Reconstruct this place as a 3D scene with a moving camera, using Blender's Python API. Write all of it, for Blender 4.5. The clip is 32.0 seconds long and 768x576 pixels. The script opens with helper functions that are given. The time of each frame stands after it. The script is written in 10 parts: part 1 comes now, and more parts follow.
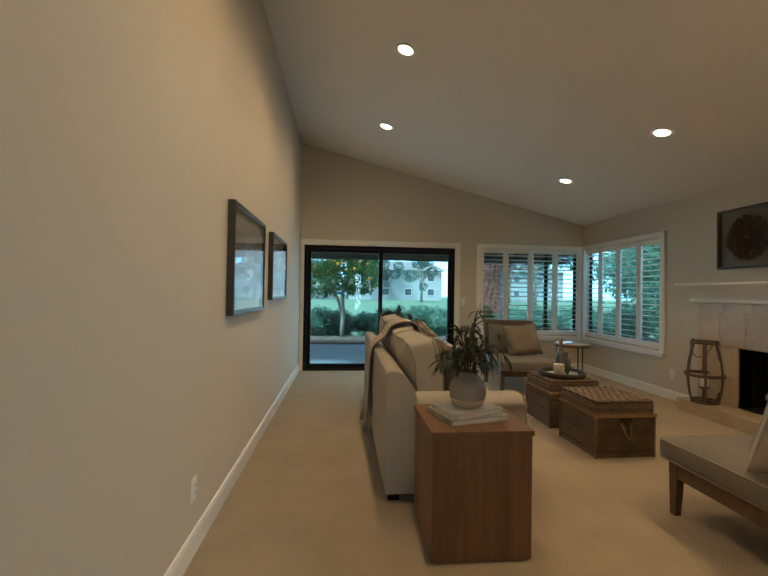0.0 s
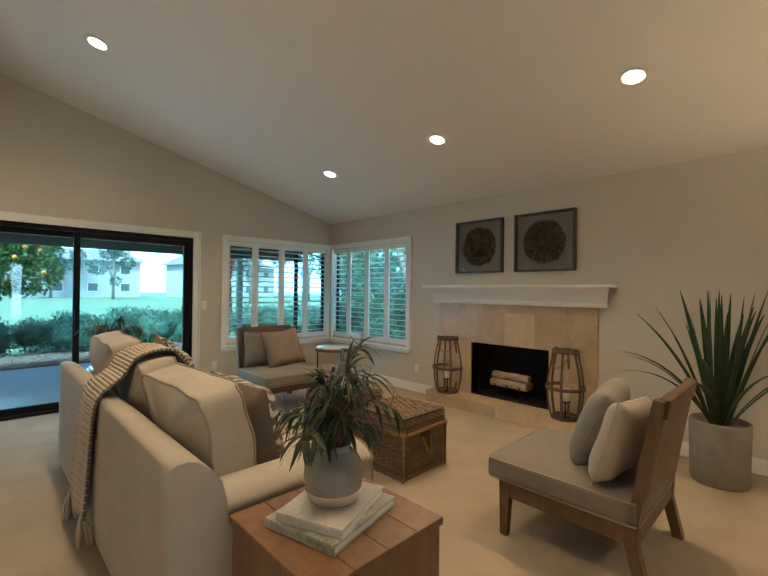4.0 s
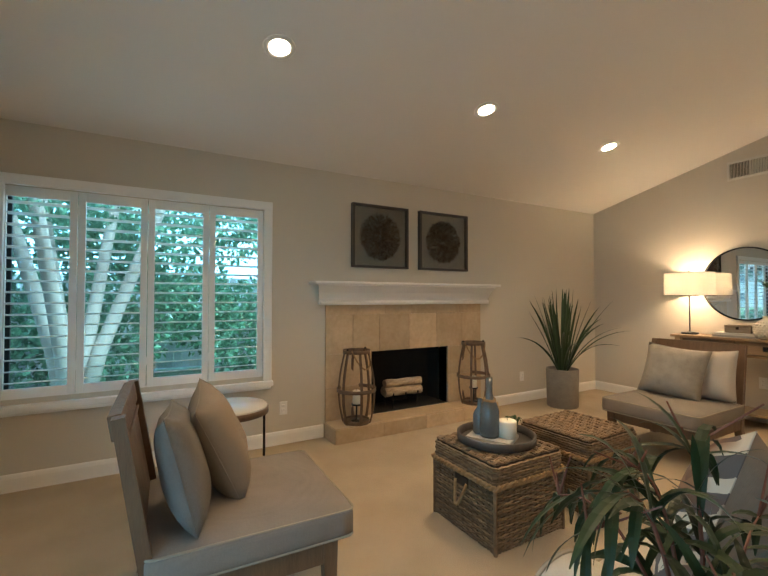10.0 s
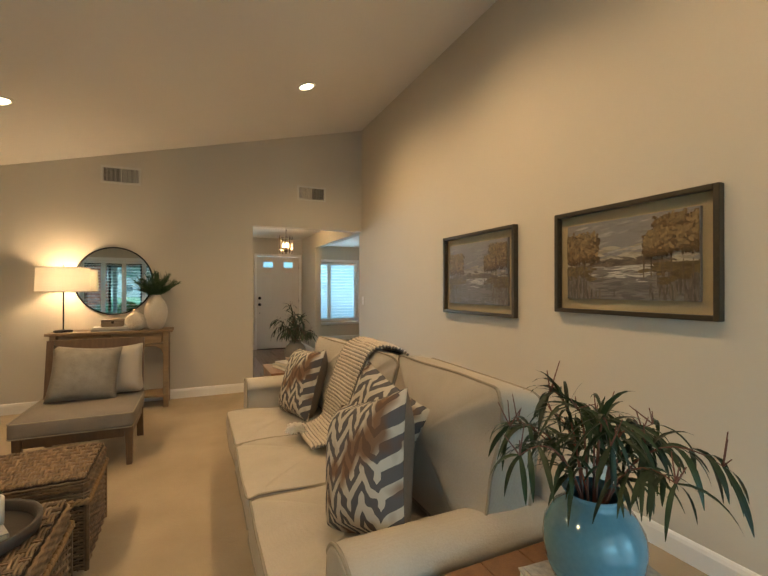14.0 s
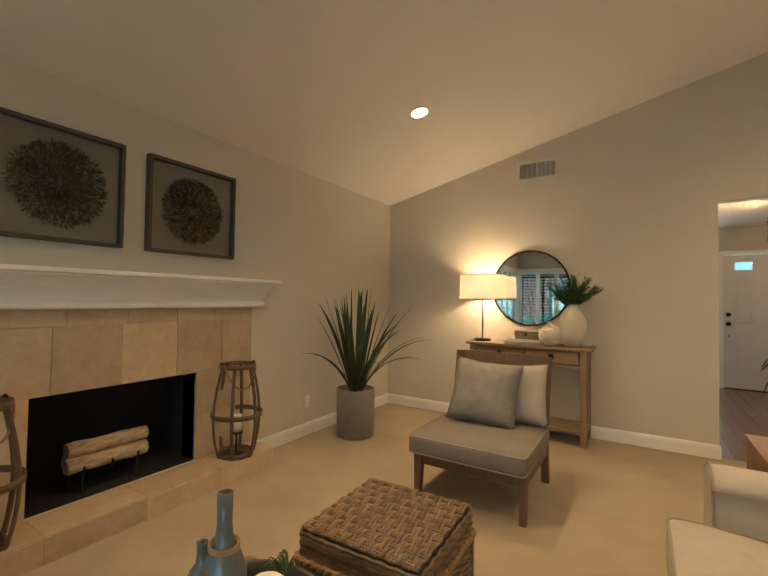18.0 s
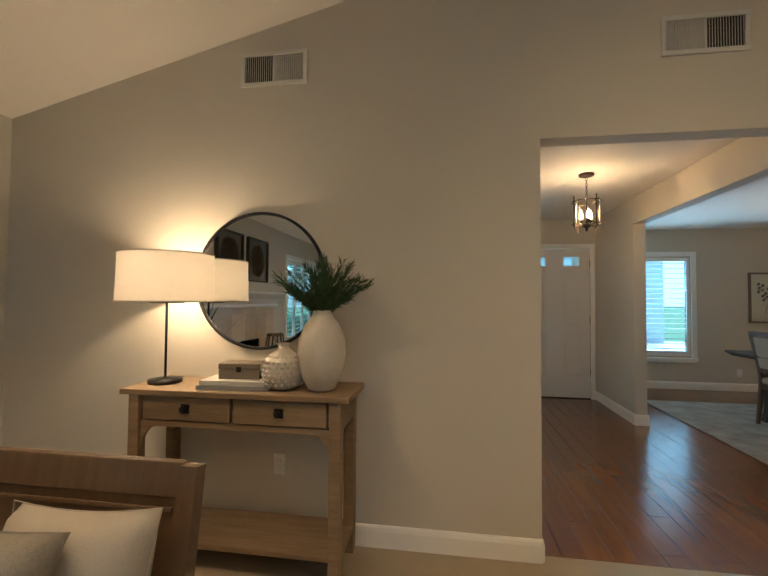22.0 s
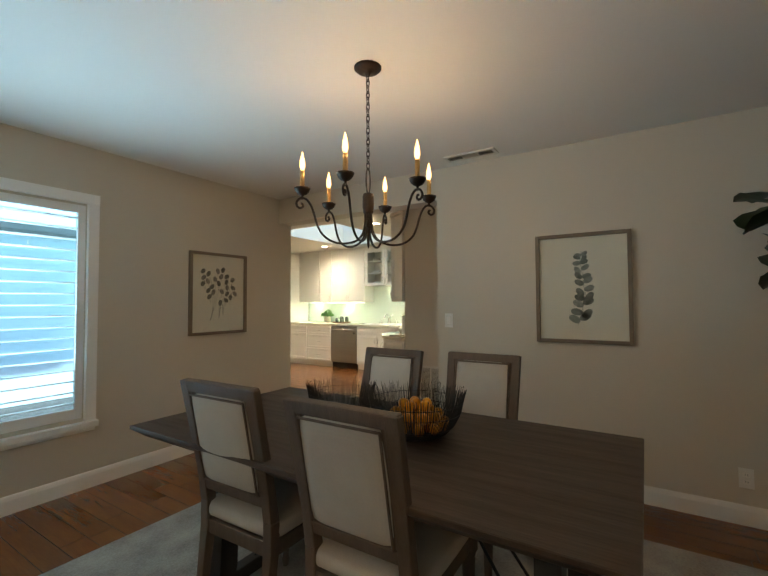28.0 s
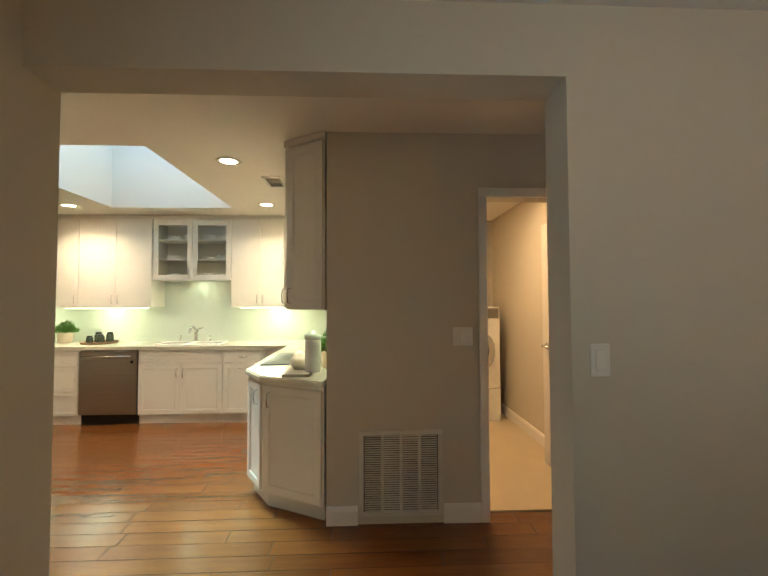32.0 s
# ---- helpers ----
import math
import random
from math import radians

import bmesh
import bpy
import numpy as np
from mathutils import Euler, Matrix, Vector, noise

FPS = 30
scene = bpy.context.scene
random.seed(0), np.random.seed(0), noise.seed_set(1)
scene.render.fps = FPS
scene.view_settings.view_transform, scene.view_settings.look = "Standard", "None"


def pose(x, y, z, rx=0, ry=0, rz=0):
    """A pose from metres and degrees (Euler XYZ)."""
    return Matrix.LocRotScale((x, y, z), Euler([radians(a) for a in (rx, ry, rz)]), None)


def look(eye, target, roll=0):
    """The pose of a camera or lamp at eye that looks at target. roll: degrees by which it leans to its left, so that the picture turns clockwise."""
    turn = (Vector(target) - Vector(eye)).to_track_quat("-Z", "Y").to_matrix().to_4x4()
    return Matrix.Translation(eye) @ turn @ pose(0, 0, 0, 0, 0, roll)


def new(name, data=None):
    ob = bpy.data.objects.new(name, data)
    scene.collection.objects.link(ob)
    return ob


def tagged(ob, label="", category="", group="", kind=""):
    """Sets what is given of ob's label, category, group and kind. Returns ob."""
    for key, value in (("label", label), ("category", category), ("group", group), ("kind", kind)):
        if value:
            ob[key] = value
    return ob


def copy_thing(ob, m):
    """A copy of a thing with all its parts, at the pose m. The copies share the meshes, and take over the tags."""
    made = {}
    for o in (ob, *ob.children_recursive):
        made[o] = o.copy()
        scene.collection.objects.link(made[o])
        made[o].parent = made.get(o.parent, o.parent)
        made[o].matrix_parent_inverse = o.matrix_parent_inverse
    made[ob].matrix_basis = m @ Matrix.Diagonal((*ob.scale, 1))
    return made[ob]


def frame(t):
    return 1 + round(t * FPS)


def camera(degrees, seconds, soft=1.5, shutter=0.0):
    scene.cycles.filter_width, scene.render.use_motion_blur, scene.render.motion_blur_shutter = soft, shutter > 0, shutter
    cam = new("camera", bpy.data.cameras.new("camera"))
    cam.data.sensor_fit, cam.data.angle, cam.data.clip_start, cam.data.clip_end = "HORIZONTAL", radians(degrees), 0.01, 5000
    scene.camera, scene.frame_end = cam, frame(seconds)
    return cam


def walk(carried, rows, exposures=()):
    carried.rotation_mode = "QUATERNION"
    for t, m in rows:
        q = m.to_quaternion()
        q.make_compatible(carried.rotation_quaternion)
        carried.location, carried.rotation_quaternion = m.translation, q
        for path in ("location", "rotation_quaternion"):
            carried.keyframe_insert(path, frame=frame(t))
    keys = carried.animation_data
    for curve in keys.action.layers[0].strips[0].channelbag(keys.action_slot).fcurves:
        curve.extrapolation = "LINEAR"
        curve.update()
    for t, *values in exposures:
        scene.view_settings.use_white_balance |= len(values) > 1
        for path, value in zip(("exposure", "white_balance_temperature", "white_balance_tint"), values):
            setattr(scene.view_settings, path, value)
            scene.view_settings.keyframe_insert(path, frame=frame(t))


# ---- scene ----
cam = camera(85.8, 32.0)
PATH = [
    (0, (0.84, 0.891, 1.263), (1.033, 2.882, 1.285), 0.9),
    (1, (0.816, 1.12, 1.261), (1.641, 2.942, 1.295), 0.9),
    (2, (0.732, 1.263, 1.257), (2.068, 2.751, 1.296), 0.8),
    (2.5, (0.781, 1.325, 1.32), (2.142, 2.791, 1.346), 1.0),
    (4.5, (0.654, 2.376, 1.347), (2.078, 3.78, 1.365), 0.6),
    (5, (0.656, 2.868, 1.346), (2.103, 4.248, 1.372), 0.7),
    (5.5, (0.736, 3.282, 1.339), (2.178, 4.667, 1.368), 0.8),
    (6, (0.845, 3.753, 1.313), (2.278, 5.148, 1.35), 0.9),
    (6.5, (0.838, 4.344, 1.306), (2.309, 5.698, 1.35), 0.8),
    (7, (0.906, 4.774, 1.325), (2.362, 6.145, 1.365), 1.0),
    (7.5, (0.931, 5.204, 1.287), (2.408, 6.551, 1.344), 1.0),
    (8, (0.987, 5.573, 1.289), (2.604, 6.749, 1.343), 0.9),
    (8.5, (1.058, 5.91, 1.269), (2.923, 6.628, 1.332), 0.7),
    (9, (1.112, 6.176, 1.264), (3.107, 6.296, 1.325), 0.4),
    (9.5, (1.17, 6.413, 1.281), (3.116, 5.957, 1.332), 0.2),
    (10, (1.288, 6.657, 1.271), (3.024, 5.666, 1.319), 0.0),
    (10.5, (1.459, 6.759, 1.286), (2.93, 5.405, 1.317), -0.1),
    (11, (1.583, 6.828, 1.292), (2.714, 5.178, 1.319), -0.1),
    (11.5, (1.665, 6.892, 1.285), (2.478, 5.065, 1.312), -0.1),
    (12, (1.786, 6.919, 1.275), (2.408, 5.018, 1.3), -0.1),
    (12.5, (1.993, 6.899, 1.288), (2.391, 4.939, 1.312), -0.1),
    (13, (2.242, 6.888, 1.306), (2.336, 4.89, 1.329), -0.0),
    (13.5, (2.318, 6.878, 1.319), (1.91, 4.921, 1.332), -0.1),
    (15.5, (2.262, 6.231, 1.343), (0.981, 4.695, 1.352), 0.6),
    (16, (2.198, 6.044, 1.345), (1.179, 4.323, 1.366), 0.6),
    (16.5, (2.198, 5.9, 1.327), (1.747, 3.952, 1.353), 0.5),
    (17, (2.206, 5.777, 1.301), (2.367, 3.784, 1.34), 0.8),
    (17.5, (2.227, 5.696, 1.297), (2.946, 3.83, 1.347), 0.8),
    (18, (2.209, 5.608, 1.289), (3.265, 3.91, 1.34), 0.9),
    (18.5, (2.234, 5.481, 1.271), (3.568, 3.991, 1.325), 1.1),
    (19, (2.279, 5.242, 1.26), (3.785, 3.928, 1.324), 1.1),
    (19.5, (2.293, 4.946, 1.286), (3.857, 3.7, 1.349), 1.1),
    (20, (2.324, 4.66, 1.302), (3.898, 3.427, 1.356), 1.1),
    (20.5, (2.303, 4.349, 1.301), (3.875, 3.115, 1.364), 1.0),
    (21, (2.223, 4.016, 1.312), (3.613, 2.578, 1.375), 0.9),
    (21.5, (2.182, 3.745, 1.292), (3.087, 1.963, 1.359), 0.4),
    (22, (2.133, 3.407, 1.313), (2.434, 1.431, 1.373), 0.4),
    (22.5, (1.997, 3.061, 1.324), (1.859, 1.066, 1.375), 0.2),
    (23, (1.881, 2.708, 1.312), (1.39, 0.77, 1.36), -0.1),
    (23.5, (1.718, 2.341, 1.305), (0.925, 0.505, 1.35), -0.2),
    (24, (1.551, 1.995, 1.319), (0.621, 0.225, 1.364), -0.3),
    (24.5, (1.359, 1.679, 1.322), (0.328, -0.034, 1.368), -0.3),
    (25, (1.124, 1.375, 1.334), (0.008, -0.284, 1.384), -0.3),
    (25.5, (0.892, 1.127, 1.327), (-0.342, -0.446, 1.372), -0.4),
    (26, (0.645, 0.926, 1.329), (-0.781, -0.476, 1.37), -0.4),
    (26.5, (0.46, 0.736, 1.326), (-1.101, -0.512, 1.367), -0.4),
    (28.5, (-0.375, -0.499, 1.299), (-2.077, -1.547, 1.371), -0.1),
    (29, (-0.559, -0.869, 1.327), (-2.272, -1.899, 1.397), 0.1),
    (29.5, (-0.779, -1.199, 1.346), (-2.49, -2.232, 1.424), 0.2),
    (30, (-1.036, -1.515, 1.37), (-2.748, -2.546, 1.448), 0.3),
    (30.5, (-1.269, -1.83, 1.372), (-3.0, -2.828, 1.451), 0.3),
    (31, (-1.483, -2.072, 1.359), (-3.294, -2.916, 1.436), 0.2),
    (31.5, (-1.715, -2.227, 1.359), (-3.651, -2.725, 1.432), -0.1),
    (32, (-1.928, -2.33, 1.355), (-3.925, -2.245, 1.425), -0.2),
]
walk(cam, [(t, look(eye, target, roll)) for t, eye, target, roll in PATH], [(0, 0.79, 6800, 10), (1, 1.06, 6600, 10), (2, 1.29, 6500, 10), (5, 1.39, 6100, 10), (6, 1.32, 5950, 10), (8, 1.21, 5900, 9), (9, 1.59, 6250, 15), (10, 1.54, 6700, 14), (11, 1.38, 7300, 13), (12.5, 1.40, 7800, 14), (16, 0.94, 7250, 14), (18, 1.38, 7250, 13), (20, 1.42, 6900, 13), (22, 0.98, 6500, 12), (23, 1.12, 6600, 12), (24.5, 1.06, 6800, 14), (25, 1.04, 6800, 15), (26, 1.08, 7200, 15), (29, 1.16, 7000, 11), (31, 1.12, 7700, 12), (32, 0.92, 7700, 14)])

# ---- world and light ----
world = bpy.data.worlds.new("world")
scene.world = world
world.use_nodes = True
wn = world.node_tree
wn.nodes.clear()
w_out = wn.nodes.new("ShaderNodeOutputWorld")
w_bg = wn.nodes.new("ShaderNodeBackground")
w_sky = wn.nodes.new("ShaderNodeTexSky")
w_sky.sky_type = "NISHITA"
w_sky.sun_disc = False
w_sky.sun_elevation, w_sky.sun_rotation = radians(58), radians(225)
w_sky.air_density, w_sky.dust_density, w_sky.ozone_density = 1.0, 1.0, 2.5
w_bg.inputs["Strength"].default_value = 0.15
wn.links.new(w_sky.outputs[0], w_bg.inputs["Color"])
wn.links.new(w_bg.outputs[0], w_out.inputs["Surface"])


LEVEL = 0.55  # strength of the lamps against the daylight


def lamp(name, kind, m, energy, color, size=0.05, size_y=None, cone=None, spread=None):
    """A lamp; size is its radius, its width for an area or its angle for a sun."""
    data = bpy.data.lights.new(name, kind)
    data.energy, data.color = energy * (1.0 if kind == "SUN" else LEVEL), color
    if kind == "SUN":
        data.angle = size
    elif kind == "AREA":
        data.shape, data.size, data.size_y = "RECTANGLE", size, size_y
        data.spread = spread or math.pi
    else:
        data.shadow_soft_size = size
    if cone:
        data.spot_size, data.spot_blend = cone, 0.9
    ob = new(name, data)
    ob.matrix_world = m
    return ob


WARM, AMBER, COOL, DAY = (1.0, 0.73, 0.42), (1.0, 0.68, 0.36), (0.80, 1.0, 0.78), (0.48, 0.77, 1.0)
sun = lamp("sun", "SUN", look((0, 0, 20), (9, 9, 0)), 5.0, (0.38, 0.80, 1.0), size=radians(14))
# sky light at the openings
lamp("sky_light", "AREA", look((1.42, 7.86, 1.05), (1.42, 0, 0.75)), 17, DAY, size=2.3, size_y=1.8)
lamp("sky_light", "AREA", look((3.95, 8.30, 2.45), (3.95, 6.9, 0.9)), 11, DAY, size=1.6, size_y=0.7)
lamp("sky_light", "AREA", look((5.65, 6.65, 2.45), (4.2, 6.65, 0.9)), 11, DAY, size=1.6, size_y=0.7)
lamp("sky_light", "AREA", look((-0.80, -3.62, 1.10), (-1.0, -2.3, 2.3)), 25, (0.40, 0.72, 1.0), size=1.3, size_y=1.3, spread=radians(115))
lamp("sky_light", "AREA", look((1.42, -2.95, 1.2), (1.42, 4, 0.8)), 13, DAY, size=0.24, size_y=1.7)
lamp("skylight_light", "AREA", look((-5.7, -4.5, 3.2), (-5.7, -4.5, 0)), 8, (0.70, 0.88, 1.0), size=1.5, size_y=1.0)
# recessed lamps of the sloping ceiling
CAN_X, CAN_Y = (1.33, 3.685), (2.75, 4.36, 6.00)
SLOPE = (3.63 - 2.455) / (4.88 - 0.14)
TILT = math.degrees(math.atan(SLOPE))


def ceiling_z(x):
    return 2.455 + (4.88 - x) * SLOPE


for cx in CAN_X:
    for cy in CAN_Y:
        lamp("can_light", "SPOT", pose(cx - 0.003, cy, ceiling_z(cx) - 0.012, 0, TILT), (62, 62, 46)[CAN_Y.index(cy)] if cx < 2 else (58, 58, 46)[CAN_Y.index(cy)], WARM, size=0.035, cone=radians(150 if cx < 2 else 132))
lamp("lamp_bulb", "POINT", pose(3.61, 1.40, 1.43), 23, (1.0, 0.76, 0.48), size=0.05)
for k in range(3):
    a = radians(90 + 120 * k)
    lamp("pendant_bulb", "POINT", pose(0.905 + 0.046 * math.cos(a), -0.48 + 0.046 * math.sin(a), 2.085), 5.0, AMBER, size=0.009)
for k in range(6):
    a = radians(17 + 60 * k)
    lamp("chandelier_bulb", "POINT", pose(-1.782 + 0.308 * math.cos(a), -1.237 + 0.308 * math.sin(a), 1.93), 1.4, AMBER, size=0.012)

# ---- materials ----
def mat(name, base, rough=0.6, metal=0.0, other=None, scale=6.0, fine=80.0, bump=0.0, mixed=0.5, stretch=(1, 1, 1), spec=0.5, vary=0.0, coat=0.0, rough_vary=0.0, detail=4.0):
    """A procedural surface: two colours mixed by noise at a coarse and a fine scale, with a fine relief."""
    m = bpy.data.materials.new(name)
    m.use_nodes = True
    nt = m.node_tree
    b = nt.nodes["Principled BSDF"]
    b.inputs["Roughness"].default_value, b.inputs["Metallic"].default_value = rough, metal
    b.inputs["Specular IOR Level"].default_value = spec
    b.inputs["Coat Weight"].default_value = coat
    b.inputs["Coat Roughness"].default_value = 0.15
    tc = nt.nodes.new("ShaderNodeTexCoord")
    mp = nt.nodes.new("ShaderNodeMapping")
    mp.inputs["Scale"].default_value = stretch
    nt.links.new(tc.outputs["Object"], mp.inputs["Vector"])
    n1 = nt.nodes.new("ShaderNodeTexNoise")
    n1.inputs["Scale"].default_value, n1.inputs["Detail"].default_value = scale, detail
    n2 = nt.nodes.new("ShaderNodeTexNoise")
    n2.inputs["Scale"].default_value, n2.inputs["Detail"].default_value = fine, 3.0
    for n in (n1, n2):
        nt.links.new(mp.outputs[0], n.inputs["Vector"])
    add = nt.nodes.new("ShaderNodeMix")
    add.data_type = "FLOAT"
    add.inputs[0].default_value = 0.4
    nt.links.new(n1.outputs["Fac"], add.inputs[2])
    nt.links.new(n2.outputs["Fac"], add.inputs[3])
    ramp = nt.nodes.new("ShaderNodeMapRange")
    ramp.inputs["From Min"].default_value, ramp.inputs["From Max"].default_value = 0.5 - 0.22, 0.5 + 0.22
    nt.links.new(add.outputs[0], ramp.inputs["Value"])
    mix = nt.nodes.new("ShaderNodeMix")
    mix.data_type = "RGBA"
    other = other or tuple(c * 0.86 for c in base)
    mix.inputs[6].default_value, mix.inputs[7].default_value = (*base, 1), (*other, 1)
    nt.links.new(ramp.outputs[0], mix.inputs[0])
    col = mix.outputs[2]
    if vary:
        info = nt.nodes.new("ShaderNodeObjectInfo")
        geo = nt.nodes.new("ShaderNodeNewGeometry")
        both = nt.nodes.new("ShaderNodeMath")
        both.operation = "ADD"
        nt.links.new(info.outputs["Random"], both.inputs[0])
        nt.links.new(geo.outputs["Random Per Island"], both.inputs[1])
        wrap = nt.nodes.new("ShaderNodeMath")
        wrap.operation = "FRACT"
        nt.links.new(both.outputs[0], wrap.inputs[0])
        rng = nt.nodes.new("ShaderNodeMapRange")
        rng.inputs["To Min"].default_value, rng.inputs["To Max"].default_value = 1 - vary, 1 + vary
        nt.links.new(wrap.outputs[0], rng.inputs["Value"])
        hsv = nt.nodes.new("ShaderNodeHueSaturation")
        nt.links.new(rng.outputs[0], hsv.inputs["Value"])
        nt.links.new(col, hsv.inputs["Color"])
        col = hsv.outputs[0]
    nt.links.new(col, b.inputs["Base Color"])
    if rough_vary:
        rr = nt.nodes.new("ShaderNodeMapRange")
        rr.inputs["To Min"].default_value, rr.inputs["To Max"].default_value = rough - rough_vary, rough + rough_vary
        nt.links.new(n1.outputs["Fac"], rr.inputs["Value"])
        nt.links.new(rr.outputs[0], b.inputs["Roughness"])
    if bump:
        bp = nt.nodes.new("ShaderNodeBump")
        bp.inputs["Strength"].default_value, bp.inputs["Distance"].default_value = min(1.0, bump), 0.004
        nt.links.new(n2.outputs["Fac"], bp.inputs["Height"])
        nt.links.new(bp.outputs[0], b.inputs["Normal"])
    return m


def weave(m, count, depth=0.5, tone=0.12, turn=0.0, plain=True):
    """Adds threads to a cloth: fine waves both ways, in relief and in tone."""
    nt = m.node_tree
    b = nt.nodes["Principled BSDF"]
    tc = nt.nodes.new("ShaderNodeTexCoord")
    mp = nt.nodes.new("ShaderNodeMapping")
    mp.inputs["Rotation"].default_value = (0, 0, turn)
    nt.links.new(tc.outputs["Object"], mp.inputs["Vector"])
    outs = []
    for axis in ("X", "Y", "Z")[: 3 if plain else 1]:
        w = nt.nodes.new("ShaderNodeTexWave")
        w.bands_direction = axis
        w.inputs["Scale"].default_value, w.inputs["Distortion"].default_value = count, 1.2
        w.inputs["Detail"].default_value, w.inputs["Detail Scale"].default_value = 2.0, 3.0
        nt.links.new(mp.outputs[0], w.inputs["Vector"])
        outs.append(w.outputs["Fac"])
    total = outs[0]
    for o in outs[1:]:
        a = nt.nodes.new("ShaderNodeMath")
        a.operation = "MULTIPLY"
        nt.links.new(total, a.inputs[0])
        nt.links.new(o, a.inputs[1])
        total = a.outputs[0]
    old = b.inputs["Base Color"].links[0].from_socket
    rng = nt.nodes.new("ShaderNodeMapRange")
    rng.inputs["To Min"].default_value, rng.inputs["To Max"].default_value = 1 + tone, 1 - tone
    nt.links.new(total, rng.inputs["Value"])
    hsv = nt.nodes.new("ShaderNodeHueSaturation")
    nt.links.new(rng.outputs[0], hsv.inputs["Value"])
    nt.links.new(old, hsv.inputs["Color"])
    nt.links.new(hsv.outputs[0], b.inputs["Base Color"])
    bp = nt.nodes.new("ShaderNodeBump")
    bp.inputs["Strength"].default_value, bp.inputs["Distance"].default_value = depth, 0.003
    nt.links.new(total, bp.inputs["Height"])
    if b.inputs["Normal"].links:
        nt.links.new(b.inputs["Normal"].links[0].from_socket, bp.inputs["Normal"])
    nt.links.new(bp.outputs[0], b.inputs["Normal"])
    return m


def glow(name, color, strength):
    m = bpy.data.materials.new(name)
    m.use_nodes = True
    b = m.node_tree.nodes["Principled BSDF"]
    b.inputs["Base Color"].default_value = (*color, 1)
    b.inputs["Emission Color"].default_value = (*color, 1)
    b.inputs["Emission Strength"].default_value = strength
    return m


def glass(name, color=(1, 1, 1), rough=0.0, ior=1.45):
    m = bpy.data.materials.new(name)
    m.use_nodes = True
    nt = m.node_tree
    nt.nodes.clear()
    out = nt.nodes.new("ShaderNodeOutputMaterial")
    t = nt.nodes.new("ShaderNodeBsdfTransparent")
    t.inputs["Color"].default_value = (*color, 1)
    g = nt.nodes.new("ShaderNodeBsdfGlossy")
    g.inputs["Roughness"].default_value = rough
    # gloss that grows towards grazing angles, the same on both faces of a pane
    lw = nt.nodes.new("ShaderNodeLayerWeight")
    lw.inputs["Blend"].default_value = 0.5
    pw = nt.nodes.new("ShaderNodeMath")
    pw.operation = "POWER"
    pw.inputs[1].default_value = 5.0
    nt.links.new(lw.outputs["Facing"], pw.inputs[0])
    fr = nt.nodes.new("ShaderNodeMapRange")
    f0 = ((ior - 1) / (ior + 1)) ** 2
    fr.inputs["To Min"].default_value, fr.inputs["To Max"].default_value = f0, 0.65
    nt.links.new(pw.outputs[0], fr.inputs["Value"])
    mx = nt.nodes.new("ShaderNodeMixShader")
    nt.links.new(fr.outputs[0], mx.inputs[0])
    nt.links.new(t.outputs[0], mx.inputs[1])
    nt.links.new(g.outputs[0], mx.inputs[2])
    nt.links.new(mx.outputs[0], out.inputs["Surface"])
    return m


def leaf_light(m, share=0.35):
    """Lets light through the leaves of a plant outdoors."""
    nt = m.node_tree
    b = nt.nodes["Principled BSDF"]
    t = nt.nodes.new("ShaderNodeBsdfTranslucent")
    nt.links.new(b.inputs["Base Color"].links[0].from_socket, t.inputs["Color"])
    mx = nt.nodes.new("ShaderNodeMixShader")
    mx.inputs[0].default_value = share
    nt.links.new(b.outputs[0], mx.inputs[1])
    nt.links.new(t.outputs[0], mx.inputs[2])
    nt.links.new(mx.outputs[0], nt.nodes["Material Output"].inputs["Surface"])
    return m


M_WALL = mat("wall_paint", (0.62, 0.565, 0.475), 0.72, other=(0.60, 0.545, 0.455), scale=1.2, fine=160, bump=0.10)
M_CEIL = mat("ceiling_paint", (0.80, 0.755, 0.69), 0.8, other=(0.78, 0.735, 0.67), scale=1.0, fine=120, bump=0.12)
M_TRIM = mat("white_trim", (0.86, 0.835, 0.79), 0.38, other=(0.83, 0.80, 0.75), scale=3, fine=60, bump=0.02)
M_SHUT = mat("shutter_white", (0.88, 0.87, 0.85), 0.42, other=(0.85, 0.84, 0.81), scale=3, fine=60)
M_CARPET = weave(mat("carpet", (0.50, 0.41, 0.298), 0.95, other=(0.385, 0.31, 0.22), scale=2.8, fine=220, bump=0.6, spec=0.1), 64, 0.6, 0.035, 0.8, False)
M_PLANK = mat("walnut_plank", (0.235, 0.080, 0.018), 0.22, other=(0.135, 0.044, 0.011), scale=3.0, fine=20, bump=0.13, stretch=(6, 0.6, 1), vary=0.14, rough_vary=0.06, coat=0.3)
M_JOINT = mat("plank_joint", (0.065, 0.025, 0.01), 0.6)
M_BLACK = mat("black_metal", (0.012, 0.012, 0.013), 0.38, 0.6, other=(0.02, 0.02, 0.02))
M_SOOT = mat("firebox_black", (0.006, 0.006, 0.006), 0.9, other=(0.012, 0.011, 0.010), scale=9, bump=0.3)
M_BRONZE = mat("dark_bronze", (0.055, 0.036, 0.026), 0.45, 0.75, other=(0.03, 0.02, 0.015), scale=20)
M_SASH = mat("black_sash", (0.007, 0.007, 0.008), 0.55, other=(0.011, 0.011, 0.012), spec=0.2)
M_GLASS = glass("window_glass", (0.96, 1.0, 1.0))
M_CLEAR = glass("clear_glass", (0.97, 0.98, 0.97))
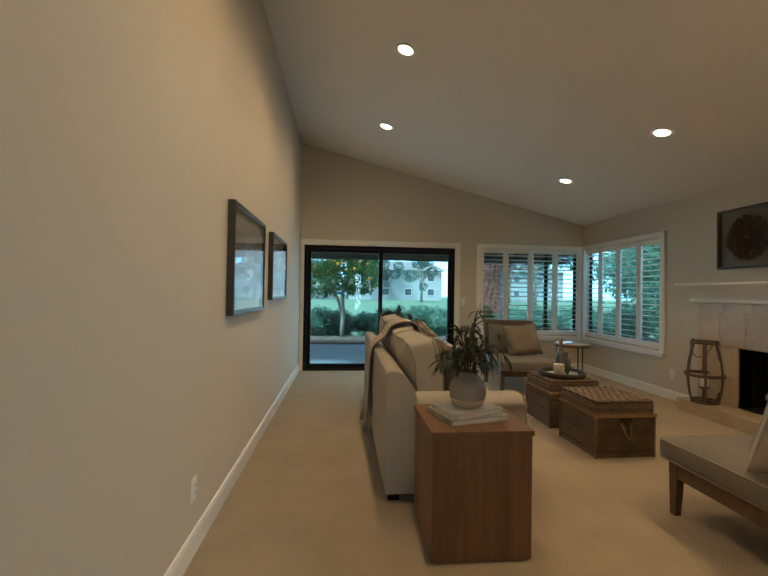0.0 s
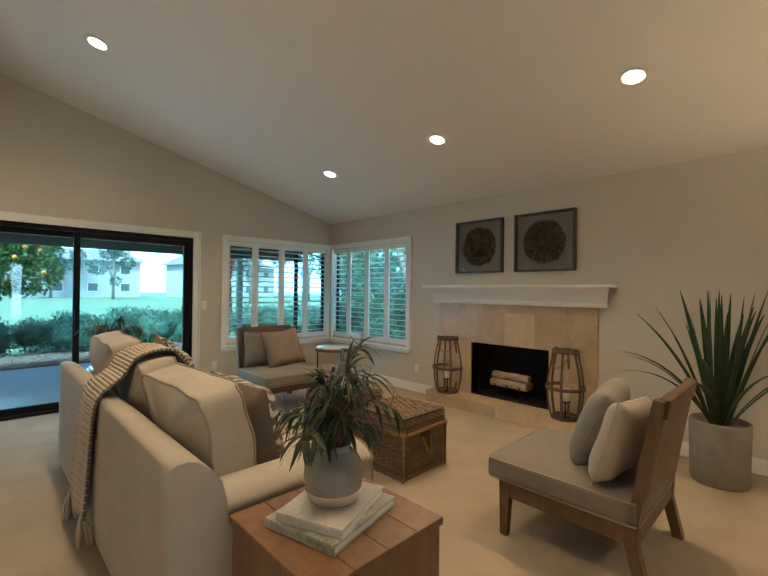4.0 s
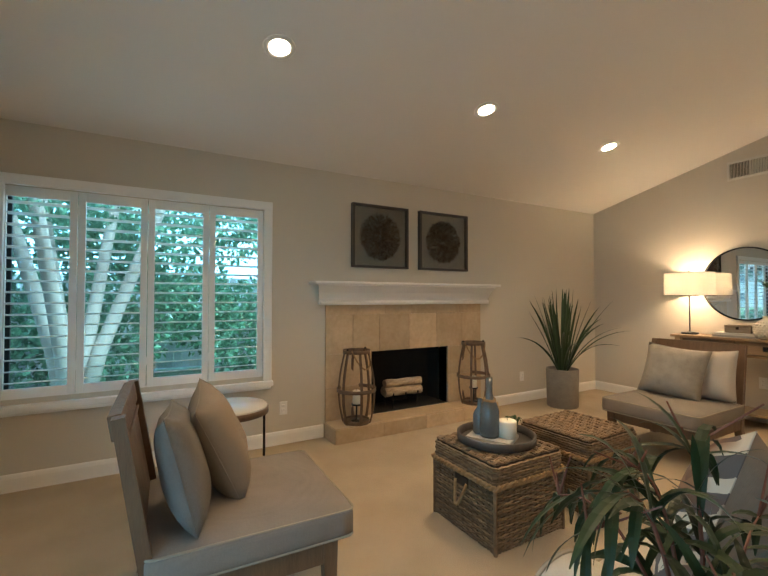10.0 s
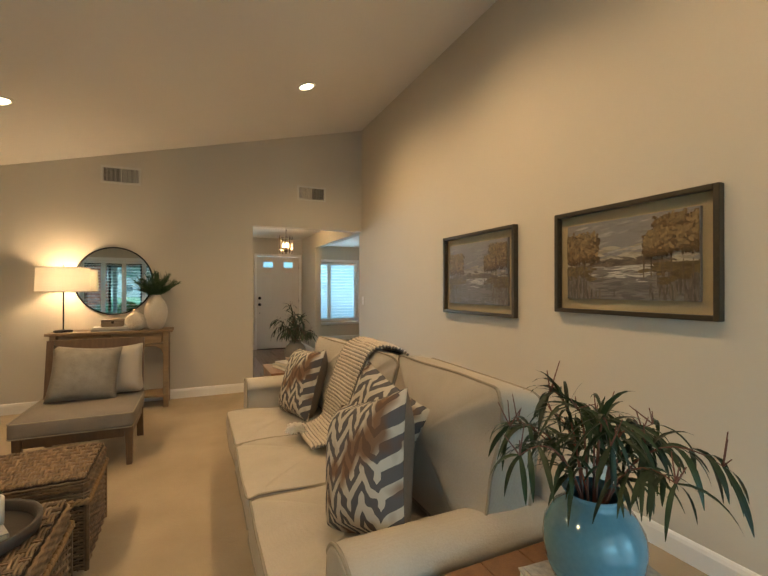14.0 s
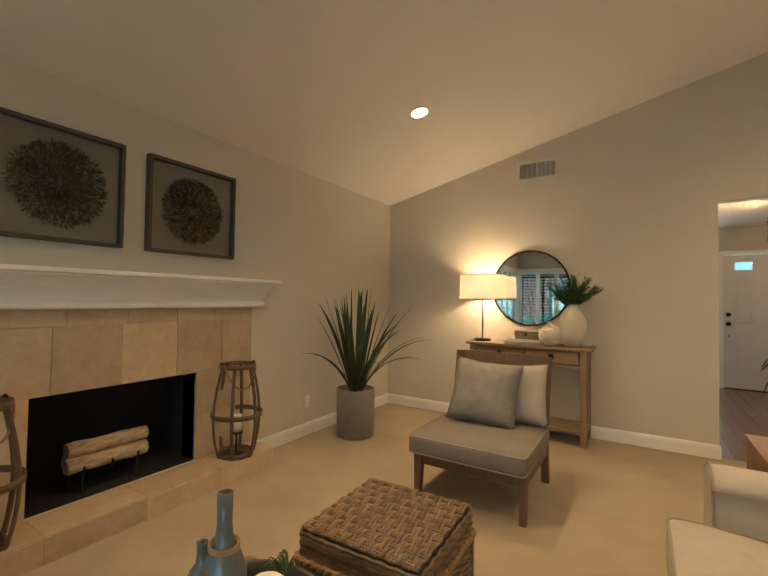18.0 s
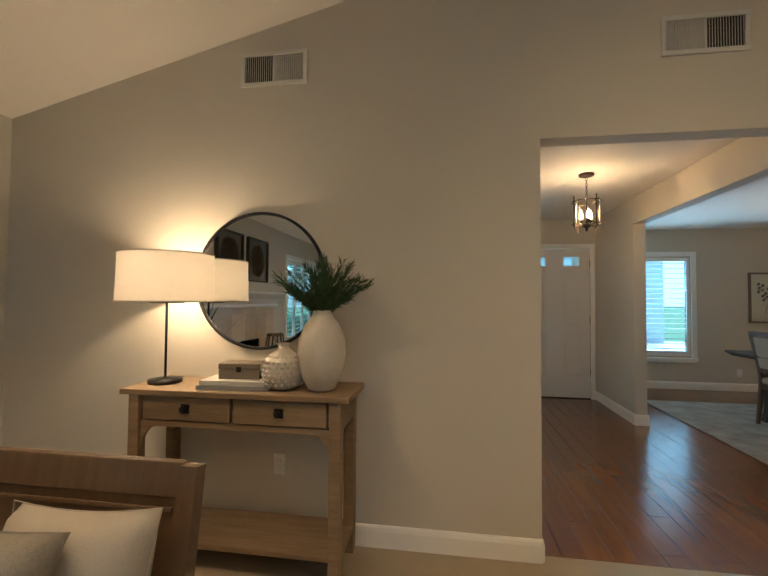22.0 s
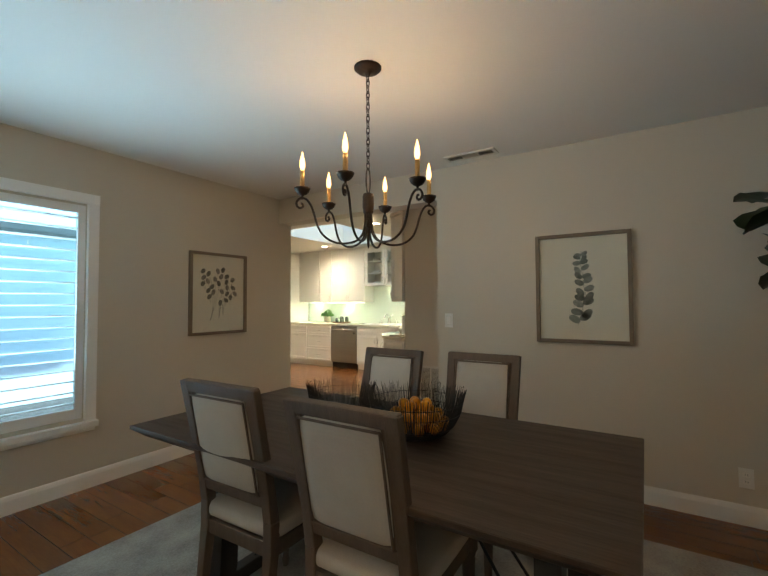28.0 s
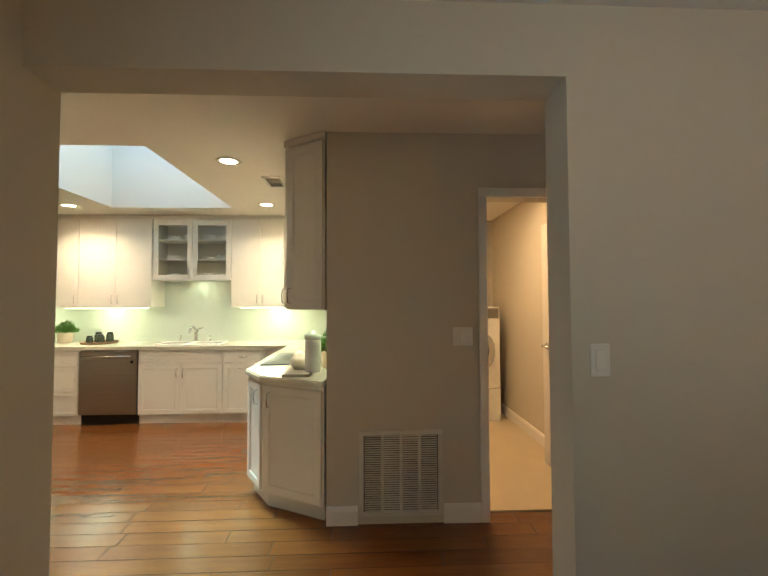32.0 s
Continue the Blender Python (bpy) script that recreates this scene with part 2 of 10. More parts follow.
M_ARTGLASS = glass("picture_glass", (0.97, 0.98, 0.97), 0.0, 1.16)
M_MIRROR = mat("mirror_silver", (0.86, 0.88, 0.88), 0.015, 1.0, other=(0.86, 0.88, 0.88))
M_LINEN = weave(mat("sofa_linen", (0.455, 0.413, 0.35), 0.92, other=(0.385, 0.347, 0.29), scale=7, fine=160, bump=0.25, spec=0.15), 230, 0.2, 0.06)
M_PIPE = mat("piping", (0.34, 0.30, 0.24), 0.9, spec=0.1)
M_GREIGE = weave(mat("chair_linen", (0.24, 0.21, 0.182), 0.92, other=(0.195, 0.171, 0.148), scale=6, fine=140, bump=0.25, spec=0.15), 110, 0.3, 0.06)
M_SILK = weave(mat("pillow_grey", (0.31, 0.28, 0.24), 0.6, other=(0.20, 0.178, 0.152), scale=16, fine=160, bump=0.3, spec=0.3), 130, 0.3, 0.08)
M_PALESILK = weave(mat("pillow_pale", (0.46, 0.41, 0.345), 0.7, other=(0.40, 0.355, 0.295), scale=6, fine=160, bump=0.3, spec=0.25), 130, 0.2, 0.05)
M_SLATE = weave(mat("pillow_slate", (0.185, 0.168, 0.148), 0.7, other=(0.135, 0.121, 0.106), scale=9, fine=160, bump=0.3, spec=0.25), 130, 0.3, 0.08)
M_SILK2 = weave(mat("pillow_tan", (0.255, 0.205, 0.155), 0.8, other=(0.21, 0.168, 0.125), scale=7, fine=160, bump=0.3, spec=0.2), 120, 0.3, 0.06)
M_WOODCHAIR = mat("brown_ash_wood", (0.165, 0.098, 0.055), 0.5, other=(0.095, 0.055, 0.03), scale=5, fine=45, bump=0.2, stretch=(7, 7, 0.8), rough_vary=0.08)
M_CUBE = mat("acacia_wood", (0.24, 0.12, 0.056), 0.42, other=(0.135, 0.062, 0.029), scale=3, fine=22, bump=0.12, stretch=(9, 9, 0.6), vary=0.12)
M_CONSOLE = mat("reclaimed_oak", (0.33, 0.23, 0.14), 0.6, other=(0.19, 0.125, 0.07), scale=4, fine=34, bump=0.3, stretch=(0.8, 8, 8), vary=0.12)
M_WICKER = mat("wicker_cane", (0.215, 0.135, 0.074), 0.55, other=(0.075, 0.046, 0.027), scale=14, fine=60, bump=0.3, vary=0.35)
M_CANETOP = mat("cane_top", (0.29, 0.187, 0.106), 0.5, other=(0.11, 0.068, 0.038), scale=16, fine=70, bump=0.3, vary=0.3)
# near-black tone that puts the shade inside the weave into the colour
M_WICKERSHADE = mat("wicker_shade", (0.045, 0.028, 0.017), 0.9)
M_ROPE = mat("rope", (0.36, 0.22, 0.11), 0.85, other=(0.22, 0.13, 0.06), scale=40, fine=200, bump=0.5)
M_TRAVERTINE = mat("travertine_tile", (0.62, 0.47, 0.31), 0.3, other=(0.45, 0.32, 0.19), scale=5, fine=26, bump=0.08, vary=0.15, detail=8)
M_GROUT = mat("grout", (0.50, 0.40, 0.28), 0.9)
M_BIRCH = mat("birch_bark", (0.66, 0.52, 0.35), 0.8, other=(0.16, 0.09, 0.045), scale=10, fine=60, bump=0.5, stretch=(1, 1, 4))
M_TWIG = mat("lantern_wood", (0.165, 0.10, 0.06), 0.6, other=(0.085, 0.052, 0.031), scale=16, fine=80, bump=0.3)
M_CANDLE = mat("candle_wax", (0.85, 0.80, 0.68), 0.5, other=(0.82, 0.76, 0.62))
M_CONCRETE = mat("concrete_pot", (0.29, 0.255, 0.21), 0.85, other=(0.19, 0.165, 0.138), scale=8, fine=70, bump=0.5)
M_BLADE = mat("yucca_leaf", (0.03, 0.064, 0.02), 0.42, other=(0.02, 0.045, 0.014), scale=5, fine=40, stretch=(1, 1, 0.3), vary=0.25)
M_EUCA = mat("eucalyptus_leaf", (0.026, 0.046, 0.015), 0.45, spec=0.3, other=(0.014, 0.025, 0.009), scale=8, vary=0.35)
M_STEM = mat("red_stem", (0.16, 0.055, 0.035), 0.6)
M_FERN = mat("rosemary_leaf", (0.05, 0.105, 0.028), 0.6, other=(0.025, 0.055, 0.016), scale=9, vary=0.3)
M_FIG = mat("fig_leaf", (0.018, 0.036, 0.013), 0.36, other=(0.014, 0.028, 0.01), scale=7, bump=0.2, vary=0.25)
M_BARK = mat("fig_bark", (0.072, 0.033, 0.018), 0.85, scale=14, bump=0.4)
M_CERAMIC = mat("white_ceramic", (0.68, 0.62, 0.53), 0.28, other=(0.60, 0.53, 0.44), scale=12, fine=50, bump=0.35)
M_VASE = mat("grey_glaze", (0.26, 0.24, 0.21), 0.14, other=(0.20, 0.185, 0.16), scale=5, coat=0.3)
M_BISQUE = mat("bisque_clay", (0.58, 0.46, 0.35), 0.6)
M_BLUEGLAZE = mat("blue_glaze", (0.12, 0.26, 0.31), 0.1, other=(0.08, 0.20, 0.25), scale=4, coat=0.4)
M_BOTTLE = mat("slate_glaze", (0.115, 0.125, 0.125), 0.2, other=(0.085, 0.092, 0.092), scale=6, coat=0.3)
M_TRAY = mat("tray_wood", (0.075, 0.060, 0.05), 0.55, other=(0.045, 0.036, 0.03), scale=6, fine=50, bump=0.25, stretch=(1, 7, 1))
M_PAPER = mat("paper", (0.75, 0.71, 0.62), 0.8, other=(0.70, 0.66, 0.56), fine=300)
M_MARBLE = mat("marble_top", (0.50, 0.48, 0.455), 0.2, other=(0.50, 0.48, 0.46), scale=4, detail=10)
M_RUG = mat("rug_wool", (0.50, 0.47, 0.42), 0.97, other=(0.20, 0.187, 0.168), scale=5.5, fine=110, bump=0.9, spec=0.08, detail=12)
M_TABLE = mat("dining_top", (0.082, 0.054, 0.036), 0.5, other=(0.030, 0.018, 0.011), scale=3, fine=24, bump=0.2, stretch=(9, 0.6, 1), rough_vary=0.1, spec=0.3, vary=0.12)
M_TRESTLE = mat("black_iron_wood", (0.016, 0.013, 0.012), 0.5, other=(0.03, 0.025, 0.022), scale=9, bump=0.2)
M_DCHAIR = mat("weathered_oak", (0.145, 0.095, 0.062), 0.62, other=(0.08, 0.052, 0.034), scale=6, fine=60, bump=0.35, stretch=(6, 6, 0.8))
M_DLINEN = weave(mat("oat_linen", (0.52, 0.46, 0.385), 0.92, other=(0.46, 0.405, 0.335), scale=6, fine=150, bump=0.2, spec=0.12), 120, 0.25, 0.05)
M_CAB = mat("cabinet_white", (0.78, 0.76, 0.70), 0.32, other=(0.75, 0.73, 0.66), scale=2, fine=50)
M_QUARTZ = mat("cream_quartz", (0.74, 0.71, 0.60), 0.14, other=(0.68, 0.65, 0.53), scale=40, fine=200)
M_SPLASH = mat("backsplash", (0.70, 0.76, 0.68), 0.2, other=(0.67, 0.73, 0.65), scale=30)
M_STEEL = mat("stainless_steel", (0.36, 0.34, 0.31), 0.3, 1.0, other=(0.30, 0.285, 0.26), scale=3, fine=120, stretch=(0.5, 0.5, 20))
M_CHROME = mat("chrome", (0.75, 0.75, 0.74), 0.12, 1.0, other=(0.7, 0.7, 0.7))
M_LAUNDRY = mat("laundry_vinyl", (0.62, 0.50, 0.34), 0.4, other=(0.56, 0.45, 0.30), scale=5)
M_DOOR = mat("door_white", (0.74, 0.69, 0.64), 0.36, other=(0.71, 0.66, 0.60), scale=2)
M_PLATE = mat("switch_plate", (0.86, 0.84, 0.79), 0.3)
M_VENT = mat("vent_white", (0.70, 0.67, 0.60), 0.45)
M_DARK = mat("vent_dark", (0.05, 0.045, 0.04), 0.8)
M_FRAME = mat("taupe_frame", (0.24, 0.185, 0.135), 0.6, other=(0.16, 0.12, 0.085), scale=8, fine=60, bump=0.2)
M_LENS = glow("lamp_lens", (1.0, 0.88, 0.68), 14.0)
M_FLAME = glow("bulb_glass", (1.0, 0.58, 0.20), 2.3)
M_PATIO = mat("patio_aggregate", (0.31, 0.34, 0.37), 0.7, other=(0.085, 0.095, 0.10), scale=42, fine=95, bump=0.8)
M_MULCH = mat("bark_mulch", (0.22, 0.15, 0.11), 0.95, other=(0.10, 0.065, 0.05), scale=12, fine=50, bump=1.0, vary=0.4)
M_LAWN = mat("lawn", (0.17, 0.26, 0.17), 0.95, other=(0.13, 0.20, 0.125), scale=0.6, fine=40, bump=0.6, spec=0.1)
M_HEDGE = leaf_light(mat("juniper_leaf", (0.10, 0.235, 0.155), 0.7, other=(0.048, 0.125, 0.085), scale=3, vary=0.4))
M_IVY = leaf_light(mat("shrub_leaf", (0.17, 0.38, 0.25), 0.4, other=(0.07, 0.19, 0.10), scale=3, vary=0.4))
M_CITRUS = leaf_light(mat("citrus_leaf", (0.10, 0.21, 0.055), 0.42, other=(0.05, 0.13, 0.035), scale=3, vary=0.35))
M_ORANGE = mat("orange_peel", (0.75, 0.30, 0.03), 0.5, fine=200, bump=0.2)
M_GUM = mat("gum_bark", (0.27, 0.085, 0.055), 0.9, other=(0.045, 0.016, 0.012), scale=3.2, fine=14, bump=1.0, stretch=(4, 4, 0.45), detail=8)
M_PALE = mat("pale_bark", (0.42, 0.36, 0.30), 0.85, other=(0.28, 0.24, 0.20), scale=4, stretch=(3, 3, 0.6), bump=0.5)
M_PORCH = mat("porch_paint", (0.085, 0.095, 0.085), 0.7, other=(0.07, 0.08, 0.072), scale=3)
M_POST = mat("post_paint", (0.36, 0.36, 0.34), 0.6)
M_HOUSE = mat("stucco", (0.50, 0.50, 0.49), 0.85, other=(0.44, 0.44, 0.43), scale=1, fine=40)
M_SIDING = mat("grey_siding", (0.62, 0.70, 0.75), 0.75, other=(0.52, 0.60, 0.65), scale=2, stretch=(1, 1, 6))
M_ROOF = mat("roof_shingle", (0.25, 0.24, 0.23), 0.9, other=(0.18, 0.175, 0.17), scale=3, fine=30, bump=0.6)
M_TERRA = mat("terracotta", (0.56, 0.15, 0.06), 0.75, other=(0.42, 0.105, 0.045), scale=6, bump=0.2)
M_CEMENT = mat("cement_path", (0.72, 0.71, 0.69), 0.8, other=(0.62, 0.61, 0.60), scale=2, fine=60, bump=0.3)

# ---- builders ----
def part(name, bm, material, parent=None, label="", smooth=False, m=None):
    """Links a bmesh as one mesh object under a thing or a part."""
    me = bpy.data.meshes.new(name)
    bmesh.ops.recalc_face_normals(bm, faces=bm.faces)
    if smooth:
        for f in bm.faces:
            f.smooth = True
    bm.to_mesh(me)
    bm.free()
    me.materials.append(material)
    ob = new(name, me)
    if parent:
        ob.parent = parent
    if m is not None:
        ob.matrix_basis = m
    if label:
        ob["label"] = label
    return ob


def thing(name, m, label, category, group="", kind=""):
    ob = new(name)
    ob.empty_display_size = 0.1
    ob.matrix_basis = m
    return tagged(ob, label, category, group, kind)


def box(x0, x1, y0, y1, z0, z1, bevel=0.0, bm=None, seg=2):
    bm = bm or bmesh.new()
    vs = [bm.verts.new((x, y, z)) for x in (x0, x1) for y in (y0, y1) for z in (z0, z1)]
    idx = ((0, 1, 3, 2), (4, 6, 7, 5), (0, 4, 5, 1), (2, 3, 7, 6), (0, 2, 6, 4), (1, 5, 7, 3))
    fs = [bm.faces.new([vs[i] for i in f]) for f in idx]
    if bevel:
        es = list({e for f in fs for e in f.edges})
        bmesh.ops.bevel(bm, geom=es, offset=bevel, segments=seg, affect="EDGES", profile=0.6)
    return bm


def prism(points, z0, z1, bevel=0.0, bm=None):
    """A flat outline in x, y drawn up from z0 to z1."""
    bm = bm or bmesh.new()
    lo, hi = [bm.verts.new((x, y, z0)) for x, y in points], [bm.verts.new((x, y, z1)) for x, y in points]
    n = len(points)
    fs = [bm.faces.new(lo[::-1]), bm.faces.new(hi)]
    fs += [bm.faces.new((lo[i], lo[(i + 1) % n], hi[(i + 1) % n], hi[i])) for i in range(n)]
    if bevel:
        bmesh.ops.bevel(bm, geom=list({e for f in fs for e in f.edges}), offset=bevel, segments=2, affect="EDGES")
    return bm


def lathe(profile, seg=28, bm=None, at=(0, 0, 0), cap=True):
    """Turns a list of (radius, z) round the z axis."""
    bm = bm or bmesh.new()
    rings = []
    for r, z in profile:
        rings.append([bm.verts.new((at[0] + r * math.cos(2 * math.pi * k / seg), at[1] + r * math.sin(2 * math.pi * k / seg), at[2] + z)) for k in range(seg)])
    for a, b in zip(rings, rings[1:]):
        for k in range(seg):
            bm.faces.new((a[k], a[(k + 1) % seg], b[(k + 1) % seg], b[k]))
    if cap:
        bm.faces.new(rings[0][::-1])
        bm.faces.new(rings[-1])
    return bm


def tube(points, radius, seg=8, closed=False, bm=None):
    """A round bar along points; radius is one number or one for each point."""
    bm = bm or bmesh.new()
    pts = [Vector(p) for p in points]
    n = len(pts)
    rads = radius if isinstance(radius, (list, tuple)) else [radius] * n
    side = None
    rings = []
    for i, p in enumerate(pts):
        a, b = pts[i - 1] if (i or closed) else p, pts[(i + 1) % n] if (i < n - 1 or closed) else p
        d = (b - a).normalized() if (b - a).length > 1e-9 else Vector((0, 0, 1))
        if side is None:
            side = d.orthogonal().normalized()
        side = (side - d * side.dot(d))
        side = side.normalized() if side.length > 1e-6 else d.orthogonal().normalized()
        up = d.cross(side)
        rings.append([bm.verts.new(p + (side * math.cos(2 * math.pi * k / seg) + up * math.sin(2 * math.pi * k / seg)) * rads[i]) for k in range(seg)])
    for i in range(n if closed else n - 1):
        a, b = rings[i], rings[(i + 1) % n]
        for k in range(seg):
            bm.faces.new((a[k], a[(k + 1) % seg], b[(k + 1) % seg], b[k]))
    if not closed:
        bm.faces.new(rings[0][::-1])
        bm.faces.new(rings[-1])
    return bm


def sheet(fn, nu, nv, bm=None, wrap=False):
    """A surface from fn(u, v) for u, v in 0 to 1."""
    bm = bm or bmesh.new()
    vs = [[bm.verts.new(fn(i / nu, j / nv)) for j in range(nv + 1)] for i in range(nu + (0 if wrap else 1))]
    rows = len(vs)
    for i in range(nu):
        for j in range(nv):
            bm.faces.new((vs[i][j], vs[(i + 1) % rows][j], vs[(i + 1) % rows][j + 1], vs[i][j + 1]))
    return bm


def cushion(w, d, h, r=0.05, puff=0.03, n=10, bm=None, at=(0, 0, 0), seed=0):
    """A soft box: rounded edges, bellied top and faces."""
    bm = bm or bmesh.new()
    rnd = random.Random(seed)
    ph = [rnd.uniform(0, 6.28) for _ in range(4)]
    bmesh.ops.create_cube(bm, size=2.0)
    vs = list(bm.verts)
    es = list({e for v in vs for e in v.link_edges})
    bmesh.ops.subdivide_edges(bm, edges=es, cuts=n, use_grid_fill=True)
    for v in bm.verts:
        c = v.co.copy()
        out = []
        for k, s in enumerate((w / 2, d / 2, h / 2)):
            out.append(c[k] * s)
        p = Vector(out)
        q = Vector((max(-w / 2 + r, min(w / 2 - r, p.x)), max(-d / 2 + r, min(d / 2 - r, p.y)), max(-h / 2 + r, min(h / 2 - r, p.z))))
        dv = p - q
        if dv.length > 1e-9:
            p = q + dv.normalized() * r
        bx, by, bz = (1 - c.x ** 2), (1 - c.y ** 2), (1 - c.z ** 2)
        lump = 1 + 0.25 * math.sin(5 * c.x + ph[0]) * math.sin(4 * c.y + ph[1])
        p.z += math.copysign(puff * max(0, bx) ** 0.7 * max(0, by) ** 0.7 * lump, c.z) * (abs(c.z) ** 2)
        p.x += math.copysign(puff * 0.5 * max(0, by) * max(0, bz), c.x) * (abs(c.x) ** 2)
        p.y += math.copysign(puff * 0.5 * max(0, bx) * max(0, bz), c.y) * (abs(c.y) ** 2)
        v.co = p + Vector(at)
    return bm


def pillow(w, h, t, n=14, seed=1):
    """A scatter cushion that stands in x, z with its thickness in y."""
    rnd = random.Random(seed)
    ph = [rnd.uniform(0, 6.28) for _ in range(4)]
    bm = bmesh.new()
    grids = []
    for s in (-1, 1):
        g = []
        for i in range(n + 1):
            row = []
            for j in range(n + 1):
                u, v = 2 * i / n - 1, 2 * j / n - 1
                e = max(0.0, (1 - u ** 4)) ** 0.55 * max(0.0, (1 - v ** 4)) ** 0.55
                x = u * w / 2 * (1 - 0.075 * (1 - v * v))
                z = v * h / 2 * (1 - 0.075 * (1 - u * u))
                y = s * (t / 2 * e * (1 + 0.10 * math.sin(4 * u + ph[0]) * math.sin(3 * v + ph[1])))
                row.append((x, y, z))
            g.append(row)
        grids.append(g)
    edge = {}
    for s, g in enumerate(grids):
        vs = []
        for i in range(n + 1):
            row = []
            for j in range(n + 1):
                if i in (0, n) or j in (0, n):
                    if (i, j) not in edge:
                        edge[i, j] = bm.verts.new((g[i][j][0], 0, g[i][j][2]))
                    row.append(edge[i, j])
                else:
                    row.append(bm.verts.new(g[i][j]))
            vs.append(row)
        for i in range(n):
            for j in range(n):
                bm.faces.new((vs[i][j], vs[i + 1][j], vs[i + 1][j + 1], vs[i][j + 1]))
    return bm


def leaf(bm, base, way, normal, length, width, droop=0.3, n=4, fold=0.15):
    """One leaf: a tapered strip, folded along its rib, that bends down."""
    base, way = Vector(base), Vector(way).normalized()
    side = way.cross(Vector(normal))
    side = side.normalized() if side.length > 1e-5 else way.orthogonal().normalized()
    last = None
    p, d = base.copy(), way.copy()
    for i in range(n + 1):
        s = i / n
        wd = width * (math.sin(math.pi * min(1, 0.12 + s * 0.86)) ** 0.8) * 0.5
        up = side.cross(d).normalized()
        row = [bm.verts.new(p - side * wd + up * wd * fold), bm.verts.new(p), bm.verts.new(p + side * wd + up * wd * fold)]
        if last:
            bm.faces.new((last[0], last[1], row[1], row[0]))
            bm.faces.new((last[1], last[2], row[2], row[1]))
        last = row
        p = p + d * (length / n)
        d = (d + Vector((0, 0, -droop / n))).normalized()


def foliage(count, place, size, seed, ratio=0.45, flat=0.4):
    """Many single leaves as one mesh; place(rnd) gives a point and the way outwards."""
    rnd = random.Random(seed)
    verts, faces = [], []
    for _ in range(count):
        p, o = place(rnd)
        d = (Vector(o) + Vector((rnd.gauss(0, 0.6), rnd.gauss(0, 0.6), rnd.gauss(0, flat)))).normalized()
        s = d.cross(Vector((rnd.gauss(0, 1), rnd.gauss(0, 1), rnd.gauss(0, 1))))
        if s.length < 1e-4:
            continue
        s.normalize()
        ln = size * rnd.uniform(0.6, 1.3)
        w = ln * ratio
        p = Vector(p)
        up = s.cross(d) * (ln * 0.12)
        k = len(verts)
        verts += [p, p + d * ln * 0.5 + s * w * 0.5 + up, p + d * ln, p + d * ln * 0.5 - s * w * 0.5 + up]
        faces.append((k, k + 1, k + 2, k + 3))
    me = bpy.data.meshes.new("leaves")
    me.from_pydata([tuple(v) for v in verts], [], faces)
    return me


def mesh_part(name, me, material, parent=None, label="", m=None):
    me.materials.append(material)
    ob = new(name, me)
    if parent:
        ob.parent = parent
    if m is not None:
        ob.matrix_basis = m
    if label:
        ob["label"] = label
    return ob


def structure(name, bm, material, label, category, parent=None):
    return tagged(part(name, bm, material, parent), label, category, kind="structure")


def wall_mesh(axis, a0, a1, c0, c1, top, holes=(), z0=0.0):
    """A wall along x or y from a0 to a1, between c0 and c1 across; top is a number or a function; holes are (a0, a1, z0, z1)."""
    bm = bmesh.new()
    topf = top if callable(top) else (lambda a: top)
    cuts = sorted({a0, a1, *[h[0] for h in holes], *[h[1] for h in holes]})
    cuts = [c for c in cuts if a0 <= c <= a1]
    for u0, u1 in zip(cuts, cuts[1:]):
        mid = (u0 + u1) / 2
        spans, low = [], z0
        for h in sorted((h for h in holes if h[0] <= mid <= h[1]), key=lambda h: h[2]):
            if h[2] > low + 1e-4:
                spans.append((low, low, h[2], h[2]))
            low = h[3]
        spans.append((low, low, topf(u0), topf(u1)))
        for l0, l1, h0, h1 in spans:
            pts = [(u0, l0), (u1, l1), (u1, h1), (u0, h0)]
            near = [bm.verts.new((u, c0, z) if axis == "x" else (c0, u, z)) for u, z in pts]
            far = [bm.verts.new((u, c1, z) if axis == "x" else (c1, u, z)) for u, z in pts]
            bm.faces.new(near)
            bm.faces.new(far[::-1])
            for i in range(4):
                bm.faces.new((near[i], far[i], far[(i + 1) % 4], near[(i + 1) % 4]))
    return bm

# ---- structure ----
W, E, N, S = 0.14, 4.88, 7.57, 1.19
KX = -4.505
DW, DS, DN, DC = -3.358, -3.50, 1.10, 2.43
EE, ES = 1.67, -2.56

structure("floor_carpet", box(W, E, S - 0.06, N + 0.06, -0.10, 0.0), M_CARPET, "beige ribbed wall-to-wall carpet of the living room", "carpet")
structure("wall_west", wall_mesh("y", DN, N + 0.12, W, 0.02, 3.70), M_WALL, "tall greige painted living room wall", "wall")
structure("wall_east", wall_mesh("y", S - 0.12, N + 0.12, E, E + 0.14, 2.56, [(5.80, N - 0.03, 0.60, 2.02), (3.816, 4.757, 0.135, 0.748)]), M_WALL, "greige painted fireplace wall", "wall")
structure("wall_north", wall_mesh("x", W, E, N, N + 0.14, lambda x: ceiling_z(x) + 0.06, [(0.20, 2.66, -0.02, 2.01), (3.10, E - 0.03, 0.60, 2.02)]), M_WALL, "greige painted gable wall with sliding door and window", "wall")
structure("wall_south", wall_mesh("x", W, E, S - 0.12, S, lambda x: ceiling_z(x) + 0.06, [(W, 1.656, 0.0, 2.157)]), M_WALL, "greige painted gable wall with a wide cased opening", "wall")
cl = bmesh.new()
